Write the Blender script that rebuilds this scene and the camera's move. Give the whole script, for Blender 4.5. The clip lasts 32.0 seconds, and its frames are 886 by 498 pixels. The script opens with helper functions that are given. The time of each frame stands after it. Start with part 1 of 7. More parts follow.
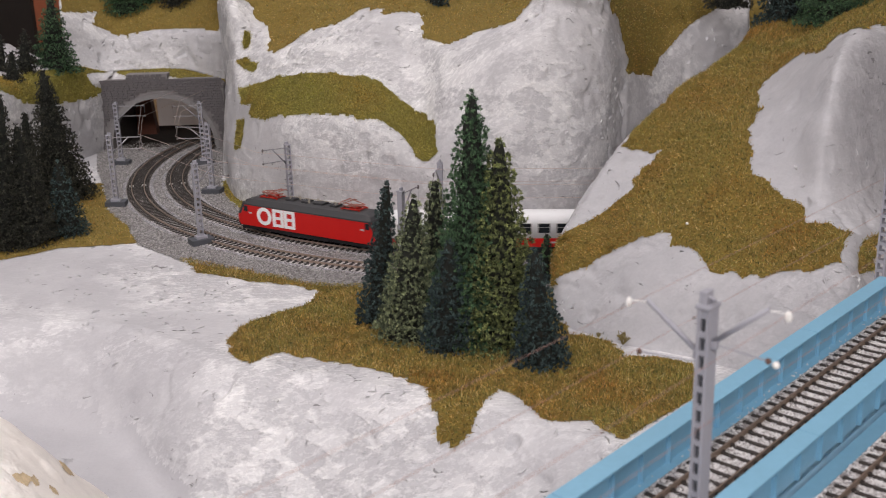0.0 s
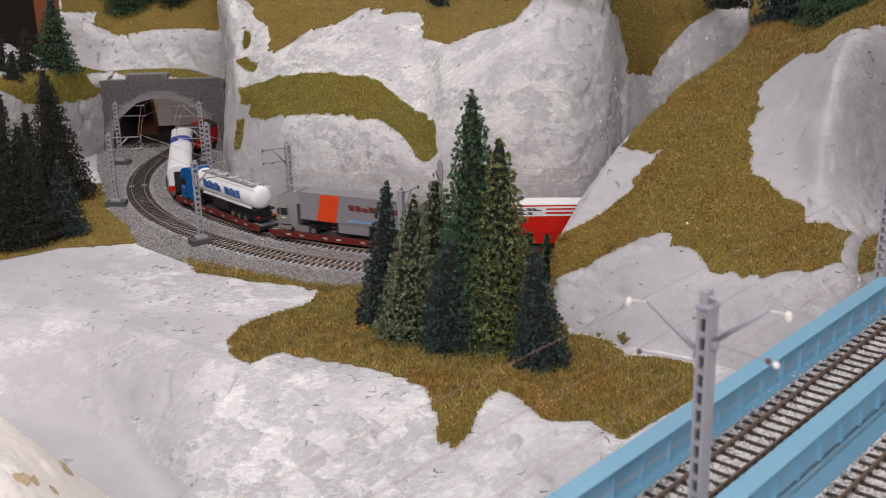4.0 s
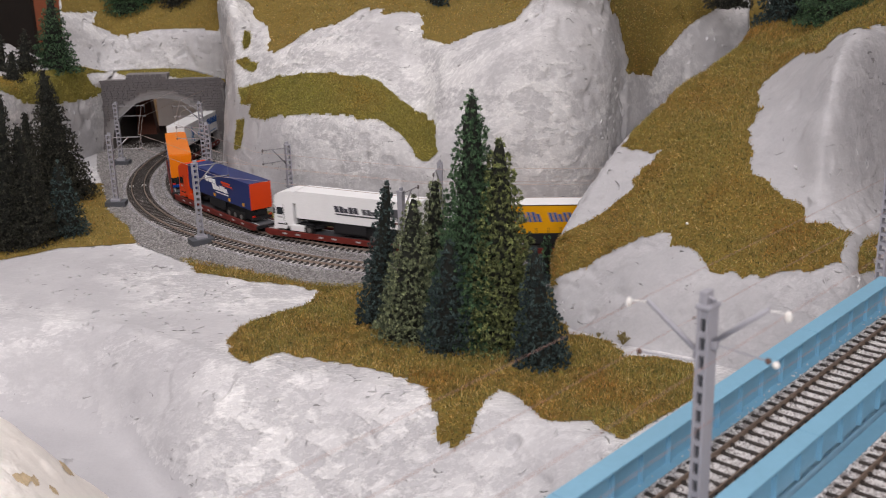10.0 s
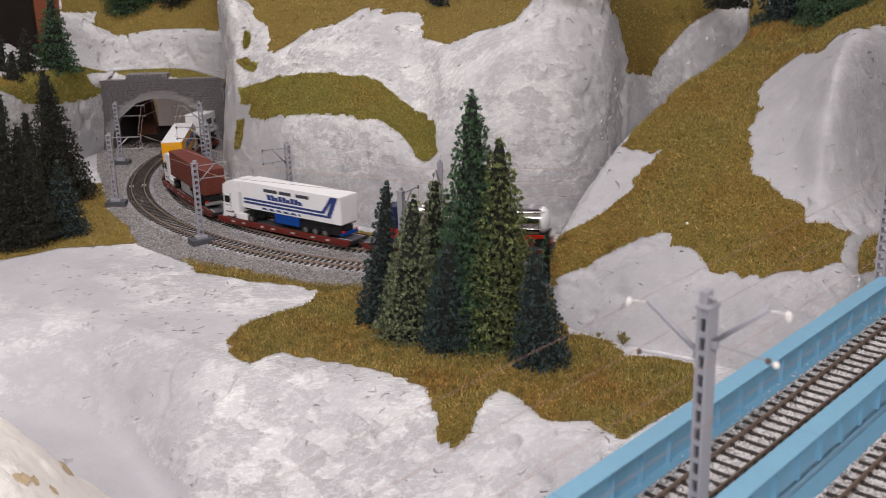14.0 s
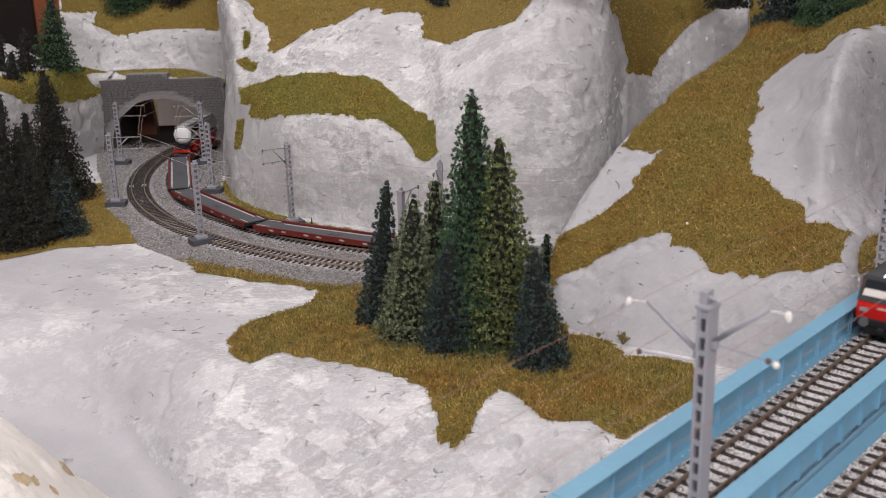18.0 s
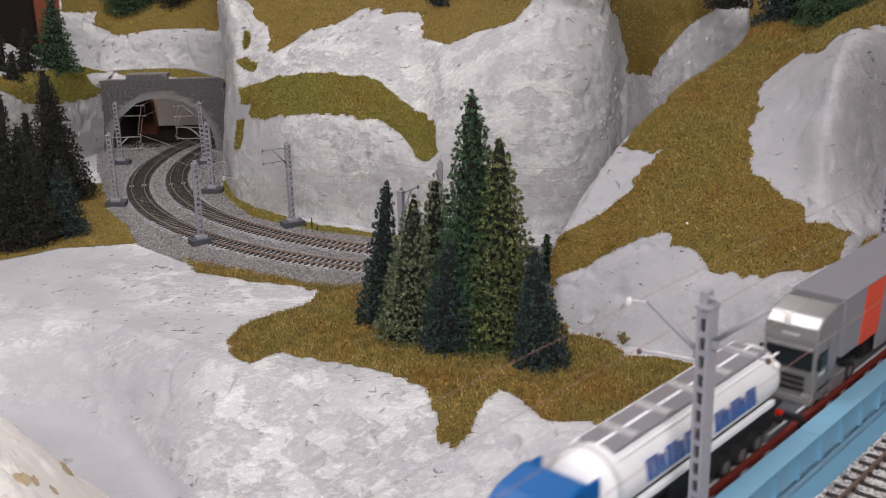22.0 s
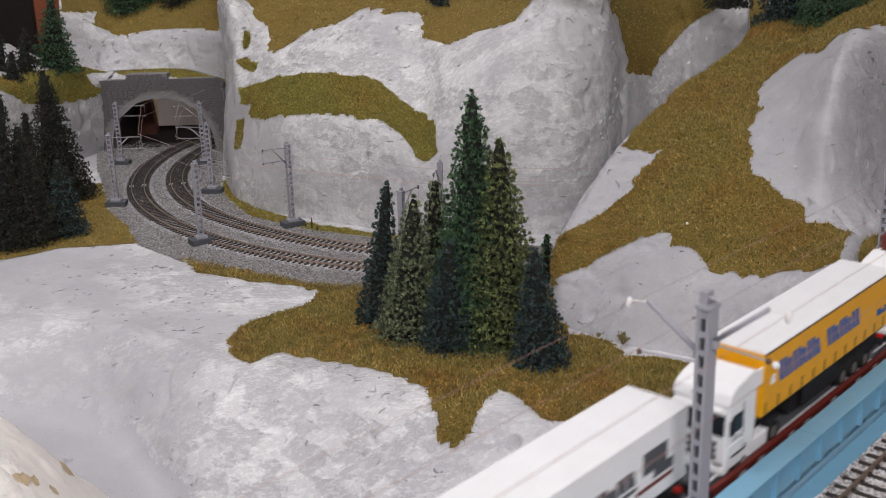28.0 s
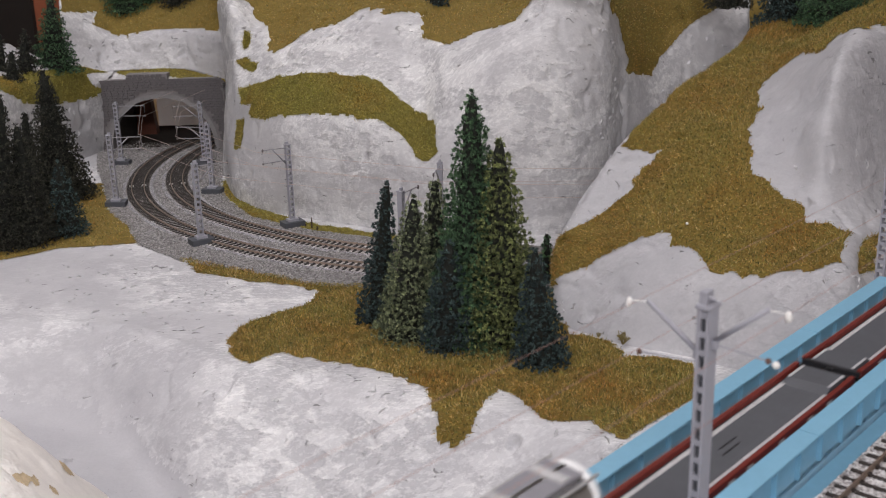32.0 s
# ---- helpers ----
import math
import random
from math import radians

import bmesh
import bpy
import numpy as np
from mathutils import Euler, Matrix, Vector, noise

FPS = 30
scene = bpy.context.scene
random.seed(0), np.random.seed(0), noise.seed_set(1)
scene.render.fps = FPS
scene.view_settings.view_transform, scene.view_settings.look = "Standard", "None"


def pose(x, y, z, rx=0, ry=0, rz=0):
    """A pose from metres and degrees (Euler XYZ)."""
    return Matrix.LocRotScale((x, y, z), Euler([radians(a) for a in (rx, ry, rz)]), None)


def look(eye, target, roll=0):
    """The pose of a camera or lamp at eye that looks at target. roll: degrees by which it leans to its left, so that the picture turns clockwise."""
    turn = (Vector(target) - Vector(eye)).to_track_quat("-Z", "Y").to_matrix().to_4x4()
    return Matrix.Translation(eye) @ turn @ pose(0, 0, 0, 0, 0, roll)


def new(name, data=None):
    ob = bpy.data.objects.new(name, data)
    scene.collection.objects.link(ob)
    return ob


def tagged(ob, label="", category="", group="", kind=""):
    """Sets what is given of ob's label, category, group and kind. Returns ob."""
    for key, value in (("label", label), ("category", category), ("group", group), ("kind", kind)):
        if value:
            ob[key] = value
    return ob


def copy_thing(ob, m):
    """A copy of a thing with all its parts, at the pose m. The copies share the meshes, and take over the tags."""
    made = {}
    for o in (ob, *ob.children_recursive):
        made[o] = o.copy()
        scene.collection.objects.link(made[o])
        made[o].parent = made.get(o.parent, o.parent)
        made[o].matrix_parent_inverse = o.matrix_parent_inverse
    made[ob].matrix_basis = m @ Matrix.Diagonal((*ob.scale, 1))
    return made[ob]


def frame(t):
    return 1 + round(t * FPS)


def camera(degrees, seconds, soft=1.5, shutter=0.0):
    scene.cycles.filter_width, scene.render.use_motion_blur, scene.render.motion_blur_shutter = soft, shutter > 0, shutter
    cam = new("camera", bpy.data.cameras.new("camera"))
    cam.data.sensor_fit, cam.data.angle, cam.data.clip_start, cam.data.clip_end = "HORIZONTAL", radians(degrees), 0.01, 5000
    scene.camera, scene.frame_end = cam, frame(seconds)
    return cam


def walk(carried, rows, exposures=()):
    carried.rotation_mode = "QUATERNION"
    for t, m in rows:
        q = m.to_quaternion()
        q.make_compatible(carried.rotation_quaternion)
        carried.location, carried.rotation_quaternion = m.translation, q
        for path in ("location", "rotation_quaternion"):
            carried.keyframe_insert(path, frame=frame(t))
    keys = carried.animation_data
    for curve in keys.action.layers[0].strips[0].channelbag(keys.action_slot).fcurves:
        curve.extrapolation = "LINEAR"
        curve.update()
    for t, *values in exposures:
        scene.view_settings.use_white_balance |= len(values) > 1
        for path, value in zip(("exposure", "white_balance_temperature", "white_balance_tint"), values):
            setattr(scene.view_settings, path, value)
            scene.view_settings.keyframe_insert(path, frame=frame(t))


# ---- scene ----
# A model railway in scale 1:87. Metres; the railhead on the bridge is z = 0, that of the far double track z = -0.1.
EYE = (0.0, 0.0, 0.2495)
PITCH = 17.318
cam = camera(45.94, 32.0, soft=0.55, shutter=0.5)
AIM = (0.0, math.cos(radians(PITCH)), EYE[2] - math.sin(radians(PITCH)))
cam.data.dof.use_dof, cam.data.dof.focus_distance, cam.data.dof.aperture_fstop = True, 0.95, 20.0
walk(cam, [(0.0, look(EYE, AIM, -1.51)), (32.0, look(EYE, AIM, -1.51))], [(0.0, -0.10, 6500, 10), (19.0, -0.10, 6500, 10), (22.0, -0.17, 6380, 9), (24.0, -0.19, 6300, 8), (25.0, -0.25, 6300, 8), (28.0, -0.30, 6300, 8), (29.8, -0.31, 6300, 8), (31.0, -0.38, 6300, 8), (32.0, -0.26, 6350, 9)])

# ---- light: a closed room with ceiling panels ----
world = bpy.data.worlds.new("room_air")
world.use_nodes = True
world.node_tree.nodes["Background"].inputs["Color"].default_value = (0.9, 0.92, 1.0, 1)
world.node_tree.nodes["Background"].inputs["Strength"].default_value = 0.012
scene.world = world


def ceiling_lamp(x, y, sx, sy, watts, color):
    data = bpy.data.lights.new("ceiling_panel_light", "AREA")
    data.shape, data.size, data.size_y, data.energy, data.color = "RECTANGLE", sx, sy, watts, color
    ob = new("ceiling_panel_light", data)
    ob.matrix_basis = pose(x, y, 1.44)
    return ob


ceiling_lamp(-0.65, 0.85, 1.2, 0.35, 15, (1.0, 0.935, 0.945))
ceiling_lamp(0.75, 0.25, 1.2, 0.35, 1.6, (1.0, 0.935, 0.945))
ceiling_lamp(0.0, -1.3, 1.8, 0.5, 72, (1.0, 0.935, 0.945))
ceiling_lamp(-0.3, 2.0, 1.6, 0.35, 8.5, (1.0, 0.935, 0.945))


# ---- materials ----
def shader(name, rough=0.6, metal=0.0):
    m = bpy.data.materials.new(name)
    m.use_nodes = True
    b = m.node_tree.nodes["Principled BSDF"]
    b.inputs["Roughness"].default_value, b.inputs["Metallic"].default_value = rough, metal
    return m, m.node_tree, b


def node(tree, kind, **values):
    n = tree.nodes.new(kind)
    for key, value in values.items():
        n.inputs[key.replace("_", " ")].default_value = value
    return n


def coords(tree):
    return tree.nodes.new("ShaderNodeTexCoord").outputs["Object"]


def ramp(tree, source, stops):
    r = tree.nodes.new("ShaderNodeValToRGB")
    e = r.color_ramp.elements
    for k, (p, c) in enumerate(stops):
        el = e[k] if k < 2 else e.new(p)
        el.position, el.color = p, (*c, 1)
    tree.links.new(source, r.inputs[0])
    return r.outputs[0]


def mixed(tree, fac, a, b, blend="MIX"):
    n = tree.nodes.new("ShaderNodeMix")
    n.data_type, n.blend_type = "RGBA", blend
    for sock, v in ((n.inputs[0], fac), (n.inputs[6], a), (n.inputs[7], b)):
        if hasattr(v, "node"):
            tree.links.new(v, sock)
        else:
            sock.default_value = v if isinstance(v, float) else (*v, 1)
    return n.outputs[2]


def bumped(tree, bsdf, height, strength, distance):
    b = node(tree, "ShaderNodeBump", Strength=strength, Distance=distance)
    tree.links.new(height, b.inputs["Height"])
    tree.links.new(b.outputs[0], bsdf.inputs["Normal"])


def noisy(tree, scale, detail=6, rough=0.6, vec=None, distort=0.0):
    n = node(tree, "ShaderNodeTexNoise", Scale=scale, Detail=detail, Roughness=rough, Distortion=distort)
    tree.links.new(vec or coords(tree), n.inputs["Vector"])
    return n.outputs[0]


def plain(name, color, rough=0.5, metal=0.0, vary=0.12, scale=60.0, bump=0.0):
    """A painted or cast surface: colour with a slight mottle at two scales, and a fine relief."""
    m, t, b = shader(name, rough, metal)
    dark = tuple(c * (1 - vary) for c in color)
    light = tuple(min(1, c * (1 + vary)) for c in color)
    a = ramp(t, noisy(t, scale), [(0.3, dark), (0.7, light)])
    c = mixed(t, 0.5, a, ramp(t, noisy(t, scale * 9), [(0.3, dark), (0.7, light)]))
    t.links.new(c, b.inputs["Base Color"])
    if bump:
        bumped(t, b, noisy(t, scale * 12), bump, 0.0005)
    return m


def math_node(tree, op, a, b, c=None):
    n = tree.nodes.new("ShaderNodeMath")
    n.operation = op
    for sock, v in zip(n.inputs, (a, b, c)):
        if v is None:
            continue
        if hasattr(v, "node"):
            tree.links.new(v, sock)
        else:
            sock.default_value = v
    return n.outputs[0]


def turned(tree, v, scale, rotation):
    n = node(tree, "ShaderNodeMapping")
    n.inputs["Scale"].default_value, n.inputs["Rotation"].default_value = scale, rotation
    tree.links.new(v, n.inputs["Vector"])
    return n.outputs[0]


def grey(p, q, a=0.0, b=1.0):
    return [(p, (a, a, a)), (q, (b, b, b))]


def plaster_material(name, tone=(0.51, 0.505, 0.522), smear=(0.93, 0.925, 0.92), rough_zone=0.485, scratch=1.0, drag=(0.3, 0.9, 0.75)):
    """Trowelled plaster: a smooth grey coat; in places a torn white coat over it with frayed edges, fine strokes, pits and short cracks."""
    m, t, b = shader(name, 0.66)
    v = coords(t)
    lay = turned(t, v, (1.0, 1.0, 1.7), (0.5, 0.35, 0.2))
    along = turned(t, v, (1.0, 2.6, 1.2), drag)
    zone = ramp(t, noisy(t, 5.0, 5, 0.6, v, 0.4), grey(rough_zone - 0.06, rough_zone + 0.10))
    torn = noisy(t, 27, 12, 0.62, lay, 0.15)
    coat = ramp(t, torn, grey(0.485, 0.530))
    stroke = ramp(t, noisy(t, 110, 9, 0.70, along, 0.2), grey(0.49, 0.58))
    chips = ramp(t, noisy(t, 250, 4, 0.6, lay, 0.3), grey(0.57, 0.62))
    fine = noisy(t, 420, 5, 0.65, v)
    soft = noisy(t, 9, 9, 0.66, v, 0.3)
    layer = math_node(t, "MULTIPLY_ADD", coat, 0.42, math_node(t, "MULTIPLY_ADD", stroke, 0.40, 0.06))
    cover = math_node(t, "MULTIPLY", layer, math_node(t, "MULTIPLY_ADD", zone, 0.85, 0.15))
    cover = math_node(t, "MULTIPLY_ADD", math_node(t, "MULTIPLY", chips, zone), 0.25, cover)
    c = mixed(t, cover, tone, smear)
    c = mixed(t, 0.5, c, ramp(t, soft, [(0.34, (0.78, 0.775, 0.79)), (0.62, (1.06, 1.06, 1.055))]), "MULTIPLY")
    c = mixed(t, 0.30, c, ramp(t, fine, [(0.35, (0.82, 0.82, 0.83)), (0.65, (1, 1, 1))]), "MULTIPLY")
    spread = ramp(t, noisy(t, 13, 3, 0.5, v), grey(0.45, 0.55))
    crack = ramp(t, noisy(t, 82, 4, 0.55, lay, 1.1), grey(0.315, 0.335, scratch, 0.0))
    pit = math_node(t, "MULTIPLY", crack, spread)
    # pits and cracks are darkened by colour for the shade in them
    c = mixed(t, math_node(t, "MULTIPLY", pit, 0.8), c, (0.17, 0.165, 0.165))
    t.links.new(c, b.inputs["Base Color"])
    h = math_node(t, "MULTIPLY_ADD", coat, 0.24, math_node(t, "MULTIPLY_ADD", stroke, 0.10, math_node(t, "MULTIPLY", torn, 1.6)))
    h = math_node(t, "MULTIPLY", h, math_node(t, "MULTIPLY_ADD", zone, 0.88, 0.12))
    h = math_node(t, "MULTIPLY_ADD", math_node(t, "MULTIPLY", chips, zone), 0.12, h)
    h = math_node(t, "MULTIPLY_ADD", fine, 0.16, h)
    h = math_node(t, "MULTIPLY_ADD", soft, 0.7, h)
    h = math_node(t, "SUBTRACT", h, math_node(t, "MULTIPLY", pit, 1.6))
    bumped(t, b, h, 0.95, 0.0019)
    return m


def grass_material(name, stops, soil=False):
    m, t, b = shader(name, 0.85)
    if soil:
        c = ramp(t, noisy(t, 420, 4, 0.7), stops)
        bumped(t, b, noisy(t, 500, 3), 0.8, 0.002)
    else:
        g = t.nodes.new("ShaderNodeNewGeometry")
        c = ramp(t, g.outputs["Random Per Island"], stops)
        c = mixed(t, 0.8, c, ramp(t, noisy(t, 13, 4), [(0.34, (0.96, 0.70, 0.52)), (0.48, (1, 1, 1)), (0.64, (0.82, 0.95, 0.86))]), "MULTIPLY")
        c = mixed(t, 0.6, c, ramp(t, noisy(t, 60, 3), [(0.35, (0.52, 0.50, 0.46)), (0.62, (1.08, 1.06, 1.0))]), "MULTIPLY")
    t.links.new(c, b.inputs["Base Color"])
    return m


PLASTER = plaster_material("white_plaster")
CLIFF_WHITE = plaster_material("fresh_white_plaster", (0.51, 0.505, 0.517), (0.90, 0.895, 0.885), 0.46, 0.8, (0.2, 0.5, 0.1))
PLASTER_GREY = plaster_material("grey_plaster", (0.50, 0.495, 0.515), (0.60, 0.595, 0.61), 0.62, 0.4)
TORN = plaster_material("torn_white_plaster", (0.56, 0.557, 0.57), (0.84, 0.835, 0.83), 0.47, 0.0)
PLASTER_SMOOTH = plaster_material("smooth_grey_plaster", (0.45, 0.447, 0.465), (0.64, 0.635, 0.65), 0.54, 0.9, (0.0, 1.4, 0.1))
CREAM = plaster_material("cream_filler", (0.97, 0.92, 0.86), (0.98, 0.96, 0.92), 0.5, 0.0)
SOIL = grass_material("turf_base", [(0.3, (0.12, 0.085, 0.016)), (0.7, (0.30, 0.205, 0.035))], True)
TURF = grass_material("autumn_turf", [(0.0, (0.045, 0.050, 0.016)), (0.16, (0.13, 0.135, 0.035)), (0.30, (0.36, 0.175, 0.035)), (0.46, (0.20, 0.225, 0.060)), (0.62, (0.46, 0.32, 0.075)), (0.74, (0.28, 0.27, 0.075)), (0.88, (0.66, 0.40, 0.10)), (1.0, (0.80, 0.64, 0.34))])
SOIL_GREEN = grass_material("olive_turf_base", [(0.3, (0.13, 0.11, 0.02)), (0.7, (0.27, 0.225, 0.04))], True)
TURF_GREEN = grass_material("olive_turf", [(0.0, (0.09, 0.085, 0.020)), (0.3, (0.24, 0.21, 0.035)), (0.6, (0.38, 0.31, 0.055)), (1.0, (0.60, 0.50, 0.15))])


def gravel_material(name, k=1.0, tint=(1.0, 1.0, 1.0)):
    m, t, b = shader(name, 0.85)
    v = node(t, "ShaderNodeTexVoronoi", Scale=620.0)
    t.links.new(coords(t), v.inputs["Vector"])
    c = ramp(t, v.outputs["Color"], [(p, tuple(min(0.9, q * k * w) for q, w in zip(rgb, tint))) for p, rgb in ((0.1, (0.12, 0.115, 0.115)), (0.5, (0.28, 0.27, 0.27)), (0.9, (0.50, 0.48, 0.48)))])
    c = mixed(t, 0.5, c, ramp(t, noisy(t, 18, 4), [(0.35, (0.62, 0.60, 0.58)), (0.65, (1, 1, 1))]), "MULTIPLY")
    t.links.new(c, b.inputs["Base Color"])
    bumped(t, b, v.outputs["Distance"], 0.9, 0.002)
    return m


def stone_material():
    m, t, b = shader("ballast_stones", 0.85)
    g = t.nodes.new("ShaderNodeNewGeometry")
    c = ramp(t, g.outputs["Random Per Island"], [(0.0, (0.12, 0.115, 0.11)), (0.5, (0.27, 0.26, 0.25)), (1.0, (0.52, 0.50, 0.48))])
    t.links.new(c, b.inputs["Base Color"])
    return m


def wood_material(name, a, c):
    m, t, b = shader(name, 0.6)
    s = node(t, "ShaderNodeMapping")
    s.inputs["Scale"].default_value = (1, 14, 14)
    t.links.new(coords(t), s.inputs["Vector"])
    t.links.new(ramp(t, noisy(t, 5, 6, 0.6, s.outputs[0], 0.5), [(0.3, a), (0.7, c)]), b.inputs["Base Color"])
    return m


# near-black brown that puts the tunnel's shade into the surfaces inside it
TUNNEL_SHADE = plain("tunnel_shade_brown", (0.045, 0.036, 0.03), 0.9, vary=0.3, scale=60)
GRAVEL, STONES = gravel_material("ballast_gravel"), stone_material()
GRAVEL_WHITE = gravel_material("white_ballast", 1.9, (1.0, 0.98, 0.97))
GRAVEL_PALE = gravel_material("pale_ballast", 1.35, (0.98, 1.0, 1.06))
GRAVEL_DARK = gravel_material("track_ballast", 0.85, (1.05, 0.98, 0.92))
SLEEPER = plain("dark_sleeper_plastic", (0.034, 0.027, 0.024), 0.6, vary=0.3, scale=200)
SLEEPER_FAR = plain("weathered_sleeper", (0.032, 0.027, 0.024), 0.6, vary=0.35, scale=200)
RAIL = plain("rusty_rail", (0.20, 0.145, 0.11), 0.45, 0.3, 0.3, 150)
RAIL_TAN = plain("tan_weathered_rail", (0.34, 0.27, 0.22), 0.45, 0.3, 0.25, 150)
BLUE = plain("pale_blue_bridge_paint", (0.20, 0.41, 0.56), 0.5, vary=0.06, scale=25, bump=0.05)
MAST = plain("grey_mast_plastic", (0.34, 0.34, 0.38), 0.5, vary=0.08, scale=80)
MAST_ARM = plain("grey_arm_metal", (0.30, 0.295, 0.31), 0.45, 0.3, 0.1, 80)
MAST_BASE = plain("slate_grey_mast_foot", (0.075, 0.08, 0.092), 0.6, vary=0.1, scale=80)
WHITE_PLASTIC = plain("white_porcelain_plastic", (0.80, 0.79, 0.76), 0.35, vary=0.03)
FAR_INSULATOR = plain("grey_brown_insulator", (0.16, 0.14, 0.14), 0.4)
WIRE = plain("copper_brown_wire", (0.40, 0.24, 0.20), 0.5, 0.2, 0.1)
FAR_WIRE = plain("pale_rosy_wire", (0.52, 0.42, 0.38), 0.4, 0.3, 0.1)
MASONRY = plain("grey_masonry", (0.22, 0.205, 0.205), 0.85, vary=0.25, scale=90, bump=0.5)
ARCH_STONE = plain("pale_arch_stone", (0.25, 0.24, 0.24), 0.85, vary=0.12, scale=120, bump=0.3)
MASONRY_STONE = plain("grey_block_stone", (0.135, 0.125, 0.127), 0.85, vary=0.45, scale=160, bump=0.5)
WOOD_DARK = wood_material("red_brown_board", (0.10, 0.030, 0.018), (0.17, 0.055, 0.03))
WOOD_PLY = wood_material("plywood", (0.38, 0.24, 0.12), (0.55, 0.38, 0.22))
CURTAIN = plain("black_brown_cloth", (0.012, 0.008, 0.006), 0.9, vary=0.3, scale=20)
TERRACOTTA = plain("terracotta_paint", (0.30, 0.085, 0.035), 0.7, vary=0.15, scale=12)
PANEL_WHITE = plain("white_board", (0.62, 0.60, 0.60), 0.7, vary=0.06, scale=10)
ROOM_WALL = plain("dim_brown_wall", (0.055, 0.030, 0.022), 0.8, vary=0.15, scale=3)
ROOM_CEILING = plain("white_ceiling_paint", (0.78, 0.77, 0.75), 0.9, vary=0.03, scale=3)
ROOM_FLOOR = plain("brown_floor", (0.20, 0.15, 0.11), 0.7, vary=0.15, scale=4)


# ---- mesh helpers ----
def mesh_data(name, verts, faces, material, smooth=False):
    me = bpy.data.meshes.new(name)
    me.from_pydata([tuple(v) for v in verts], [], [tuple(f) for f in faces])
    me.materials.append(material)
    if smooth:
        me.polygons.foreach_set("use_smooth", [True] * len(me.polygons))
    me.update()
    return me


def thing(name, x=0, y=0, z=0, rz=0, **tags):
    ob = new(name)
    ob.matrix_basis = pose(x, y, z, 0, 0, rz)
    return tagged(ob, **tags)


def child(name, data, parent, m=None, label=""):
    ob = new(name, data)
    ob.parent = parent
    if m is not None:
        ob.matrix_basis = m
    return tagged(ob, label)


def part(name, bm, material, parent, label="", m=None, smooth=False):
    me = bpy.data.meshes.new(name)
    if smooth:
        for f in bm.faces:
            f.smooth = True
    bm.to_mesh(me)
    bm.free()
    me.materials.append(material)
    return child(name, me, parent, m, label)


def solid(*pieces):
    """One bmesh out of boxes (x0, x1, y0, y1, z0, z1[, bevel])."""
    bm = bmesh.new()
    for p in pieces:
        x0, x1, y0, y1, z0, z1 = p[:6]
        r = bmesh.ops.create_cube(bm, size=1, matrix=Matrix.Translation(((x0 + x1) / 2, (y0 + y1) / 2, (z0 + z1) / 2)) @ Matrix.Diagonal((x1 - x0, y1 - y0, z1 - z0, 1)))
        if len(p) > 6 and p[6]:
            es = list({e for v in r["verts"] for e in v.link_edges})
            bmesh.ops.bevel(bm, geom=es, offset=p[6], segments=2, affect="EDGES", profile=0.6)
    return bm


def rod(bm, a, b, r, n=8, r2=None):
    a, b = Vector(a), Vector(b)
    d = b - a
    m = Matrix.Translation((a + b) / 2) @ d.to_track_quat("Z", "Y").to_matrix().to_4x4()
    bmesh.ops.create_cone(bm, cap_ends=True, segments=n, radius1=r, radius2=r if r2 is None else r2, depth=d.length, matrix=m)
    return bm


def extruded(profile, y0, y1, bevel=0.0, flip=False):
    """A prism: a profile of (x, z) drawn out along y."""
    bm = bmesh.new()
    vs = [bm.verts.new((x, y0, z)) for x, z in profile]
    f = bm.faces.new(vs)
    r = bmesh.ops.extrude_face_region(bm, geom=[f])
    bmesh.ops.translate(bm, vec=(0, y1 - y0, 0), verts=[v for v in r["geom"] if isinstance(v, bmesh.types.BMVert)])
    bmesh.ops.recalc_face_normals(bm, faces=bm.faces)
    if bevel:
        bmesh.ops.bevel(bm, geom=list(bm.edges), offset=bevel, segments=2, affect="EDGES", profile=0.6)
    return bm


# ---- terrain forms: lofts through cross-sections that run from the foot to the top ----
CLIFF_A = [(-0.343, 1.600, -0.115), (-0.339, 1.600, -0.075), (-0.334, 1.600, -0.025), (-0.330, 1.610, 0.021), (-0.332, 1.630, 0.079), (-0.339, 1.660, 0.124), (-0.359, 1.750, 0.162), (-0.449, 2.100, 0.192)]
CLIFF_B = [(-0.308, 1.460, -0.115), (-0.302, 1.460, -0.047), (-0.294, 1.465, -0.002), (-0.292, 1.490, 0.038), (-0.299, 1.530, 0.089), (-0.304, 1.560, 0.147), (-0.323, 1.660, 0.170), (-0.388, 1.960, 0.195)]
CLIFF_C = [(-0.268, 1.372, -0.115), (-0.267, 1.377, -0.048), (-0.257, 1.392, 0.007), (-0.270, 1.442, 0.037), (-0.263, 1.492, 0.081), (-0.261, 1.552, 0.122), (-0.282, 1.672, 0.168), (-0.339, 1.972, 0.199)]
CLIFF_D = [(-0.207, 1.305, -0.115), (-0.205, 1.309, -0.046), (-0.200, 1.325, 0.019), (-0.203, 1.395, 0.061), (-0.211, 1.435, 0.088), (-0.227, 1.505, 0.106), (-0.253, 1.655, 0.168), (-0.313, 2.005, 0.202)]
CLIFF_E = [(-0.144, 1.265, -0.115), (-0.142, 1.269, -0.039), (-0.139, 1.285, 0.029), (-0.143, 1.355, 0.068), (-0.144, 1.385, 0.097), (-0.152, 1.445, 0.121), (-0.171, 1.615, 0.168), (-0.215, 1.965, 0.206)]
CLIFF_F = [(-0.086, 1.232, -0.115), (-0.082, 1.236, -0.040), (-0.080, 1.252, 0.025), (-0.081, 1.322, 0.063), (-0.080, 1.362, 0.102), (-0.084, 1.412, 0.142), (-0.093, 1.582, 0.168), (-0.111, 1.932, 0.204)]
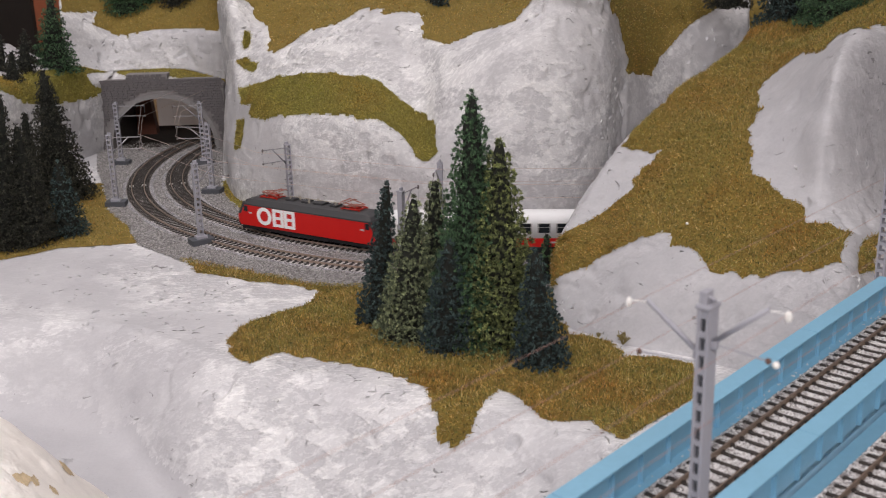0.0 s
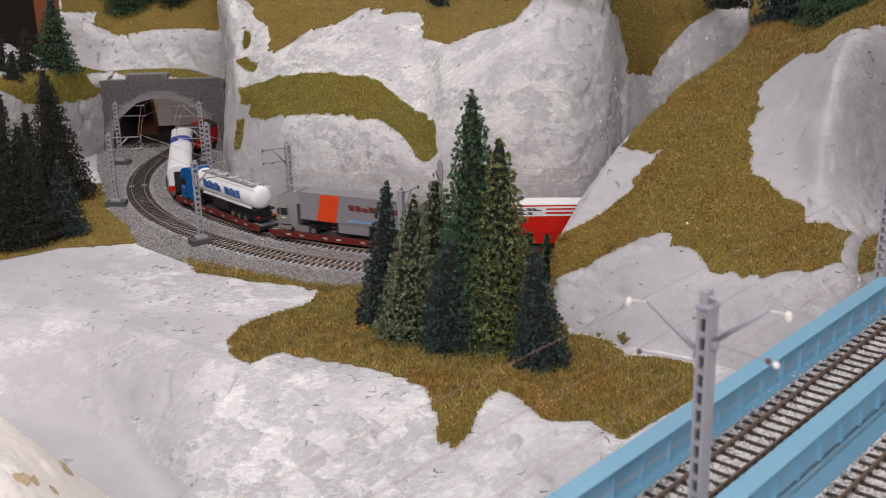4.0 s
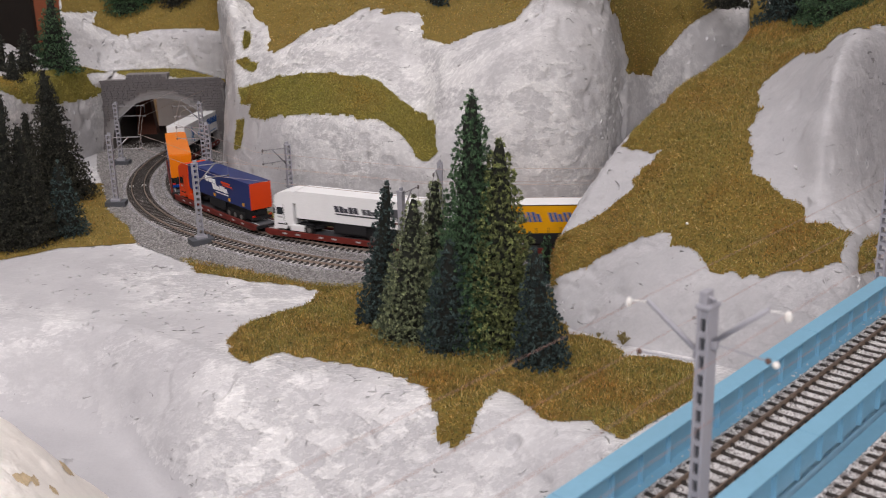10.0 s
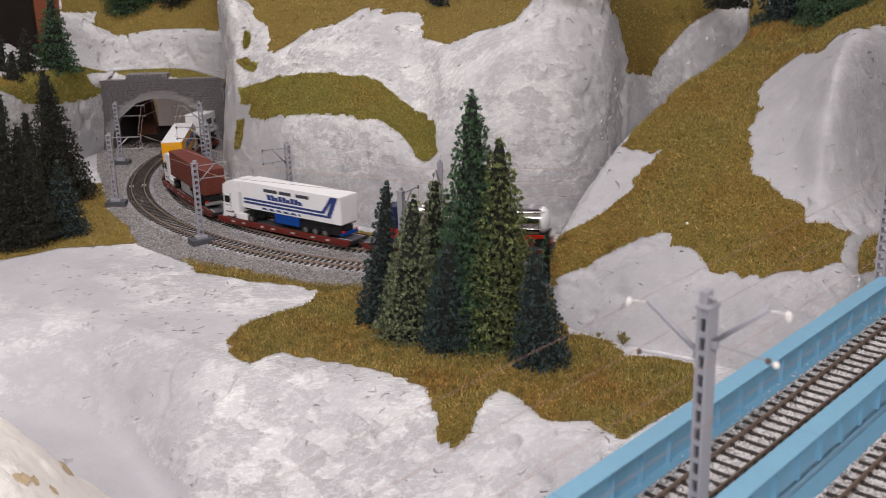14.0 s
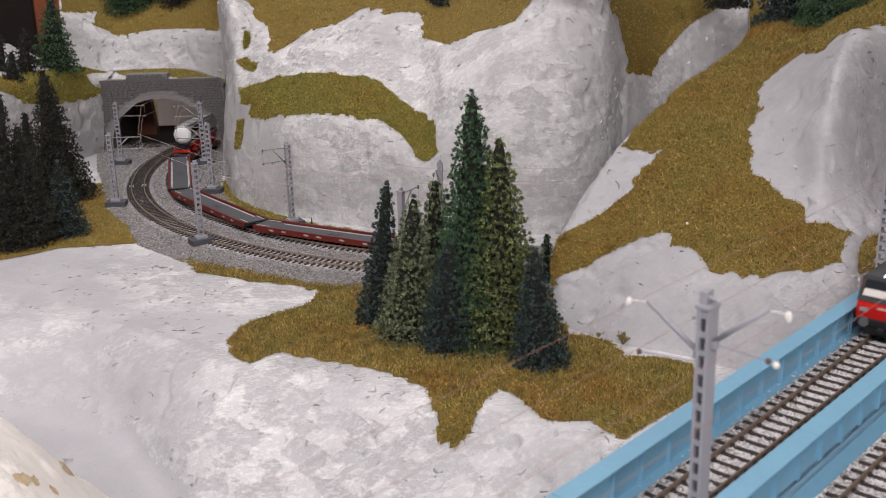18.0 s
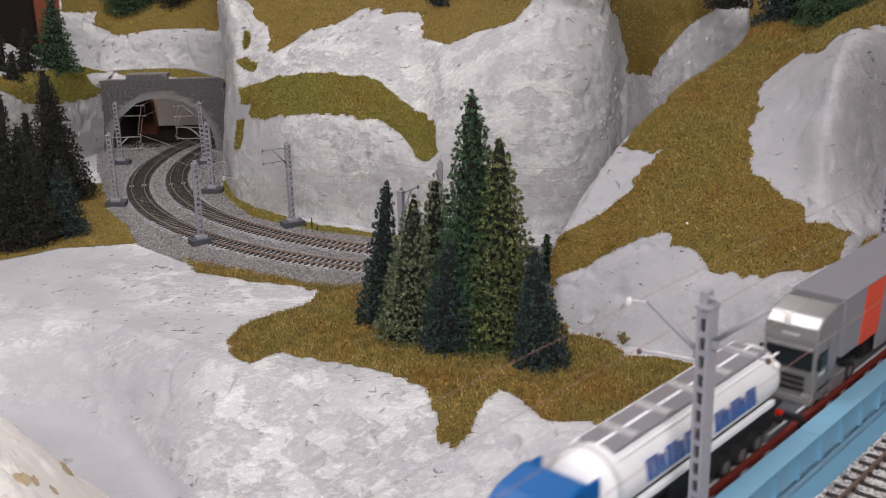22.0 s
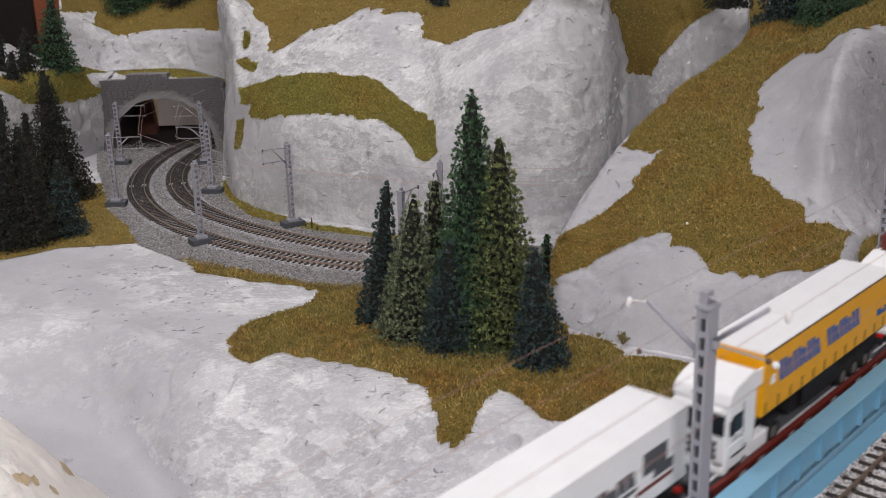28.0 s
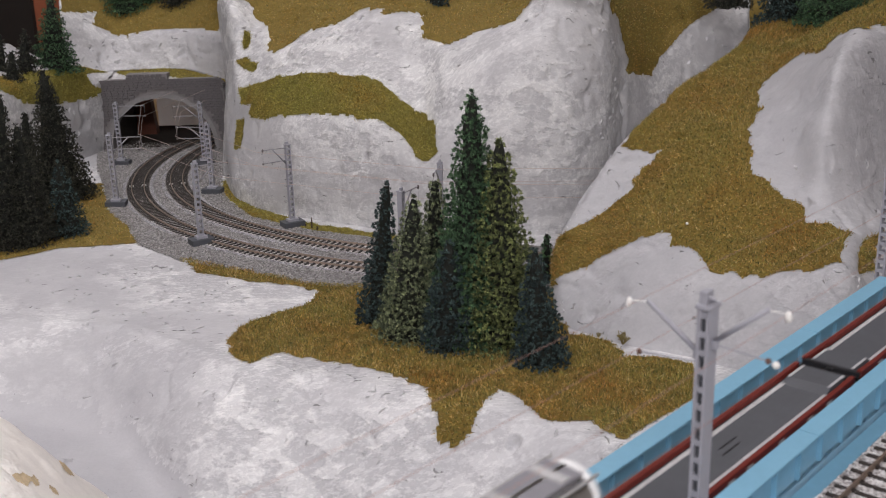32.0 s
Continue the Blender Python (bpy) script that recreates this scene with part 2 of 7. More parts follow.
CLIFF_G = [(-0.033, 1.212, -0.115), (-0.031, 1.216, -0.050), (-0.030, 1.227, -0.013), (-0.023, 1.272, 0.028), (-0.022, 1.322, 0.077), (-0.021, 1.382, 0.134), (-0.022, 1.562, 0.167), (-0.025, 1.912, 0.202)]
CLIFF_H = [(0.004, 1.198, -0.115), (0.006, 1.201, -0.047), (0.007, 1.208, -0.008), (0.008, 1.233, 0.034), (0.013, 1.268, 0.076), (0.018, 1.328, 0.110), (0.023, 1.548, 0.167), (0.029, 1.898, 0.201)]
CLIFF_I = [(0.078, 1.180, -0.115), (0.078, 1.180, -0.051), (0.079, 1.184, 0.002), (0.080, 1.194, 0.046), (0.085, 1.215, 0.094), (0.092, 1.270, 0.131), (0.107, 1.480, 0.168), (0.133, 1.830, 0.200)]
CLIFF_J = [(0.145, 1.185, -0.115), (0.144, 1.185, -0.054), (0.144, 1.189, -0.001), (0.145, 1.195, 0.044), (0.146, 1.210, 0.093), (0.140, 1.245, 0.148), (0.146, 1.305, 0.177), (0.188, 1.685, 0.202)]
CLIFF_K = [(0.193, 1.215, -0.115), (0.193, 1.215, -0.063), (0.194, 1.220, -0.009), (0.195, 1.227, 0.037), (0.197, 1.240, 0.088), (0.199, 1.265, 0.138), (0.208, 1.335, 0.174), (0.263, 1.715, 0.200)]
CLIFF_L = [(0.227, 1.270, -0.115), (0.226, 1.270, -0.078), (0.229, 1.280, -0.022), (0.231, 1.290, 0.025), (0.231, 1.300, 0.070), (0.232, 1.330, 0.115), (0.237, 1.420, 0.168), (0.295, 1.770, 0.198)]
CLIFF_M = [(0.274, 1.330, -0.115), (0.273, 1.330, -0.094), (0.273, 1.340, -0.036), (0.275, 1.350, 0.014), (0.276, 1.360, 0.058), (0.288, 1.400, 0.096), (0.312, 1.510, 0.162), (0.376, 1.830, 0.194)]
CLIFF_N = [(0.353, 1.380, -0.115), (0.353, 1.380, -0.109), (0.352, 1.390, -0.048), (0.349, 1.400, 0.004), (0.345, 1.410, 0.052), (0.350, 1.460, 0.111), (0.405, 1.580, 0.156), (0.480, 1.880, 0.190)]
CLIFF_O = [(0.459, 1.450, -0.115), (0.460, 1.450, -0.130), (0.459, 1.460, -0.066), (0.454, 1.470, -0.011), (0.448, 1.490, 0.050), (0.448, 1.530, 0.116), (0.493, 1.650, 0.150), (0.579, 1.950, 0.186)]
CLIFF = [CLIFF_A, CLIFF_B, CLIFF_C, CLIFF_D, CLIFF_E, CLIFF_F, CLIFF_G, CLIFF_H, CLIFF_I, CLIFF_J, CLIFF_K, CLIFF_L, CLIFF_M, CLIFF_N, CLIFF_O]
PORTAL_BANK_A = [(-0.672, 1.380, -0.115), (-0.657, 1.400, 0.030), (-0.695, 1.500, 0.071), (-0.801, 1.750, 0.096)]
PORTAL_BANK_B = [(-0.635, 1.460, -0.115), (-0.622, 1.480, 0.024), (-0.649, 1.560, 0.049), (-0.741, 1.800, 0.076)]
PORTAL_BANK_C = [(-0.615, 1.540, -0.115), (-0.605, 1.560, 0.009), (-0.625, 1.630, 0.050), (-0.705, 1.850, 0.050)]
PORTAL_BANK_D = [(-0.600, 1.620, -0.115), (-0.591, 1.640, -0.001), (-0.606, 1.700, 0.044), (-0.676, 1.900, 0.026)]
PORTAL_BANK_E = [(-0.586, 1.690, -0.115), (-0.576, 1.700, -0.006), (-0.590, 1.760, 0.034), (-0.636, 1.900, 0.023)]
PORTAL_BANK_F = [(-0.568, 1.755, -0.115), (-0.555, 1.757, -0.002), (-0.555, 1.800, 0.024), (-0.601, 1.950, 0.012)]
PORTAL_BANK = [PORTAL_BANK_A, PORTAL_BANK_B, PORTAL_BANK_C, PORTAL_BANK_D, PORTAL_BANK_E, PORTAL_BANK_F]
UPPER_BANK_A = [(-0.632, 1.760, 0.037), (-0.627, 1.780, 0.075), (-0.632, 1.800, 0.117), (-0.652, 1.860, 0.144), (-0.680, 1.950, 0.164), (-0.768, 2.200, 0.186)]
UPPER_BANK_B = [(-0.597, 1.780, 0.030), (-0.599, 1.800, 0.062), (-0.599, 1.830, 0.097), (-0.628, 1.920, 0.135), (-0.650, 2.000, 0.160), (-0.711, 2.200, 0.185)]
UPPER_BANK_C = [(-0.555, 1.800, 0.024), (-0.558, 1.820, 0.050), (-0.559, 1.850, 0.078), (-0.587, 1.950, 0.126), (-0.598, 2.000, 0.159), (-0.654, 2.200, 0.183)]
UPPER_BANK_D = [(-0.505, 1.810, 0.023), (-0.506, 1.825, 0.048), (-0.509, 1.850, 0.081), (-0.531, 1.950, 0.125), (-0.541, 2.000, 0.157), (-0.591, 2.200, 0.182)]
UPPER_BANK_E = [(-0.433, 1.810, 0.020), (-0.432, 1.820, 0.046), (-0.433, 1.840, 0.086), (-0.449, 1.930, 0.124), (-0.462, 2.000, 0.155), (-0.505, 2.200, 0.179)]
UPPER_BANK_F = [(-0.368, 1.800, 0.002), (-0.365, 1.800, 0.042), (-0.369, 1.810, 0.085), (-0.383, 1.900, 0.125), (-0.405, 2.000, 0.154), (-0.448, 2.200, 0.178)]
UPPER_BANK_G = [(-0.336, 1.750, 0.001), (-0.332, 1.750, 0.047), (-0.337, 1.770, 0.088), (-0.348, 1.850, 0.127), (-0.379, 2.000, 0.153), (-0.414, 2.200, 0.177)]
UPPER_BANK = [UPPER_BANK_A, UPPER_BANK_B, UPPER_BANK_C, UPPER_BANK_D, UPPER_BANK_E, UPPER_BANK_F, UPPER_BANK_G]
PORTAL_LEDGE_A = [(-0.560, 1.752, -0.013), (-0.557, 1.758, 0.003), (-0.566, 1.820, 0.026)]
PORTAL_LEDGE_B = [(-0.506, 1.752, 0.003), (-0.507, 1.758, 0.013), (-0.515, 1.830, 0.025)]
PORTAL_LEDGE_C = [(-0.440, 1.752, 0.003), (-0.440, 1.758, 0.014), (-0.447, 1.830, 0.023)]
PORTAL_LEDGE_D = [(-0.394, 1.752, -0.008), (-0.396, 1.758, 0.001), (-0.396, 1.820, 0.013)]
PORTAL_LEDGE_E = [(-0.355, 1.752, -0.018), (-0.355, 1.758, -0.006), (-0.364, 1.810, 0.004)]
PORTAL_LEDGE = [PORTAL_LEDGE_A, PORTAL_LEDGE_B, PORTAL_LEDGE_C, PORTAL_LEDGE_D, PORTAL_LEDGE_E]
RIGHT_HILL_A = [(0.140, 1.000, -0.114), (0.131, 1.020, -0.078), (0.143, 1.050, -0.047), (0.194, 1.100, 0.011), (0.259, 1.170, 0.051), (0.398, 1.330, 0.106), (0.544, 1.700, 0.146)]
RIGHT_HILL_B = [(0.105, 0.925, -0.109), (0.105, 0.955, -0.068), (0.126, 0.985, -0.030), (0.180, 1.050, 0.022), (0.242, 1.120, 0.059), (0.378, 1.280, 0.112), (0.512, 1.600, 0.152)]
RIGHT_HILL_C = [(0.108, 0.875, -0.117), (0.140, 0.930, -0.052), (0.165, 0.975, -0.021), (0.207, 1.040, 0.022), (0.280, 1.140, 0.074), (0.406, 1.280, 0.124), (0.554, 1.600, 0.151)]
RIGHT_HILL_D = [(0.156, 0.830, -0.120), (0.201, 0.895, -0.024), (0.221, 0.945, -0.001), (0.248, 1.010, 0.032), (0.311, 1.120, 0.076), (0.433, 1.260, 0.126), (0.567, 1.500, 0.156)]
RIGHT_HILL_E = [(0.202, 0.795, -0.122), (0.226, 0.850, -0.044), (0.248, 0.905, -0.012), (0.272, 0.965, 0.026), (0.321, 1.060, 0.068), (0.438, 1.200, 0.130), (0.586, 1.450, 0.158)]
RIGHT_HILL_F = [(0.251, 0.775, -0.104), (0.263, 0.820, -0.038), (0.294, 0.880, -0.017), (0.318, 0.930, 0.014), (0.337, 0.975, 0.071), (0.405, 1.060, 0.135), (0.603, 1.400, 0.160)]
RIGHT_HILL_G = [(0.292, 0.765, -0.081), (0.299, 0.800, -0.028), (0.326, 0.860, -0.006), (0.343, 0.905, 0.017), (0.356, 0.935, 0.077), (0.405, 1.020, 0.143), (0.617, 1.350, 0.166)]
RIGHT_HILL_H = [(0.320, 0.765, -0.067), (0.324, 0.795, -0.021), (0.350, 0.853, -0.009), (0.387, 0.933, 0.008), (0.410, 0.979, 0.067), (0.454, 1.052, 0.140), (0.645, 1.350, 0.165)]
RIGHT_HILL_I = [(0.355, 0.790, -0.071), (0.356, 0.820, -0.035), (0.401, 0.896, -0.022), (0.449, 0.996, -0.009), (0.481, 1.060, 0.052), (0.533, 1.140, 0.130), (0.681, 1.350, 0.164)]
RIGHT_HILL_J = [(0.416, 0.840, -0.087), (0.421, 0.860, -0.050), (0.461, 0.941, -0.036), (0.519, 1.057, -0.026), (0.558, 1.134, 0.037), (0.611, 1.212, 0.120), (0.743, 1.400, 0.160)]
RIGHT_HILL = [RIGHT_HILL_A, RIGHT_HILL_B, RIGHT_HILL_C, RIGHT_HILL_D, RIGHT_HILL_E, RIGHT_HILL_F, RIGHT_HILL_G, RIGHT_HILL_H, RIGHT_HILL_I, RIGHT_HILL_J]
NEAR_MOUND_A = [(-0.336, 0.600, -0.024), (-0.311, 0.580, -0.012), (-0.285, 0.550, -0.016), (-0.238, 0.450, -0.032)]
NEAR_MOUND_B = [(-0.290, 0.600, -0.044), (-0.281, 0.590, -0.036), (-0.257, 0.555, -0.038), (-0.213, 0.450, -0.036)]
NEAR_MOUND_C = [(-0.268, 0.605, -0.068), (-0.262, 0.592, -0.057), (-0.241, 0.560, -0.056), (-0.198, 0.450, -0.046)]
NEAR_MOUND_D = [(-0.248, 0.605, -0.092), (-0.243, 0.590, -0.078), (-0.227, 0.560, -0.072), (-0.187, 0.450, -0.050)]
NEAR_MOUND_E = [(-0.223, 0.600, -0.110), (-0.223, 0.590, -0.098), (-0.212, 0.560, -0.092), (-0.177, 0.450, -0.053)]
NEAR_MOUND_F = [(-0.196, 0.585, -0.135), (-0.197, 0.580, -0.125), (-0.195, 0.550, -0.117), (-0.167, 0.450, -0.067)]
NEAR_MOUND = [NEAR_MOUND_A, NEAR_MOUND_B, NEAR_MOUND_C, NEAR_MOUND_D, NEAR_MOUND_E, NEAR_MOUND_F]
TOP_GRASS = [(0.191, 0.585), (0.204, 0.565), (0.261, 0.709), (0.298, 0.702), (0.341, 0.739), (0.381, 0.699), (0.425, 0.726), (0.435, 0.709), (0.425, 0.649), (0.478, 0.689), (0.535, 0.726), (0.569, 0.722), (0.605, 0.796), (0.589, 0.930), (0.043, 0.963), (0.067, 0.756), (0.117, 0.773), (0.134, 0.716), (0.191, 0.732)]
ARC_GRASS = [(0.134, 0.441), (0.167, 0.435), (0.227, 0.428), (0.304, 0.428), (0.355, 0.431), (0.388, 0.431), (0.435, 0.431), (0.482, 0.395), (0.485, 0.291), (0.465, 0.268), (0.431, 0.281), (0.398, 0.311), (0.385, 0.304), (0.338, 0.278), (0.278, 0.284), (0.214, 0.288), (0.161, 0.274), (0.147, 0.304), (0.157, 0.344), (0.134, 0.368)]
SADDLE_GRASS = [(0.732, 0.803), (0.779, 0.719), (0.793, 0.572), (0.860, 0.555), (0.873, 0.642), (0.920, 0.702), (0.953, 0.739), (0.973, 0.793), (0.960, 0.906), (0.732, 0.903)]
TUFT_A = [(0.114, 0.642), (0.130, 0.649), (0.134, 0.592), (0.120, 0.575)]
TUFT_B = [(0.097, 0.525), (0.137, 0.552), (0.167, 0.522), (0.164, 0.488), (0.137, 0.512)]
TUFT_C = [(0.104, 0.271), (0.130, 0.281), (0.134, 0.177), (0.114, 0.161)]
LEDGE_GRASS = [(0.010, 0.344), (0.201, 0.398), (0.328, 0.331), (0.475, 0.321), (0.799, 0.321), (1.000, 0.318), (0.849, 0.421), (0.809, 0.548), (0.970, 0.625), (0.799, 0.692), (0.515, 0.639), (0.328, 0.659), (0.010, 0.672)]
UPPER_GRASS = [(0.201, 0.428), (0.351, 0.401), (0.559, 0.405), (0.666, 0.408), (0.826, 0.388), (0.833, 0.535), (0.936, 0.930), (0.013, 0.930), (0.000, 0.431), (0.234, 0.525)]
PORTAL_GRASS = [(0.067, 0.234), (0.251, 0.184), (0.247, 0.555), (0.057, 0.860), (0.278, 0.903), (0.532, 0.876), (0.987, 0.876), (1.000, 0.589), (0.709, 0.438), (0.502, 0.498), (0.268, 0.542)]
HILL_GRASS = [(0.264, 0.502), (0.237, 0.431), (0.237, 0.371), (0.197, 0.321), (0.020, 0.231), (0.100, 0.154), (0.144, 0.107), (0.000, 0.070), (0.237, 0.161), (0.274, 0.171), (0.338, 0.171), (0.348, 0.154), (0.415, 0.191), (0.452, 0.174), (0.502, 0.181), (0.555, 0.161), (0.599, 0.177), (0.652, 0.171), (0.756, 0.177), (0.756, 0.278), (0.779, 0.334), (0.692, 0.348), (0.619, 0.355), (0.602, 0.431), (0.548, 0.465), (0.498, 0.498), (0.475, 0.548), (0.472, 0.605), (0.472, 0.656), (0.421, 0.699), (0.468, 0.769), (0.525, 0.783), (0.548, 0.836), (0.749, 0.836), (0.873, 0.853), (0.870, 0.997), (0.164, 1.000), (0.097, 0.849), (0.110, 0.759), (0.110, 0.645), (0.124, 0.512)]
FOOT_GRASS = [(0.833, 0.147), (0.890, 0.167), (0.866, 0.324), (0.823, 0.284)]
MEADOW = [(-0.298, 1.127), (-0.224, 1.080), (-0.132, 1.023), (-0.079, 1.019), (0.120, 0.977), (0.116, 0.901), (0.107, 0.871), (0.144, 0.850), (0.149, 0.817), (0.186, 0.809), (0.205, 0.792), (0.191, 0.734), (0.123, 0.667), (0.117, 0.680), (0.103, 0.698), (0.070, 0.702), (0.060, 0.732), (0.040, 0.758), (0.016, 0.713), (0.003, 0.708), (-0.009, 0.726), (-0.016, 0.762), (-0.051, 0.795), (-0.091, 0.817), (-0.147, 0.845), (-0.168, 0.822), (-0.187, 0.839), (-0.197, 0.881), (-0.185, 0.922), (-0.136, 0.961), (-0.128, 0.997), (-0.149, 1.019), (-0.199, 1.037), (-0.269, 1.074)]
LEFT_MEADOW = [(-0.567, 1.105), (-0.505, 1.136), (-0.454, 1.175), (-0.365, 1.190), (-0.397, 1.270), (-0.444, 1.343), (-0.503, 1.507), (-0.558, 1.478), (-0.696, 1.493), (-0.742, 1.417)]
WALL_STRIP = [(-0.321, 1.511), (-0.285, 1.416), (-0.249, 1.343), (-0.205, 1.294), (-0.156, 1.250), (-0.084, 1.206), (-0.056, 1.194), (-0.055, 1.171), (-0.096, 1.193), (-0.153, 1.220), (-0.199, 1.254), (-0.248, 1.296), (-0.289, 1.377), (-0.317, 1.452)]
GRAVEL_AREA = [(-0.540, 1.604), (-0.496, 1.489), (-0.440, 1.334), (-0.396, 1.265), (-0.363, 1.185), (-0.295, 1.114), (-0.223, 1.075), (-0.131, 1.018), (-0.049, 1.001), (0.129, 0.960), (0.163, 1.125), (-0.055, 1.171), (-0.096, 1.193), (-0.153, 1.220), (-0.199, 1.254), (-0.248, 1.296), (-0.289, 1.377), (-0.317, 1.452), (-0.331, 1.542), (-0.365, 1.779), (-0.603, 1.810)]
LIP = [(-0.523, 0.915), (-0.433, 0.955), (-0.364, 0.947), (-0.284, 0.915), (-0.229, 0.878), (-0.191, 0.839), (-0.166, 0.810), (-0.090, 0.806), (-0.014, 0.746), (0.039, 0.743), (0.087, 0.697), (0.122, 0.662), (0.173, 0.625), (0.255, 0.592)]


def glide(p, t):
    """Catmull-Rom through the rows of p."""
    n = len(p)
    i = np.clip(np.floor(t).astype(int), 0, n - 2)
    f = (t - i)[:, None, None]
    p0, p1, p2, p3 = p[np.maximum(i - 1, 0)], p[i], p[i + 1], p[np.minimum(i + 2, n - 1)]
    p0 = np.where((i == 0)[:, None, None], 2 * p1 - p2, p0)
    p3 = np.where((i == n - 2)[:, None, None], 2 * p2 - p1, p3)
    return p1 + 0.5 * f * (p2 - p0 + f * (2 * p0 - 5 * p1 + 4 * p2 - p3 + f * (3 * (p1 - p2) + p3 - p0)))


def normals_of(g):
    a, b = np.gradient(g, axis=0), np.gradient(g, axis=1)
    n = np.cross(a, b)
    return n / np.maximum(np.linalg.norm(n, axis=2, keepdims=True), 1e-9)


def step(x, w):
    return min(1.0, max(0.0, x / w + 0.5))


def relief(p, fine):
    """Trowelled plaster: flat plates with broken edges, shallow dents and small crumbs."""
    zone = step(noise.noise(p * 6.5 + Vector((3, 1, 7))) + 0.04, 0.25)
    q = p + Vector((noise.noise(p * 30), noise.noise(p * 30 + Vector((9, 0, 0))), noise.noise(p * 30 + Vector((0, 9, 0))))) * 0.012
    plates = step(noise.noise(q * 15), 0.12) + 0.6 * step(noise.noise(q * 37 + Vector((5, 5, 5))), 0.16)
    crumb = max(0.0, noise.noise(p * 110) - 0.12) * 2.2
    dent = max(0.0, noise.noise(Vector((q.x * 60, q.y * 60, q.z * 30)) + Vector((1, 8, 2))) - 0.28) * 12.0
    return fine * 0.55 * ((plates - 0.8) * (0.15 + 0.85 * zone) + crumb * zone - dent * (0.3 + 0.7 * zone))


def roughened(g, n, coarse, fine):
    """Moves a grid of points along its normals: soft lumps and the plaster's relief."""
    out = g.copy()
    for i in range(g.shape[0]):
        for j in range(g.shape[1]):
            p = Vector(g[i, j])
            out[i, j] = g[i, j] + n[i, j] * (noise.noise(p * 11) * coarse + relief(p, fine))
    return out


def grid_faces(nu, nv, keep=None):
    k = np.arange(nu * nv).reshape(nu, nv)
    q = np.stack([k[:-1, :-1], k[1:, :-1], k[1:, 1:], k[:-1, 1:]], -1).reshape(-1, 4)
    return q if keep is None else q[keep.reshape(-1)]


def inside(px, py, poly):
    hit = np.zeros(px.shape, bool)
    for (x0, y0), (x1, y1) in zip(poly, poly[1:] + poly[:1]):
        if y0 == y1:
            continue
        c = (y0 > py) != (y1 > py)
        hit ^= c & (px < (x1 - x0) * (py - y0) / (y1 - y0) + x0)
    return hit


class Form:
    """A terrain surface kept as a grid of points, on which turf can be laid."""

    def __init__(self, name, cols, nu, nv, coarse, fine, material, label, flip=False):
        a = glide(np.array(cols, float), np.linspace(0, len(cols) - 1, nu))
        g = glide(a.transpose(1, 0, 2), np.linspace(0, len(cols[0]) - 1, nv)).transpose(1, 0, 2)
        n = normals_of(g)
        self.side = -1 if flip else 1
        self.g = roughened(g, n * self.side, coarse, fine)
        self.n = normals_of(self.g) * self.side
        self.nu, self.nv = nu, nv
        self.bare = np.ones((nu - 1, nv - 1), bool)
        self.ob = new(name, mesh_data(name, self.g.reshape(-1, 3), grid_faces(nu, nv), material, True))
        tagged(self.ob, label, "rock face", kind="structure")
        thick = self.ob.modifiers.new("thickness", "SOLIDIFY")
        thick.thickness, thick.offset = 0.004, -1 * self.side

    def turf(self, name, poly, blades, height, soil, turf, label, ragged=0.012):
        u, v = np.meshgrid((np.arange(self.nu - 1) + 0.5) / (self.nu - 1), (np.arange(self.nv - 1) + 0.5) / (self.nv - 1), indexing="ij")
        c = self.g[:-1, :-1]
        w = np.array([[noise.noise(Vector(p) * 70) for p in row] for row in c]) * ragged
        keep = inside(u + w, v + w, poly)
        self.bare &= ~inside(u, v, poly) & ~keep
        lay_turf(name, self.g, self.n, keep, blades, height, soil, turf, label)


def lay_turf(name, g, n, keep, blades, height, soil, turf, label):
    """A sheet of turf base on the kept cells of a grid, and thin upright fibres over it: one object of kind stuff."""
    nu, nv = g.shape[:2]
    rng = np.random.default_rng(len(name) * 7 + blades)
    faces = grid_faces(nu, nv, keep)
    used = np.unique(faces)
    lift = (g + n * 0.0007).reshape(-1, 3)[used]
    remap = np.full(nu * nv, -1)
    remap[used] = np.arange(len(used))
    base = remap[faces]
    ci, cj = np.nonzero(keep)
    a = np.linalg.norm(np.cross(g[ci + 1, cj] - g[ci, cj], g[ci, cj + 1] - g[ci, cj]), axis=1)
    pick = rng.choice(len(ci), blades, p=a / a.sum())
    i, j = ci[pick], cj[pick]
    fu, fv = rng.random((blades, 1)), rng.random((blades, 1))
    p = (g[i, j] * (1 - fu) + g[i + 1, j] * fu) * (1 - fv) + (g[i, j + 1] * (1 - fu) + g[i + 1, j + 1] * fu) * fv
    nn = n[i, j]
    p = p + np.cross(nn, rng.normal(0, 0.0013, (blades, 3)))
    lean = rng.normal(0, 1.0, (blades, 3))
    up = nn + lean
    up /= np.linalg.norm(up, axis=1, keepdims=True)
    side = np.cross(up, rng.normal(0, 1, (blades, 3)))
    side /= np.linalg.norm(side, axis=1, keepdims=True)
    h = height * rng.uniform(0.5, 1.25, (blades, 1))
    wd = 0.00030
    v0 = p + nn * 0.0008 - side * wd
    v1 = p + nn * 0.0008 + side * wd
    v2 = p + nn * 0.0008 + up * h
    verts = np.concatenate([lift, np.stack([v0, v1, v2], 1).reshape(-1, 3)])
    tri = len(lift) + np.arange(blades * 3).reshape(-1, 3)
    me = bpy.data.meshes.new(name)
    me.from_pydata(verts.tolist(), [], base.tolist() + tri.tolist())
    me.materials.append(soil)
    me.materials.append(turf)
    me.polygons.foreach_set("material_index", np.concatenate([np.zeros(len(base), int), np.ones(blades, int)]))
    me.update()
    return tagged(new(name, me), label, "grass", kind="stuff")


# ---- ground: one sheet, level under the tracks, falling to a valley in front ----
LEVEL, VALLEY = -0.105, -0.25


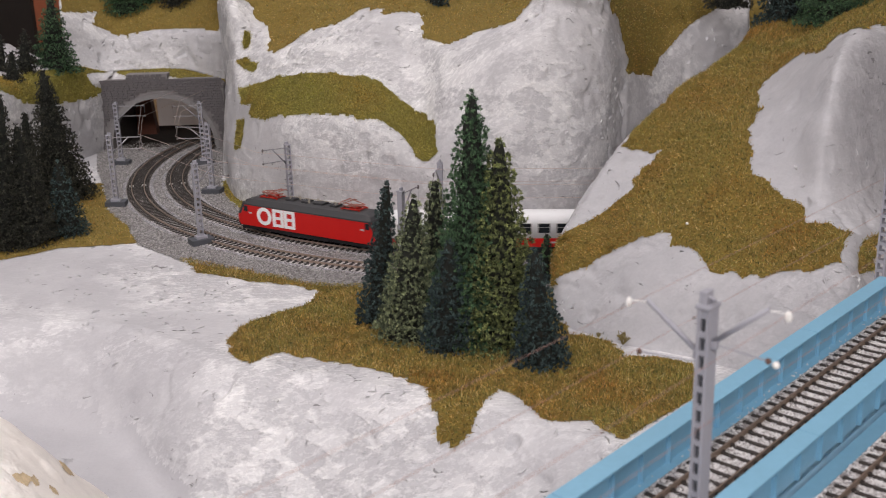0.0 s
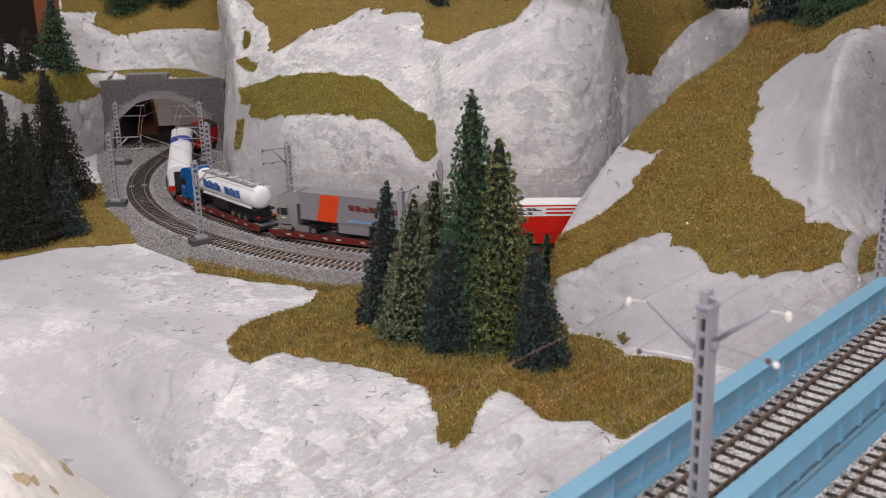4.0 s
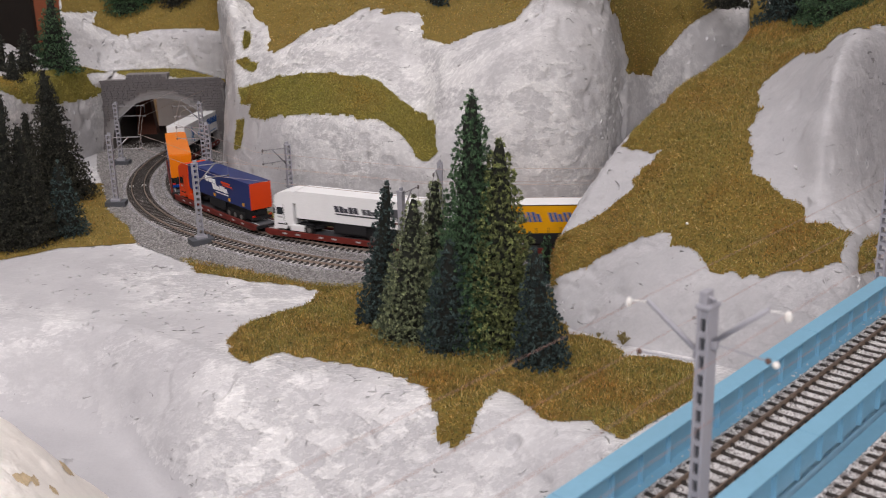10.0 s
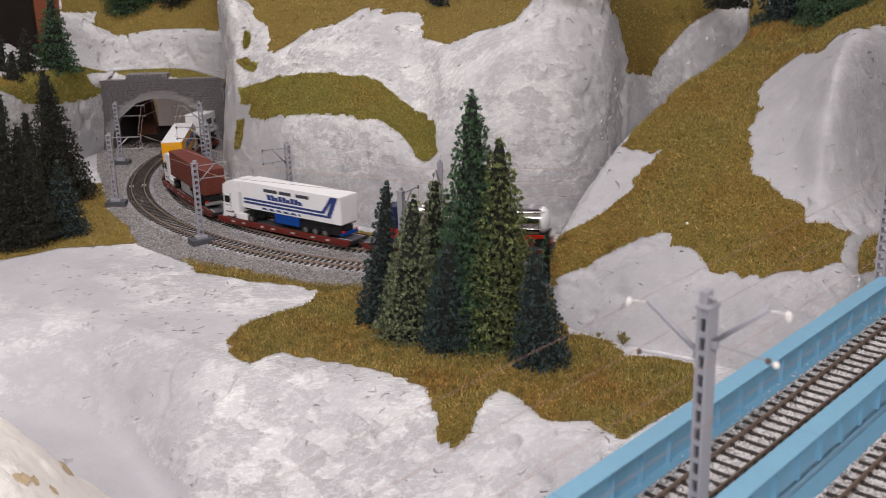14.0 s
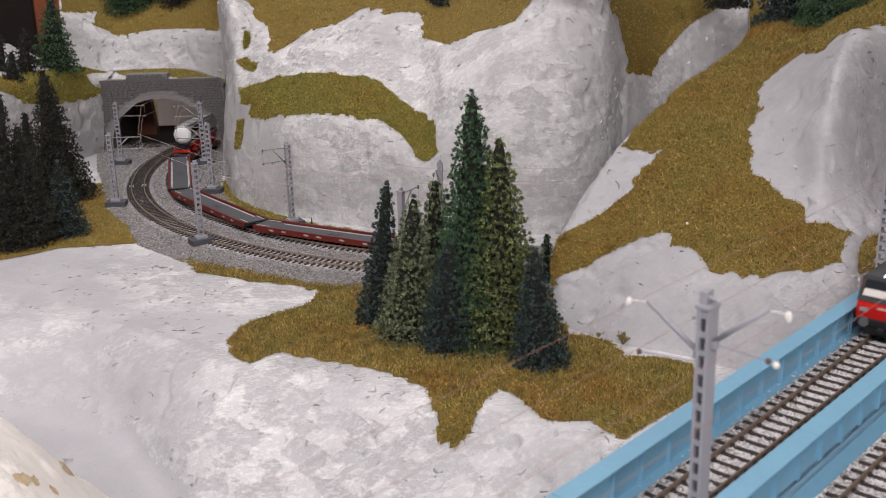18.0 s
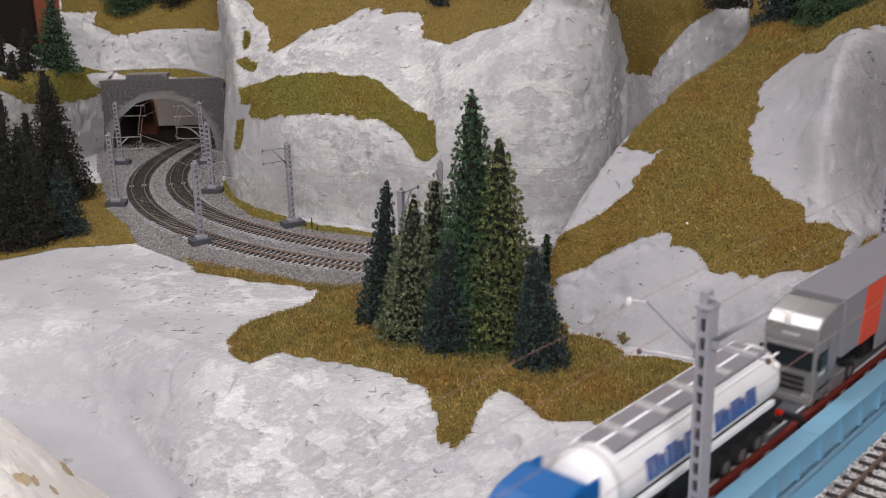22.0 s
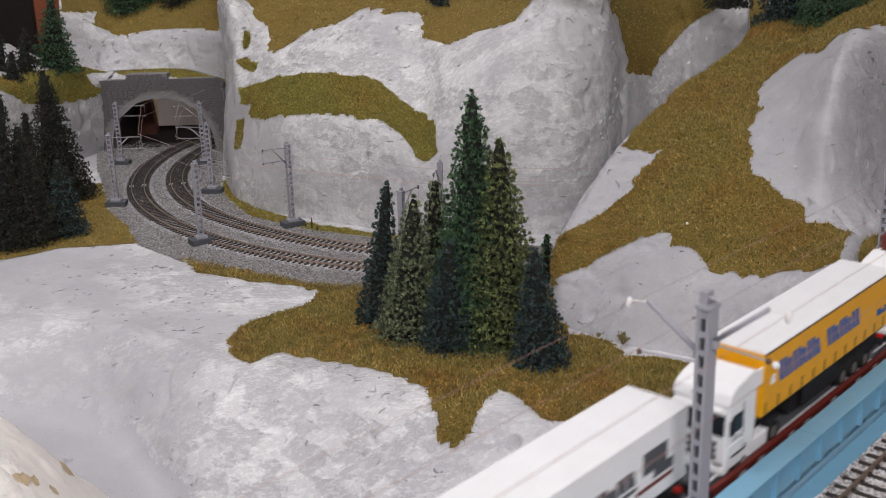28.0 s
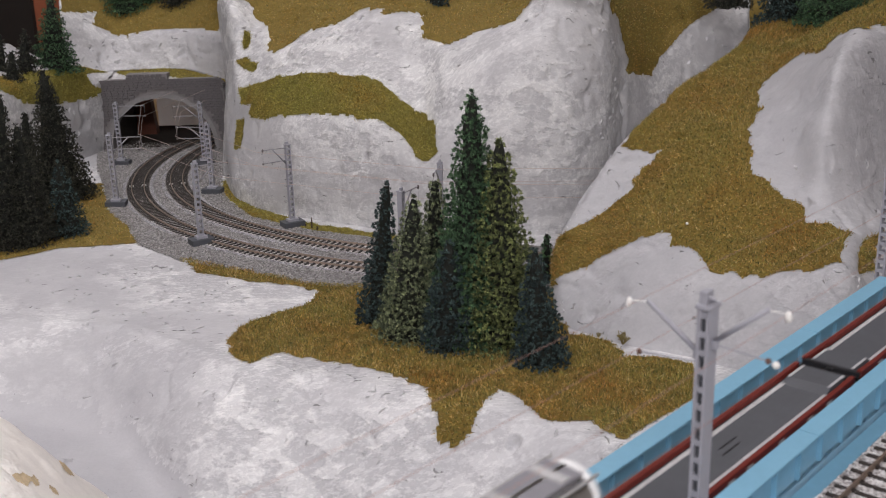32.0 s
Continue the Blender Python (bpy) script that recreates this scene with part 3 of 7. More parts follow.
def ease(a, b, x):
    t = np.clip((x - a) / (b - a), 0, 1)
    return t * t * (3 - 2 * t)


def valley_floor(x):
    return -0.168 - 0.085 * ease(-0.32, 0.0, x) + 0.003 * np.sin(x * 9)


def ground_height(x, y):
    xs = np.linspace(-3, 2, 1001)
    lip = np.interp(xs, [p[0] for p in LIP], [p[1] for p in LIP])
    k = np.exp(-0.5 * (np.arange(-20, 21) / 7.0) ** 2)
    lip = np.convolve(np.pad(lip, 20, mode="edge"), k / k.sum(), mode="valid")
    slant = np.interp(x, xs, np.gradient(lip, xs))
    d = (np.interp(x, xs, lip) - y) / np.sqrt(1 + 0.8 * slant ** 2)
    steep = 1.1
    fall = np.where(d > 0, steep * (np.sqrt(d * d + 0.03 ** 2) - 0.03), 0)
    z = LEVEL - fall
    floor = valley_floor(x)
    soft = 0.007
    return floor + soft * np.log1p(np.exp(np.clip((z - floor) / soft, -30, 30)))


def build_ground():
    xs = np.concatenate([np.linspace(-2.9, -0.75, 30, endpoint=False), np.linspace(-0.75, 0.4, 470), np.linspace(0.42, 1.5, 34)])
    ys = np.concatenate([np.linspace(-0.03, 0.5, 24, endpoint=False), np.linspace(0.5, 1.3, 340, endpoint=False), np.linspace(1.3, 1.8, 110), np.linspace(1.82, 1.96, 10)])
    x, y = np.meshgrid(xs, ys, indexing="ij")
    z = ground_height(x, y)
    g = np.stack([x, y, z], -1)
    n = normals_of(g)
    for i in range(len(xs)):
        for j in range(len(ys)):
            p = Vector(g[i, j])
            slope = min(1.0, max(0.0, (LEVEL - p.z) / 0.02))
            rough = min(1.0, max(0.12, (p.z - valley_floor(p.x) - 0.008) / 0.02))
            if slope > 0 and 0.45 < p.y < 1.35 and -0.8 < p.x < 0.55:
                g[i, j] += n[i, j] * (slope * (noise.noise(p * 12) * 0.009 * (0.3 + 0.7 * rough)) + (0.3 + 0.7 * slope) * rough * relief(p, 0.0026))
            else:
                g[i, j, 2] += noise.noise(Vector((p.x * 30, p.y * 30, 0))) * 0.0010
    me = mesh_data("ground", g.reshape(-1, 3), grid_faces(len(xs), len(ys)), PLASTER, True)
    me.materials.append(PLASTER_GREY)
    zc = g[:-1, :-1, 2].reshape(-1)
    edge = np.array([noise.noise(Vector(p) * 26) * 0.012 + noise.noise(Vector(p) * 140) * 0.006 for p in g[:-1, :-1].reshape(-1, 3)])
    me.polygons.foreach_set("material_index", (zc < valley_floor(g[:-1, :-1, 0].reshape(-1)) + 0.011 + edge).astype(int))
    tagged(new("ground", me), "white plaster valley side with trowelled rock relief", "ground", kind="structure")
    return g, normals_of(g)


GROUND, GROUND_N = build_ground()


def ground_turf(name, poly, blades, height, soil, turf, label):
    c = GROUND[:-1, :-1]
    w = np.array([[noise.noise(Vector((p[0] * 90, p[1] * 90, 3))) * 0.004 for p in row] for row in c])
    lay_turf(name, GROUND, GROUND_N, inside(c[..., 0] + w, c[..., 1] + w, poly), blades, height, soil, turf, label)


ground_turf("meadow_grass", MEADOW, 105000, 0.0036, SOIL, TURF, "golden brown static grass round the fir group")
ground_turf("trackside_grass", LEFT_MEADOW, 16000, 0.0036, SOIL, TURF, "golden brown static grass under the dark firs")
ground_turf("wall_foot_grass", WALL_STRIP, 5000, 0.003, SOIL_GREEN, TURF_GREEN, "narrow strip of olive grass at the cliff foot")

cliff = Form("rock_cliff", CLIFF, 330, 190, 0.004, 0.0020, CLIFF_WHITE, "white plaster cliff with trowelled smears")
cliff.turf("cliff_top_grass", TOP_GRASS, 26000, 0.0036, SOIL, TURF, "ochre static grass on the cliff top")
cliff.turf("ledge_grass", ARC_GRASS, 22000, 0.0032, SOIL_GREEN, TURF_GREEN, "curved olive grass ledge on the cliff")
cliff.turf("saddle_grass", SADDLE_GRASS, 12000, 0.0036, SOIL, TURF, "ochre grass in the hollow between two hills")
for tuft in (TUFT_A, TUFT_B, TUFT_C):
    cliff.turf("grass_tuft", tuft, 900, 0.003, SOIL_GREEN, TURF_GREEN, "small olive grass patch on the cliff edge", 0.004)
bank = Form("rock_bank", PORTAL_BANK, 110, 90, 0.004, 0.0018, CLIFF_WHITE, "white plaster bank beside the tunnel portal")
bank.turf("bank_grass", LEDGE_GRASS, 12000, 0.0034, SOIL_GREEN, TURF_GREEN, "olive grass ledge above the plaster bank")
upper = Form("rock_band", UPPER_BANK, 130, 70, 0.004, 0.0022, CLIFF_WHITE, "white plaster band above the tunnel portal")
upper.turf("band_top_grass", UPPER_GRASS, 16000, 0.0034, SOIL, TURF, "ochre grass on top of the tunnel hill")
ledge = Form("rock_shelf", PORTAL_LEDGE, 60, 24, 0.002, 0.001, CLIFF_WHITE, "narrow plaster shelf over the tunnel portal")
ledge.turf("portal_grass", PORTAL_GRASS, 4000, 0.003, SOIL_GREEN, TURF_GREEN, "olive grass over the tunnel portal")
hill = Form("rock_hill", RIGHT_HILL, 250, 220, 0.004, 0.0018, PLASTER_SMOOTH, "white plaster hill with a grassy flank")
hill.turf("hillside_grass", HILL_GRASS, 115000, 0.0036, SOIL, TURF, "golden brown static grass on the hill flank")
hill.turf("hill_foot_grass", FOOT_GRASS, 1200, 0.004, SOIL, TURF, "grass tuft at the foot of the rock")
SADDLE_END = [[(x + k * 0.11, y + k * 0.05, z) for x, y, z in CLIFF_O] for k in range(4)]
saddle = Form("saddle_bank", SADDLE_END, 50, 60, 0.003, 0.0012, CLIFF_WHITE, "plaster bank closing the hollow behind the hill")
saddle.turf("saddle_bank_grass", [(-0.1, 0.30), (1.1, 0.30), (1.1, 1.1), (-0.1, 1.1)], 7000, 0.0036, SOIL, TURF, "ochre grass on the bank behind the hill")
mound = Form("filler_mound", NEAR_MOUND, 70, 60, 0.003, 0.0007, CREAM, "bright cream filler mound with brown stains")

# ---- room ----
def slab(name, x0, x1, y0, y1, z0, z1, material, label, category):
    return tagged(new(name, mesh_data(name, [(x, y, z) for x in (x0, x1) for y in (y0, y1) for z in (z0, z1)], [(0, 1, 3, 2), (4, 6, 7, 5), (0, 4, 5, 1), (2, 3, 7, 6), (0, 2, 6, 4), (1, 5, 7, 3)], material)), label, category, kind="structure")


slab("floor", -4.2, 3.2, -2.6, 4.2, -1.2, -1.1, ROOM_FLOOR, "brown room floor under the layout", "floor")
slab("ceiling", -4.2, 3.2, -2.6, 4.2, 1.5, 1.6, ROOM_CEILING, "white painted room ceiling", "ceiling")
slab("wall_north", -4.2, 3.2, 4.1, 4.2, -1.1, 1.5, ROOM_WALL, "dim brown room wall behind the layout", "wall")
slab("wall_south", -4.2, 3.2, -2.6, -2.5, -1.1, 1.5, ROOM_CEILING, "light painted room wall behind the camera", "wall")
slab("wall_west", -4.2, -4.1, -2.5, 4.1, -1.1, 1.5, ROOM_WALL, "dim brown room wall", "wall")
slab("wall_east", 3.1, 3.2, -2.5, 4.1, -1.1, 1.5, ROOM_CEILING, "light painted room wall", "wall")
slab("layout_board", -2.9, 1.5, -0.03, 2.6, -0.34, -0.325, WOOD_PLY, "plywood base board of the layout", "board")
slab("layout_front", -2.9, 1.5, -0.045, -0.03, -0.5, -0.26, WOOD_PLY, "plywood front edge of the layout", "board")
slab("layout_back", -2.9, 1.5, 2.6, 2.615, -0.5, -0.11, WOOD_PLY, "plywood back edge of the layout", "board")


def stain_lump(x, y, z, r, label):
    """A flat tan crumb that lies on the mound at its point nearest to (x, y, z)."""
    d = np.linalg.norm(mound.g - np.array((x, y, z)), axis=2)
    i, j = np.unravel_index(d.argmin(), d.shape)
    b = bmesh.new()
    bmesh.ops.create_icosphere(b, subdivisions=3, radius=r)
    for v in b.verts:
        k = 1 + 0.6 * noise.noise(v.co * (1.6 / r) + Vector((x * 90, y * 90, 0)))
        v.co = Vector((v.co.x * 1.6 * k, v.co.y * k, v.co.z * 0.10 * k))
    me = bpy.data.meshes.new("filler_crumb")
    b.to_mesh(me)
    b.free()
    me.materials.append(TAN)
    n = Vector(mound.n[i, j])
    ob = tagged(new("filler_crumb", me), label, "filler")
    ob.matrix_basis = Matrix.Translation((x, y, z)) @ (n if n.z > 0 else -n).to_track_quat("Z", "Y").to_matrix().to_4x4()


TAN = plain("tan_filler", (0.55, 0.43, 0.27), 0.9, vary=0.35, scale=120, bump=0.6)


# ---- torn plaster: low ridges with one steep, slightly undercut side, in loose clusters ----
def torn_ridges(name, g, n, keep, count, size, label, way=(0.6, 1.0, 0.4)):
    rng = np.random.default_rng(count)
    ci, cj = np.nonzero(keep)
    verts, faces, tries = [], [], 0
    while len(verts) < count * 27 and tries < count * 12:
        tries += 1
        k = rng.integers(len(ci))
        p, up = Vector(g[ci[k], cj[k]]), Vector(n[ci[k], cj[k]])
        if noise.noise(p * 6.5 + Vector((3, 1, 7))) + 0.5 * noise.noise(p * 19) < rng.uniform(-0.25, 0.40):
            continue
        turn = noise.noise(p * 9 + Vector((4, 4, 4))) * 2.2 + rng.normal(0, 0.5)
        ahead = Vector(way) - up * Vector(way).dot(up)
        ahead.normalize()
        ahead = Matrix.Rotation(turn, 3, up) @ ahead
        side = up.cross(ahead)
        if side.y + 0.5 * side.z > 0 and rng.random() < 0.8:
            ahead, side = -ahead, -side
        k = min(0.25 + rng.exponential(0.35), 1.0) * size
        long, wide, high, bow = k * rng.uniform(0.7, 1.3), k * rng.uniform(0.20, 0.42), k * rng.uniform(0.14, 0.32), k * rng.normal(0, 0.25)
        o = len(verts)
        for q in range(9):
            u = q / 8
            t = math.sin(math.pi * u) ** 0.7 * (0.75 + 0.5 * rng.random())
            c = p + ahead * (u - 0.5) * long + side * (bow * math.sin(math.pi * u) + rng.normal(0, 0.04) * k)
            verts += [c - side * wide * t - up * 0.0006, c + up * high * t * rng.uniform(0.6, 1.2), c - side * 0.10 * wide * t - up * 0.0006]
            if q:
                a = o + (q - 1) * 3
                faces += [(a, a + 3, a + 4, a + 1), (a + 1, a + 4, a + 5, a + 2)]
    return tagged(new(name, mesh_data(name, verts, faces, TORN)), label, "plaster", kind="stuff")


def clear_of_turf(form):
    """The bare cells that lie two cells or more from any turf."""
    b = form.bare.copy()
    for k in (-3, -2, -1, 1, 2, 3):
        b &= np.roll(form.bare, k, 0) & np.roll(form.bare, k, 1)
    return b


c = GROUND[:-1, :-1]
bare = (c[..., 1] < 1.25) & (c[..., 0] > -0.75) & (c[..., 0] < 0.4)
for poly in (MEADOW, LEFT_MEADOW, WALL_STRIP, GRAVEL_AREA):
    bare &= ~inside(c[..., 0], c[..., 1], poly)
torn_ridges("valley_plaster_ridges", GROUND, GROUND_N, bare, 900, 0.0085, "torn white plaster ridges on the valley slope")
torn_ridges("cliff_plaster_ridges", cliff.g, cliff.n, clear_of_turf(cliff) & (cliff.g[:-1, :-1, 2] > 0.0), 420, 0.0085, "torn white plaster ridges on the cliff", (1.0, 0.2, 0.5))
torn_ridges("band_plaster_ridges", upper.g, upper.n, clear_of_turf(upper), 110, 0.011, "torn white plaster ridges over the tunnel", (1.0, 0.2, 0.3))
torn_ridges("bank_plaster_ridges", bank.g, bank.n, clear_of_turf(bank), 90, 0.010, "torn white plaster ridges on the bank", (0.3, 0.2, 1.0))
torn_ridges("hill_plaster_ridges", hill.g, hill.n, clear_of_turf(hill), 90, 0.009, "torn plaster ridges on the hill", (0.1, 0.4, 1.0))
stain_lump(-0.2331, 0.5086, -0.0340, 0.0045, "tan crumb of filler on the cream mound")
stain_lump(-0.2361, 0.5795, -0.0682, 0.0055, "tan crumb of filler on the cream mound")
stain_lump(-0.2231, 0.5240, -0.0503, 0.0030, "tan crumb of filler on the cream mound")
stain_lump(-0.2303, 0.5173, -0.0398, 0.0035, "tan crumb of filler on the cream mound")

# ---- the line: a circle in front of the cliff, a hidden climbing loop, the bridge, and away ----
FAR_C, FAR_R, FAR_Z, HEAD_TURN = (0.138, 1.634), 0.5436, -0.1, radians(-134.58)
OUT_C, OUT_R = (0.129, 1.619), 0.586
BR_O, BR_TURN = (0.1511, 0.4659), radians(46.998)
BR_U = (math.cos(BR_TURN), math.sin(BR_TURN))
LOOP_R, LOOP_RUN, LEAVE = 0.7758, 0.0183, radians(50.0000 - 360)
ARC1 = (HEAD_TURN - LEAVE) * FAR_R
ARC2 = 1.6232 * LOOP_R
BR_TOP = 0.6144
LEAVE_P = (FAR_C[0] + FAR_R * math.cos(LEAVE), FAR_C[1] + FAR_R * math.sin(LEAVE))
LEAVE_H = (math.sin(LEAVE), -math.cos(LEAVE))
BR_FOOT, TAIL_R = -0.30, 0.62


def route(s):
    """The place at s metres along the train's line; s = 0 is where its nose stands at the start."""
    if s <= ARC1:
        a = HEAD_TURN - s / FAR_R
        x, y = FAR_C[0] + FAR_R * math.cos(a), FAR_C[1] + FAR_R * math.sin(a)
    elif s <= ARC1 + LOOP_RUN:
        x, y = LEAVE_P[0] + (s - ARC1) * LEAVE_H[0], LEAVE_P[1] + (s - ARC1) * LEAVE_H[1]
    elif s <= ARC1 + LOOP_RUN + ARC2:
        a = LEAVE - (s - ARC1 - LOOP_RUN) / LOOP_R
        x = LEAVE_P[0] + LOOP_RUN * LEAVE_H[0] + LOOP_R * (LEAVE_H[1] + math.cos(a))
        y = LEAVE_P[1] + LOOP_RUN * LEAVE_H[1] + LOOP_R * (-LEAVE_H[0] + math.sin(a))
    else:
        b = BR_TOP - (s - ARC1 - LOOP_RUN - ARC2)
        if b >= BR_FOOT:
            x, y = BR_O[0] + BR_U[0] * b, BR_O[1] + BR_U[1] * b
        else:
            cx, cy = BR_O[0] + BR_U[0] * BR_FOOT - BR_U[1] * TAIL_R, BR_O[1] + BR_U[1] * BR_FOOT + BR_U[0] * TAIL_R
            over = BR_FOOT - b
            a = BR_TURN - math.pi / 2 - over / TAIL_R
            if a >= -math.pi / 2:
                x, y = cx + TAIL_R * math.cos(a), cy + TAIL_R * math.sin(a)
            else:
                x, y = cx - (over - BR_TURN * TAIL_R), cy - TAIL_R
    z = FAR_Z + 0.1 * float(ease(0.5, 3.1, s)) + 0.035 * min(0.0, s + 0.75)
    return Vector((x, y, z))


BR_S = ARC1 + LOOP_RUN + ARC2 + BR_TOP


def outer_line(s):
    a = -1.2 - s / OUT_R
    return Vector((OUT_C[0] + OUT_R * math.cos(a), OUT_C[1] + OUT_R * math.sin(a), FAR_Z))


def second_line(s):
    return Vector((BR_O[0] + BR_U[0] * s - BR_U[1] * -0.0625, BR_O[1] + BR_U[1] * s + BR_U[0] * -0.0625, 0.0))


def first_line(s):
    return route(BR_S - s)


def swept(line, s0, s1, step, profile):
    """Draws a profile of (across, up) along a line."""
    n = max(2, int((s1 - s0) / step))
    verts, faces, k = [], [], len(profile)
    for i in range(n + 1):
        s = s0 + (s1 - s0) * i / n
        p, q = line(s - 0.002), line(s + 0.002)
        d = (q - p).normalized()
        side = Vector((-d.y, d.x, 0)).normalized()
        c = line(s)
        verts += [c + side * a + Vector((0, 0, b)) for a, b in profile]
    for i in range(n):
        for j in range(k):
            a, b = i * k + j, i * k + (j + 1) % k
            faces.append((a, b, b + k, a + k))
    faces += [tuple(range(k)), tuple(range(n * k, n * k + k))[::-1]]
    return verts, faces


def rail_profile(y):
    return [(y - 0.0009, -0.0024), (y + 0.0009, -0.0024), (y + 0.0004, -0.0019), (y + 0.0003, -0.0008), (y + 0.00048, -0.0006), (y + 0.00045, 0.0), (y - 0.00045, 0.0), (y - 0.00048, -0.0006), (y - 0.0003, -0.0008), (y - 0.0004, -0.0019)]


def sleeper_mesh(name, material, half=0.0155):
    b = solid((-0.00125, 0.00125, -half, half, -0.0042, -0.0023, 0.0002), (-0.0014, 0.0014, -0.0104, -0.0068, -0.0024, -0.0017), (-0.0014, 0.0014, 0.0068, 0.0104, -0.0024, -0.0017))
    me = bpy.data.meshes.new(name)
    b.to_mesh(me)
    b.free()
    me.materials.append(material)
    return me


def track(name, line, s0, s1, spacing, sleeper, bed, label, step=0.01):
    root = thing(name, label=label, category="track")
    for y in (-0.0087, 0.0087):
        v, f = swept(line, s0, s1, step, rail_profile(y))
        child("rail", mesh_data("rail", v, f, RAIL_TAN if bed else RAIL), root, label="tan weathered steel rail" if bed else "brown weathered steel rail")
    if bed:
        v, f = swept(line, s0, s1, step, [(-0.026, -0.0062), (-0.0205, -0.0036), (0.0205, -0.0036), (0.026, -0.0062), (0.02, -0.012), (-0.02, -0.012)])
        child("ballast_bed", mesh_data("ballast_bed", v, f, GRAVEL_PALE), root, label="pale grey ballast shoulder")
        for a, e, mat, text in ((s0, bed, GRAVEL_WHITE, "pale ballast between the rails"), (bed, s1, GRAVEL_DARK, "dark old ballast between the rails")):
            v, f = swept(line, a, e, step, [(-0.0165, -0.0045), (-0.0165, -0.0034), (0.0165, -0.0034), (0.0165, -0.0045)])
            child("track_infill", mesh_data("track_infill", v, f, mat), root, label=text)
    n = int((s1 - s0) / spacing)
    for i in range(n):
        s = s0 + (i + 0.5) * spacing
        d = line(s + 0.002) - line(s - 0.002)
        child("sleeper", sleeper, root, Matrix.Translation(line(s)) @ Matrix.Rotation(math.atan2(d.y, d.x), 4, "Z"))
    return root


FAR_SLEEPER, NEAR_SLEEPER = sleeper_mesh("sleeper", SLEEPER_FAR), sleeper_mesh("sleeper", SLEEPER, 0.0163)
INNER_TRACK = track("curved_track", route, -0.95, 0.95, 0.0078, FAR_SLEEPER, 0.13, "curved inner track on grey ballast before the cliff")
OUTER_TRACK = track("curved_track", outer_line, -0.15, 1.55, 0.0078, FAR_SLEEPER, 0.79, "curved outer track on grey ballast beside the meadow")
near = track("bridge_track", first_line, -0.9, 1.2, 0.00946, NEAR_SLEEPER, False, "brown track lying in the pale blue bridge trough")
track("bridge_track", second_line, -0.45, 0.42, 0.00946, NEAR_SLEEPER, False, "brown track in the second blue bridge trough")


def hidden_ramp():
    """Plywood ramps that carry the line out of sight."""
    for a, b in ((-4.6, -0.95), (0.95, BR_S - 1.2), (BR_S + 0.9, BR_S + 3.6)):
        v, f = swept(route, a, b, 0.02, [(-0.03, -0.003), (0.03, -0.003), (0.03, -0.009), (-0.03, -0.009)])
        tagged(new("ramp_board", mesh_data("ramp_board", v, f, WOOD_PLY)), "plywood ramp under the hidden line", "board", kind="structure")


hidden_ramp()


def lay_stones(name, poly, count, size, label, z_off=0.0):
    """A gravel sheet with thousands of small stones on it."""
    rng = np.random.default_rng(5)
    c = GROUND[:-1, :-1]
    keep = inside(c[..., 0], c[..., 1], poly)
    faces = grid_faces(GROUND.shape[0], GROUND.shape[1], keep)
    used = np.unique(faces)
    base_v = (GROUND + GROUND_N * 0.0009).reshape(-1, 3)[used]
    remap = np.full(GROUND.shape[0] * GROUND.shape[1], -1)
    remap[used] = np.arange(len(used))
    ci, cj = np.nonzero(keep)
    a = np.linalg.norm(np.cross(GROUND[ci + 1, cj] - GROUND[ci, cj], GROUND[ci, cj + 1] - GROUND[ci, cj]), axis=1)
    k = rng.choice(len(ci), count, p=a / a.sum())
    p = GROUND[ci[k], cj[k]] + rng.random((count, 3)) * (GROUND[ci[k] + 1, cj[k] + 1] - GROUND[ci[k], cj[k]]) * (1, 1, 0) + (0, 0, 0.001)
    corner = np.array([(1, 0, -0.6), (-0.6, 0.9, -0.6), (-0.6, -0.9, -0.6), (0.1, 0.1, 0.8)])
    v = p[:, None, :] + (corner[None] + rng.normal(0, 0.35, (count, 4, 3))) * size * rng.uniform(0.5, 1.3, (count, 1, 1))
    o = len(base_v)
    t = o + (np.arange(count) * 4)[:, None, None] + np.array([(0, 1, 3), (1, 2, 3), (2, 0, 3)])[None]
    me = bpy.data.meshes.new(name)
    me.from_pydata(np.concatenate([base_v, v.reshape(-1, 3)]).tolist(), [], remap[faces].tolist() + t.reshape(-1, 3).tolist())
    me.materials.append(GRAVEL)
    me.materials.append(STONES)
    me.polygons.foreach_set("material_index", np.concatenate([np.zeros(len(faces), int), np.ones(count * 3, int)]))
    me.update()
    tagged(new(name, me), label, "gravel", kind="stuff")


lay_stones("trackside_gravel", GRAVEL_AREA, 45000, 0.0011, "loose grey gravel between and beside the curved tracks")


# ---- the bridge ----
CRUMBS = plain("white_ballast_crumbs", (0.62, 0.61, 0.61), 0.8, vary=0.3, scale=300)


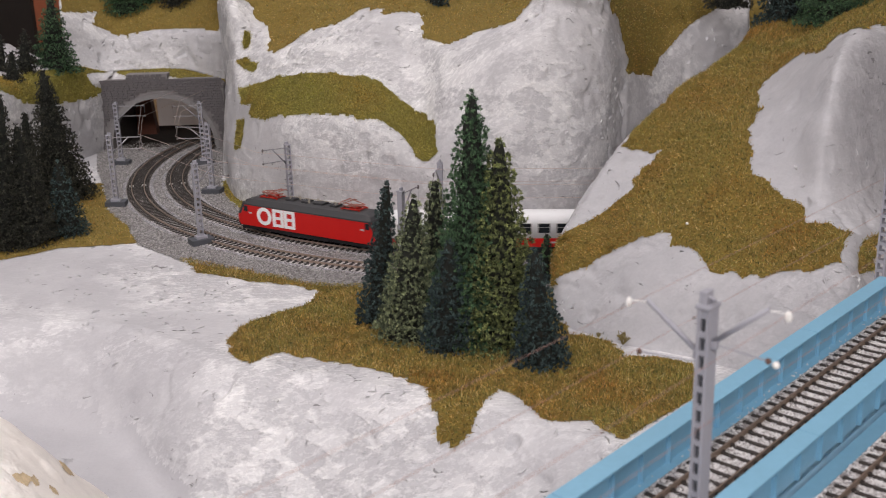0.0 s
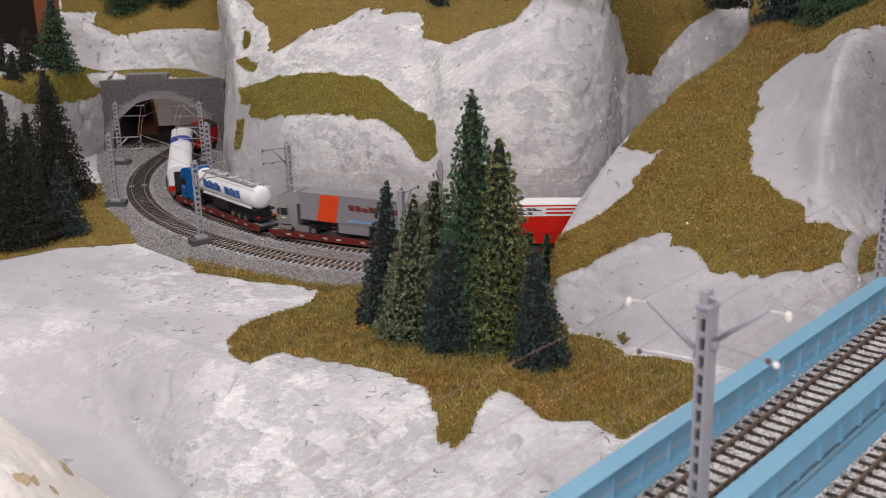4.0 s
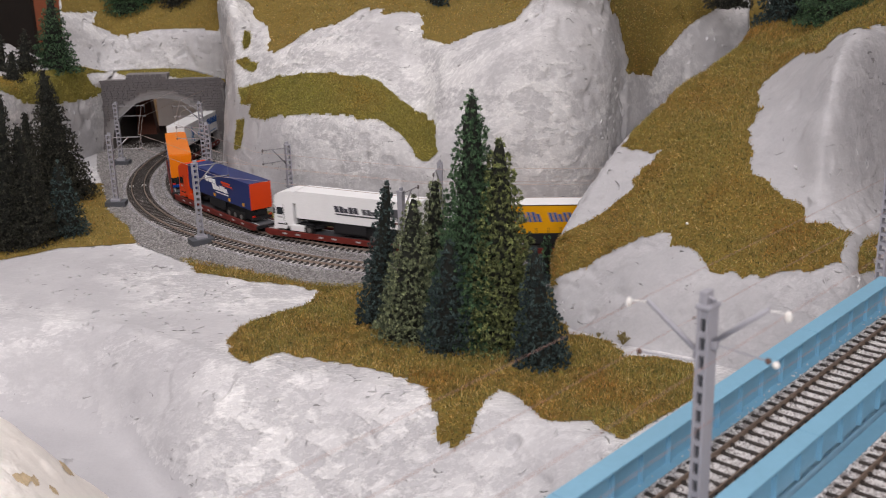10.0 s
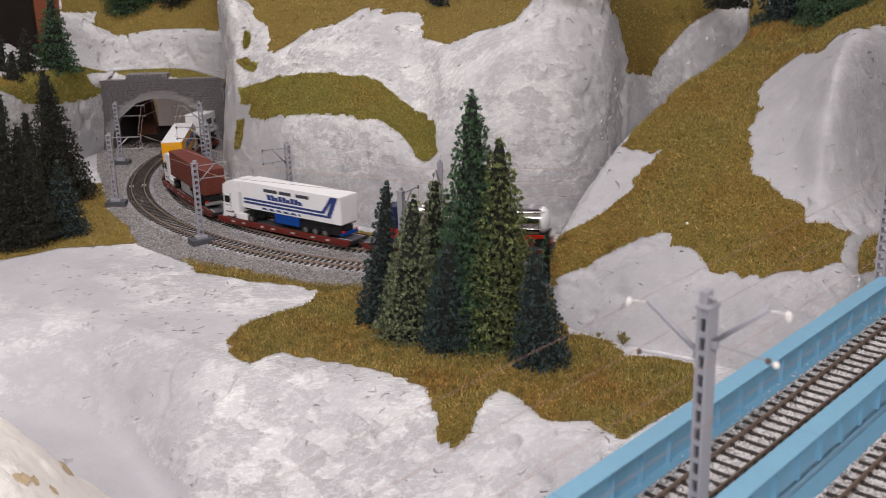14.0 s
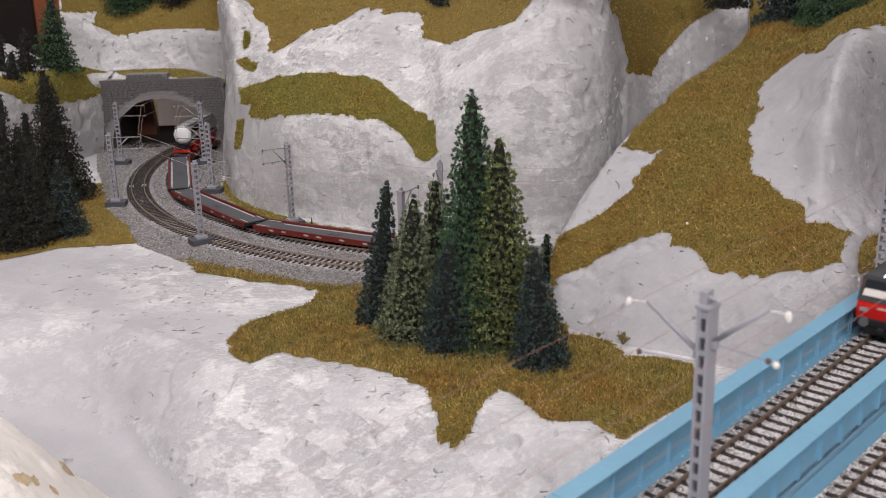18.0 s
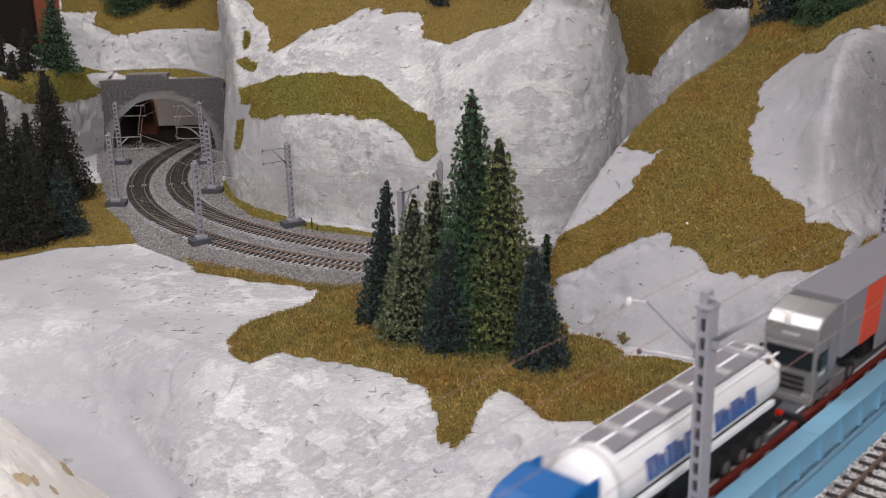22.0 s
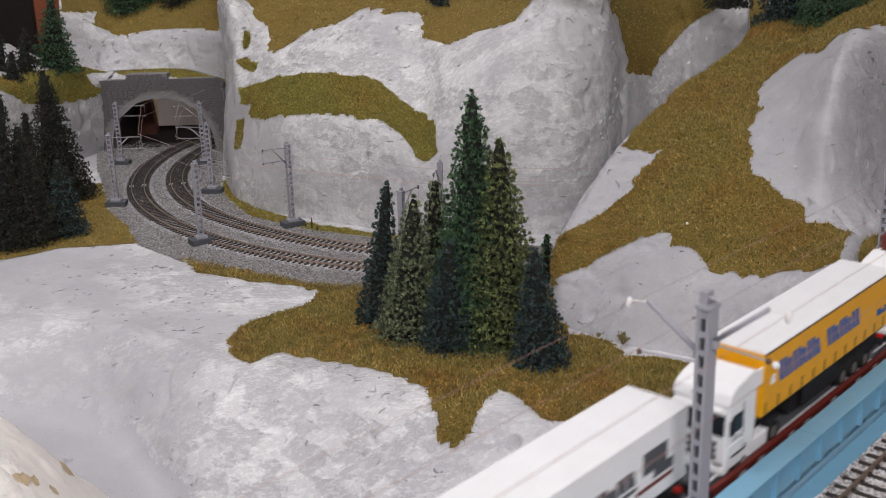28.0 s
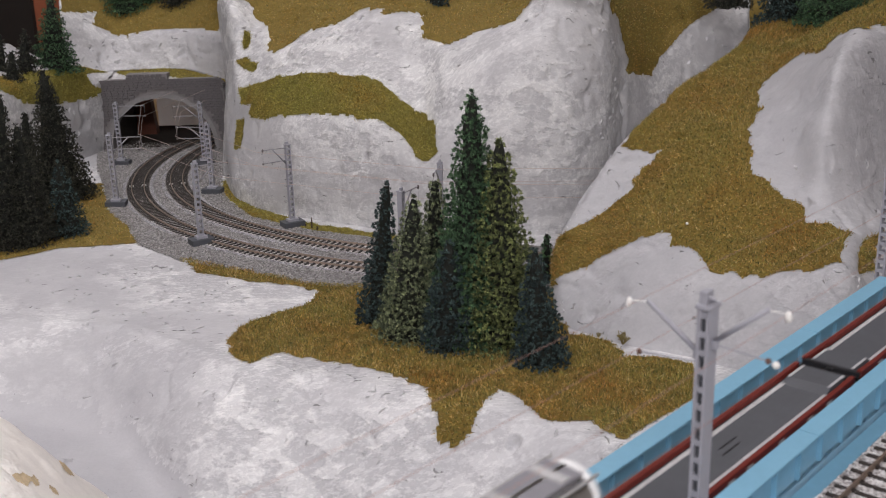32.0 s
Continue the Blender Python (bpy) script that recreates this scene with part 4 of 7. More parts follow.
def loose_ballast(root, x0, x1, lane):
    """Thousands of white crumbs between the sleepers, thinning out over the trough."""
    rng = np.random.default_rng(int(60 + lane * 300))
    count = 13000
    y = rng.choice((-1, 1), count) * np.minimum(0.0240 if lane == 0 else 0.0180, np.abs(rng.normal(0, 0.0088, count)))
    p = np.stack([rng.uniform(x0, x1, count), lane + y, np.where(np.abs(y) < 0.0185, -0.0031, -0.0050)], 1)
    corner = np.array([(1, 0, -0.5), (-0.6, 0.9, -0.5), (-0.6, -0.9, -0.5), (0.1, 0.1, 0.8)])
    v = p[:, None, :] + (corner[None] + rng.normal(0, 0.35, (count, 4, 3))) * 0.0008 * rng.uniform(0.4, 1.3, (count, 1, 1))
    t = (np.arange(count) * 4)[:, None, None] + np.array([(0, 1, 3), (1, 2, 3), (2, 0, 3)])[None]
    ob = child("loose_ballast", mesh_data("loose_ballast", v.reshape(-1, 3).tolist(), t.reshape(-1, 3).tolist(), CRUMBS), root)
    return tagged(ob, "white loose ballast", kind="stuff")


def build_bridge():
    root = thing("girder_bridge", BR_O[0], BR_O[1], 0, math.degrees(BR_TURN), label="pale blue double-trough girder bridge over the valley", category="bridge")
    x0, x1, pitch = -0.62, 0.243, 0.0244
    for lane in (0.0, -0.0625):
        part("deck_trough", solid((x0, x1, lane - 0.0285, lane + 0.0285, -0.0085, -0.0052)), BLUE, root)
        part("ballast_strip", solid((x0, x1, lane - 0.0185, lane + 0.0185, -0.0052, -0.0032)), GRAVEL_WHITE, root, "white and grey fine ballast")
        loose_ballast(root, x0, x1, lane)
    for y, lanes in ((0.0273, (0,)), (-0.0273, (0, 1)), (-0.0898, (1,))):
        girder = part("girder", solid((x0, x1, y - 0.0012, y + 0.0012, -0.024, 0.0139)), BLUE, root)
        for k in range(7):
            a = x1 - 0.1225 * (k + 1)
            part("top_flange", solid((max(a, x0) + 0.0002, x1 - 0.1225 * k - 0.0002, y - 0.0066, y + 0.0038, 0.0138, 0.0152 - 0.00006 * (k % 2), 0.0003)), BLUE, girder)
        part("bottom_flange", solid((x0, x1, y - 0.0038, y + 0.0038, -0.0255, -0.0238, 0.0003)), BLUE, girder)
        for k in range(int((x1 - x0) / pitch)):
            x = 0.0118 + pitch * (k - 24)
            if x0 < x < x1:
                for s in (-1, 1):
                    part("stiffener", solid((x - 0.0006, x + 0.0006, min(y, y + s * 0.0033), max(y, y + s * 0.0033), -0.0051 if abs(y) < 0.05 else -0.02, 0.0138), (x - 0.0014, x + 0.0014, min(y + s * 0.0011, y + s * 0.0018), max(y + s * 0.0011, y + s * 0.0018), -0.0051, 0.0138)), BLUE, girder)
    for x in (0.21, -0.2, -0.5):
        part("pier", extruded([(x - 0.012, -0.26), (x + 0.012, -0.26), (x + 0.008, -0.0255), (x - 0.008, -0.0255)], -0.085, 0.025, 0.001), MASONRY, root, "grey masonry pier")
    return root


build_bridge()


# ---- catenary masts ----
def mast(x, y, z, h, rz, arms, width=0.0066, depth=0.0056, label="grey lattice catenary mast on a dark foot beside the track"):
    root = thing("catenary_mast", x, y, z, rz, label=label, category="catenary mast", group="catenary masts")
    w, d = width, depth
    for s in (-1, 1):
        e = s * w / 2
        part("post_channel", solid((min(e, e - s * 0.0013), max(e, e - s * 0.0013), -d / 2, d / 2, 0, h, 0.0002)), MAST, root)
    pitch = 0.0066
    for k in range(int(h / pitch)):
        zz = 0.004 + k * pitch
        if zz < h - 0.002:
            part("batten", solid((-w / 2 + 0.0013, w / 2 - 0.0013, -d / 2 + 0.0003, d / 2 - 0.0003, zz, zz + pitch * 0.36)), MAST, root)
    part("cap", solid((-w / 2 - 0.0005, w / 2 + 0.0005, -d / 2 - 0.0005, d / 2 + 0.0005, h, h + 0.0012, 0.0003), (-w * 0.2, w * 0.45, -d * 0.2, d * 0.2, h + 0.001, h + 0.0042, 0.0003)), MAST, root)
    part("foot", solid((-0.0135, 0.0135, -0.0095, 0.0095, -0.003, 0.0075, 0.0006)), MAST_BASE, root, "dark slate grey foot block")
    part("socket", solid((-0.0065, 0.0065, -0.0055, 0.0055, 0.0072, 0.0105, 0.0006)), MAST, root)
    for reach, z_top, z_low in arms:
        s = 1 if reach > 0 else -1
        b = bmesh.new()
        rod(b, (s * w / 2, 0, z_top - 0.020), (reach * 0.62, 0, z_top), 0.0009)
        part("bracket_arm", b, MAST_ARM, root, smooth=True)
        b = bmesh.new()
        rod(b, (s * w / 2, 0, z_top - 0.0005), (reach, 0, z_top - 0.0005), 0.0006)
        part("tie_rod", b, MAST_ARM, root)
        b = bmesh.new()
        bmesh.ops.create_uvsphere(b, u_segments=10, v_segments=6, radius=0.0015, matrix=Matrix.Translation((reach, 0, z_top - 0.001)) @ Matrix.Diagonal((0.8, 0.8, 1.7, 1)))
        part("insulator", b, FAR_INSULATOR, root, "dark insulator", smooth=True)
        b = bmesh.new()
        rod(b, (s * w / 2, 0, z_low + 0.002), (reach, 0, z_low + 0.0015), 0.0006)
        rod(b, (reach, 0, z_low + 0.0015), (reach, 0, z_top), 0.0002, 5)
        part("registration_arm", b, MAST_ARM, root)
        b = bmesh.new()
        bmesh.ops.create_uvsphere(b, u_segments=10, v_segments=6, radius=0.0014, matrix=Matrix.Translation((reach, 0, z_low + 0.001)))
        part("clamp", b, FAR_INSULATOR, root, smooth=True)
    return root


def bridge_mast(x, y, z, h, rz):
    """The slotted mast between the troughs, with one cantilever over each track."""
    root = thing("catenary_mast", x, y, z, rz, label="grey slotted catenary mast between the two bridge troughs", category="catenary mast", group="catenary masts")
    w, d, slot, pitch = 0.0050, 0.0078, 0.0013, 0.0075
    for s in (-1, 1):
        part("post_channel", solid((min(s * w / 2, s * (w / 2 - 0.0013)), max(s * w / 2, s * (w / 2 - 0.0013)), -d / 2, d / 2, 0, h, 0.0003)), MAST, root)
    k = 0
    while h - 0.004 - k * pitch > 0.002:
        top = h if k == 0 else h - 0.0095 - (k - 1) * pitch
        low = h - 0.0042 if k == 0 else top - 0.0023
        part("batten", solid((-w / 2 + slot, w / 2 - slot, -d / 2 + 0.0004, d / 2 - 0.0004, max(low, 0.0), top)), MAST, root)
        k += 1
    # dark sheet behind the slots: their shade is put into its colour
    part("web", solid((-0.0003, 0.0003, -d / 2 + 0.001, d / 2 - 0.001, 0.0, h - 0.001)), MAST_BASE, root, "web between the channels, its shade given by dark colour")
    part("cap", solid((-w / 2 - 0.0006, w / 2 + 0.0006, -d / 2 - 0.0006, d / 2 + 0.0006, h - 0.0006, h + 0.0009, 0.0003)), MAST, root)
    part("cap_block", solid((-0.0005, 0.0026, -0.0030, 0.0026, h + 0.0008, h + 0.0060, 0.0005)), MAST, root, "small grey block on the mast head")
    b = bmesh.new()
    rod(b, (-0.0030, 0.0005, h + 0.0030), (0.0010, 0.0005, h + 0.0042), 0.0007, 8)
    part("head_pin", b, MAST, root)
    for s, foot_z, end, end_z, hang, hang_z, rod_z, grip, grip_z in ((1, 0.1106, 0.0260, 0.1268, 0.0345, 0.1240, 0.1070, 0.0290, 0.1045), (-1, 0.1165, -0.0240, 0.1349, -0.0312, 0.1335, 0.1160, -0.0250, 0.1150)):
        b = bmesh.new()
        rod(b, (s * w / 2, 0, foot_z), (end, 0, end_z), 0.00105, 10, 0.00095)
        part("bracket_arm", b, MAST, root, smooth=True)
        part("arm_socket", solid((min(s * w / 2, s * (w / 2 + 0.0022)), max(s * w / 2, s * (w / 2 + 0.0022)), -0.0014, 0.0014, foot_z - 0.0022, foot_z + 0.0012, 0.0004)), MAST, root)
        b = bmesh.new()
        rod(b, (end * 0.97, 0, end_z - 0.0006), (hang, 0, hang_z + 0.0012), 0.00026, 6)
        part("tie_rod", b, WHITE_PLASTIC, root, "pale tie rod")
        b = bmesh.new()
        bmesh.ops.create_uvsphere(b, u_segments=10, v_segments=6, radius=0.0016, matrix=Matrix.Translation((hang, 0, hang_z)) @ Matrix.Diagonal((0.85, 0.85, 1.5, 1)))
        part("insulator", b, WHITE_PLASTIC, root, "white insulator", smooth=True)
        b = bmesh.new()
        rod(b, (s * w / 2, 0, rod_z), (grip, 0, grip_z), 0.00042, 6)
        part("registration_arm", b, MAST, root, "thin registration arm")
        b = bmesh.new()
        bmesh.ops.create_uvsphere(b, u_segments=10, v_segments=6, radius=0.0012, matrix=Matrix.Translation((grip, 0, grip_z)))
        part("clamp", b, CLAMP_BROWN, root, "brown wire clamp", smooth=True)
        if s < 0:
            b = bmesh.new()
            bmesh.ops.create_uvsphere(b, u_segments=10, v_segments=6, radius=0.0015, matrix=Matrix.Translation((grip - 0.0030, 0, grip_z - 0.0008)))
            part("insulator", b, WHITE_PLASTIC, root, "white insulator", smooth=True)
    return root


CLAMP_BROWN = plain("brown_clamp_metal", (0.12, 0.06, 0.045), 0.5)
CONTACT, CARRIER = 0.084, 0.105
bridge_mast(0.0985, 0.3655, -0.02, 0.1306, math.degrees(BR_TURN) + 90)
mast(0.3085, 0.697, -0.03, 0.125, math.degrees(BR_TURN) + 90, [(-0.041, CARRIER + 0.03, CONTACT + 0.03)], 0.0066, 0.0056, "grey lattice catenary mast at the bridge end")
FAR_MASTS = ((-0.2846, 1.1823, 32, 0.040), (-0.1855, 1.2480, -150, 0.032), (-0.3213, 1.4299, 170, 0.045), (-0.4395, 1.3711, 3, 0.042), (-0.5071, 1.6321, 0, 0.045), (-0.3715, 1.6159, 180, 0.042), (-0.0412, 1.026, 62, 0.036), (-0.001, 1.152, -100, 0.042))
for mx, my, mr, reach in FAR_MASTS:
    tall = 0.0060 if mx == -0.1855 else 0.0
    mast(mx, my, -0.105, 0.0965 + tall, mr, [(reach, 0.094 + tall, 0.076 + tall)])


def wire(name, points, r, label, metal=None):
    """A thin continuous wire through the points."""
    verts, faces, k = [], [], 5
    pts = [Vector(p) for p in points]
    for i, p in enumerate(pts):
        d = (pts[min(i + 1, len(pts) - 1)] - pts[max(i - 1, 0)]).normalized()
        side = d.cross(Vector((0, 0, 1))).normalized()
        up = side.cross(d)
        verts += [p + side * r * math.cos(6.2832 * j / k) + up * r * math.sin(6.2832 * j / k) for j in range(k)]
    for i in range(len(pts) - 1):
        faces += [(i * k + j, i * k + (j + 1) % k, (i + 1) * k + (j + 1) % k, (i + 1) * k + j) for j in range(k)]
    return tagged(new(name, mesh_data(name, verts, faces, metal or WIRE)), label, "wire", group="overhead wires")


def bridge_point(s, lane, z):
    return (BR_O[0] + BR_U[0] * s - BR_U[1] * lane, BR_O[1] + BR_U[1] * s + BR_U[0] * lane, z)


for z in (CONTACT, CARRIER):
    wire("overhead_wire", [bridge_point(s, 0.0015, z) for s in (-0.7, -0.11, 0.28, 0.55)], 0.00012, "thin copper-brown overhead wire above the bridge track")
    wire("overhead_wire", [bridge_point(s, -0.0605, z + 0.009) for s in (-0.3, -0.11, 0.28, 0.42)], 0.00012, "thin copper-brown overhead wire above the second track")
for z in (0.077, 0.0945):
    wire("overhead_wire", [(FAR_C[0] + FAR_R * math.cos(radians(a)), FAR_C[1] + FAR_R * math.sin(radians(a)), FAR_Z + z) for a in (-62, -85, -105, -131, -158, -180, -197)], 0.00026, "thin overhead wire above the inner curved track", FAR_WIRE)
    wire("overhead_wire", [(OUT_C[0] + OUT_R * math.cos(radians(a)), OUT_C[1] + OUT_R * math.sin(radians(a)), FAR_Z + z) for a in (-62, -85, -105, -131, -154, -178, -197)], 0.00026, "thin overhead wire above the outer curved track", FAR_WIRE)


# ---- tunnel portal ----
def arch(t, a, h):
    c, s = math.cos(t), math.sin(t)
    return a * math.copysign(abs(c) ** 0.92, c), h * abs(s) ** 0.92


def build_portal():
    cx, y0, half, top = -0.4665, 1.745, 0.108, 0.118
    root = thing("tunnel_portal", cx, y0, -0.105, 0, label="grey masonry tunnel portal with an arched opening", category="tunnel portal")
    n, a, h = 28, 0.0865, 0.0885
    inner = [arch(math.pi * k / n, a, h) for k in range(n + 1)]
    verts, faces = [], []
    for y in (0.0, 0.02):
        for k, (x, z) in enumerate(inner):
            verts.append((x, y, z))
        for k, (x, z) in enumerate(inner):
            t = math.pi * k / n
            s = min(half / max(1e-6, abs(math.cos(t))), top / max(1e-6, math.sin(t)))
            verts.append((math.cos(t) * s, y, math.sin(t) * s))
    m = n + 1
    for k in range(n):
        faces.append((k, k + 1, m + k + 1, m + k))
        faces.append((2 * m + k, 3 * m + k, 3 * m + k + 1, 2 * m + k + 1))
        faces.append((k, 2 * m + k, 2 * m + k + 1, k + 1))
        faces.append((m + k, m + k + 1, 3 * m + k + 1, 3 * m + k))
    child("wall_core", mesh_data("wall_core", verts, faces, MASONRY), root)
    rng = random.Random(4)
    for k in range(22):
        t0, t1 = math.pi * (k + 0.01) / 22, math.pi * (k + 0.99) / 22
        p = [arch(t, q, q + 0.0005) for t, q in ((t0, a), (t1, a), (t1, a + 0.0075), (t0, a + 0.0075))]
        part("arch_stone", extruded(p, -0.0022, 0.001), ARCH_STONE, root, "pale smooth arch stone")
    sizes = [mesh_of_block(w) for w in (0.007, 0.009, 0.011)]
    z, row = 0.003, 0
    while z < top:
        x = -half + (row % 2) * 0.004
        while x < half:
            k = rng.randrange(3)
            w = (0.007, 0.009, 0.011)[k]
            mx, mz = x + w / 2, z + 0.002
            if (mx / (a + 0.0135)) ** 2 + (mz / (h + 0.0135)) ** 2 > 1 and mx + w / 2 < half + 0.002:
                child("block_stone", sizes[k], root, pose(mx, -0.0008 - rng.random() * 0.0007, mz))
            x += w + 0.00035
        z, row = z + 0.0043, row + 1
    part("parapet", solid((-0.052, 0.016, -0.001, 0.02, top - 0.002, top + 0.010, 0.0008)), MASONRY, root, "raised grey parapet over the arch")
    for k in range(13):
        child("block_stone", sizes[0 if k % 3 else 1], root, pose(-0.048 + (k % 7) * 0.0095 + (k // 7) * 0.003, -0.0014, top + 0.0025 + (k // 7) * 0.0045))
    # lining and what stands inside the hill
    lining = []
    lf = []
    for y in (0.02, 0.10):
        lining += [(x, y, z) for x, z in inner]
    for k in range(n):
        lf.append((k, k + 1, m + k + 1, m + k))
    child("lining", mesh_data("lining", lining, lf, TUNNEL_SHADE), root, label="tunnel lining coloured dark as shade")
    return root


def mesh_of_block(w):
    b = solid((-w / 2, w / 2, -0.0008, 0.0012, -0.002, 0.002, 0.0003))
    me = bpy.data.meshes.new("block_stone")
    b.to_mesh(me)
    b.free()
    me.materials.append(MASONRY_STONE)
    return me


build_portal()
def board(name, x0, x1, y0, y1, z0, z1, material, label, category, slant=0.0):
    v = [(x + (slant if z == z0 and x == x1 else 0), y, z) for x in (x0, x1) for y in (y0, y1) for z in (z0, z1)]
    return tagged(new(name, mesh_data(name, v, [(0, 1, 3, 2), (4, 6, 7, 5), (0, 4, 5, 1), (2, 3, 7, 6), (0, 2, 6, 4), (1, 5, 7, 3)], material)), label, category)


board("frame_board", -0.75, -0.527, 1.88, 1.90, -0.13, 0.03, WOOD_DARK, "dark red-brown frame board inside the hill", "board", 0.016)
board("back_panel", -0.66, 0.1, 2.44, 2.45, -0.32, 0.04, PANEL_WHITE, "pale panel standing behind the hidden tracks", "panel")
board("tunnel_floor", -0.62, -0.345, 1.76, 1.965, -0.106, -0.1038, TUNNEL_SHADE, "board floor inside the tunnel, coloured dark as shade", "board")

# side board added for the shaded left wall, its shade in the colour
board("side_board", -0.556, -0.548, 1.768, 1.878, -0.104, -0.012, TUNNEL_SHADE, "added side board inside the tunnel, dark brown as shade", "board")
board("dark_curtain_board", -1.70, -0.945, 2.50, 2.52, -0.30, 0.40, CURTAIN, "nearly black board behind the layout", "board")
board("backdrop_board", -0.945, -0.78, 2.52, 2.54, -0.30, 0.40, TERRACOTTA, "terracotta coloured board behind the layout", "board")

# added slab over the tracks that keeps the ceiling lamps out of the tunnel
board("light_block_board", -0.470, -0.200, 1.768, 2.150, -0.016, -0.010, TUNNEL_SHADE, "board added behind the portal to keep lamp light out", "board")

# ---- fir trees ----
def needle_material(name, dark, light):
    m, t, b = shader(name, 0.8)
    g = t.nodes.new("ShaderNodeNewGeometry")
    mid = tuple(0.52 * p + 0.48 * q for p, q in zip(dark, light))
    c = ramp(t, g.outputs["Random Per Island"], [(0.0, tuple(2.2 * q for q in dark)), (0.5, mid), (1.0, tuple(1.2 * q for q in light))])
    c = mixed(t, 0.8, c, ramp(t, noisy(t, 170, 3), [(0.41, (0.22, 0.25, 0.25)), (0.50, (0.95, 0.95, 0.95)), (0.62, (2.4, 2.3, 2.1))]), "MULTIPLY")
    t.links.new(c, b.inputs["Base Color"])
    return m


FIR_GREEN = needle_material("deep_green_needles", (0.009, 0.028, 0.014), (0.10, 0.18, 0.09))
FIR_OLIVE = needle_material("olive_green_needles", (0.026, 0.036, 0.013), (0.25, 0.285, 0.11))
FIR_SAGE = needle_material("sage_green_needles", (0.016, 0.024, 0.012), (0.27, 0.31, 0.18))
FIR_SLATE = needle_material("slate_green_needles", (0.007, 0.013, 0.013), (0.066, 0.105, 0.105))
FIR_DARK = needle_material("dark_fir_needles", (0.007, 0.008, 0.006), (0.056, 0.056, 0.042))
CROWN_SHADE = plain("crown_shade_dark", (0.012, 0.014, 0.010), 0.9, vary=0.4, scale=300)
BARK = plain("brown_bark", (0.06, 0.04, 0.03), 0.9, vary=0.3, scale=200)


def fir(x, y, z, h, r, needles, seed, label, lean=0.0, bare=0.02):
    """A model fir: branches in uneven tiers, each carrying small foam tufts of many flakes, round a dark core that
    stands for inner shade.
    """
    r *= 1.10 if y < 1.1 else 1.28
    rng = np.random.default_rng(seed)
    root = thing("fir_tree", x, y, z, 0, label=label, category="tree", group="model fir trees")
    b = bmesh.new()
    rod(b, (0, 0, -0.004), (lean * h, 0, h * 0.97), 0.0028 * (0.6 + h * 3), 7, 0.0004)
    part("trunk", b, BARK, root)
    close = y < 1.1
    tuft = (0.0030 if needles in (FIR_OLIVE, FIR_SAGE) else 0.0027) * (1.0 if close else 1.08)
    flakes = 46 if close else 22

    def reach_at(f):
        return (r - 0.004) * (1 - f) ** (0.75 if close else 0.88) * (0.97 + 0.10 * math.sin(f * h / 0.017 * 6.283 + seed)) + 0.0034 * min(1.0, (1 - f) * 12 + 0.35)

    mids, radii, outs = [], [], []
    tiers = int(h / (tuft * 1.55))
    for k in range(tiers):
        f = bare + (1 - bare) * (k + rng.random() * 0.8) / tiers
        reach = reach_at(f)
        n = max(4, int(6.283 * reach / (tuft * 1.9)))
        turn = rng.random() * 6.28
        for q in range(n):
            a = turn + 6.283 * (q + rng.random() * 0.75) / n
            long = reach * rng.choice((rng.uniform(0.90, 1.08), rng.uniform(0.70, 0.92)), p=(0.66, 0.34)) - tuft * 0.5
            d = max(long, 0.0006)
            first = True
            while d > 0 and (first or d > reach * 0.45):
                w = a + rng.normal(0, 0.0012) / max(d, 0.004)
                mids.append((d * math.cos(w) + lean * h * f, d * math.sin(w), h * f - d * 0.30 + rng.normal(0, 0.0012)))
                radii.append(tuft * rng.uniform(0.65, 1.2) * (1.0 if first else 0.85))
                outs.append((math.cos(w), math.sin(w), 0.25))
                first = False
                d -= tuft * rng.uniform(1.4, 2.2)
    m = np.repeat(np.array(mids), flakes, 0)
    rad = np.repeat(np.array(radii), flakes)[:, None]
    d = rng.normal(0, 1, m.shape) + np.repeat(np.array(outs), flakes, 0) * 0.55
    d /= np.linalg.norm(d, axis=1, keepdims=True)
    across = np.cross(d, rng.normal(0, 1, d.shape))
    across /= np.linalg.norm(across, axis=1, keepdims=True)
    foot, tip = m + d * rad * 0.15, m + d * rad * rng.uniform(0.65, 1.20, (len(m), 1))
    wide = rad * rng.uniform(0.08, 0.15, (len(m), 1)) * (1.0 if close else 1.5)
    v = np.stack([foot + across * wide, foot - across * wide, tip], 1).reshape(-1, 3)
    t = np.arange(len(m) * 3).reshape(-1, 3)
    child("crown", mesh_data("crown", v.tolist(), t.tolist(), needles), root)
    # rough near-black cone inside the crown: inner shade put into its colour
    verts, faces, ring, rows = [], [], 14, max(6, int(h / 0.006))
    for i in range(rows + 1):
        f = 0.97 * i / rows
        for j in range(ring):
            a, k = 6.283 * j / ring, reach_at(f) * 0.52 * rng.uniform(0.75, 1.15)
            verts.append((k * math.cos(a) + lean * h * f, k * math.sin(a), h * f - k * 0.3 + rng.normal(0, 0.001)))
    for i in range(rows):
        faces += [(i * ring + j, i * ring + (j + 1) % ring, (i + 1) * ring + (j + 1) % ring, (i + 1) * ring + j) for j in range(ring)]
    child("shade_core", mesh_data("shade_core", verts, faces, CROWN_SHADE), root, label="dark core for the shade inside the crown")
    return root


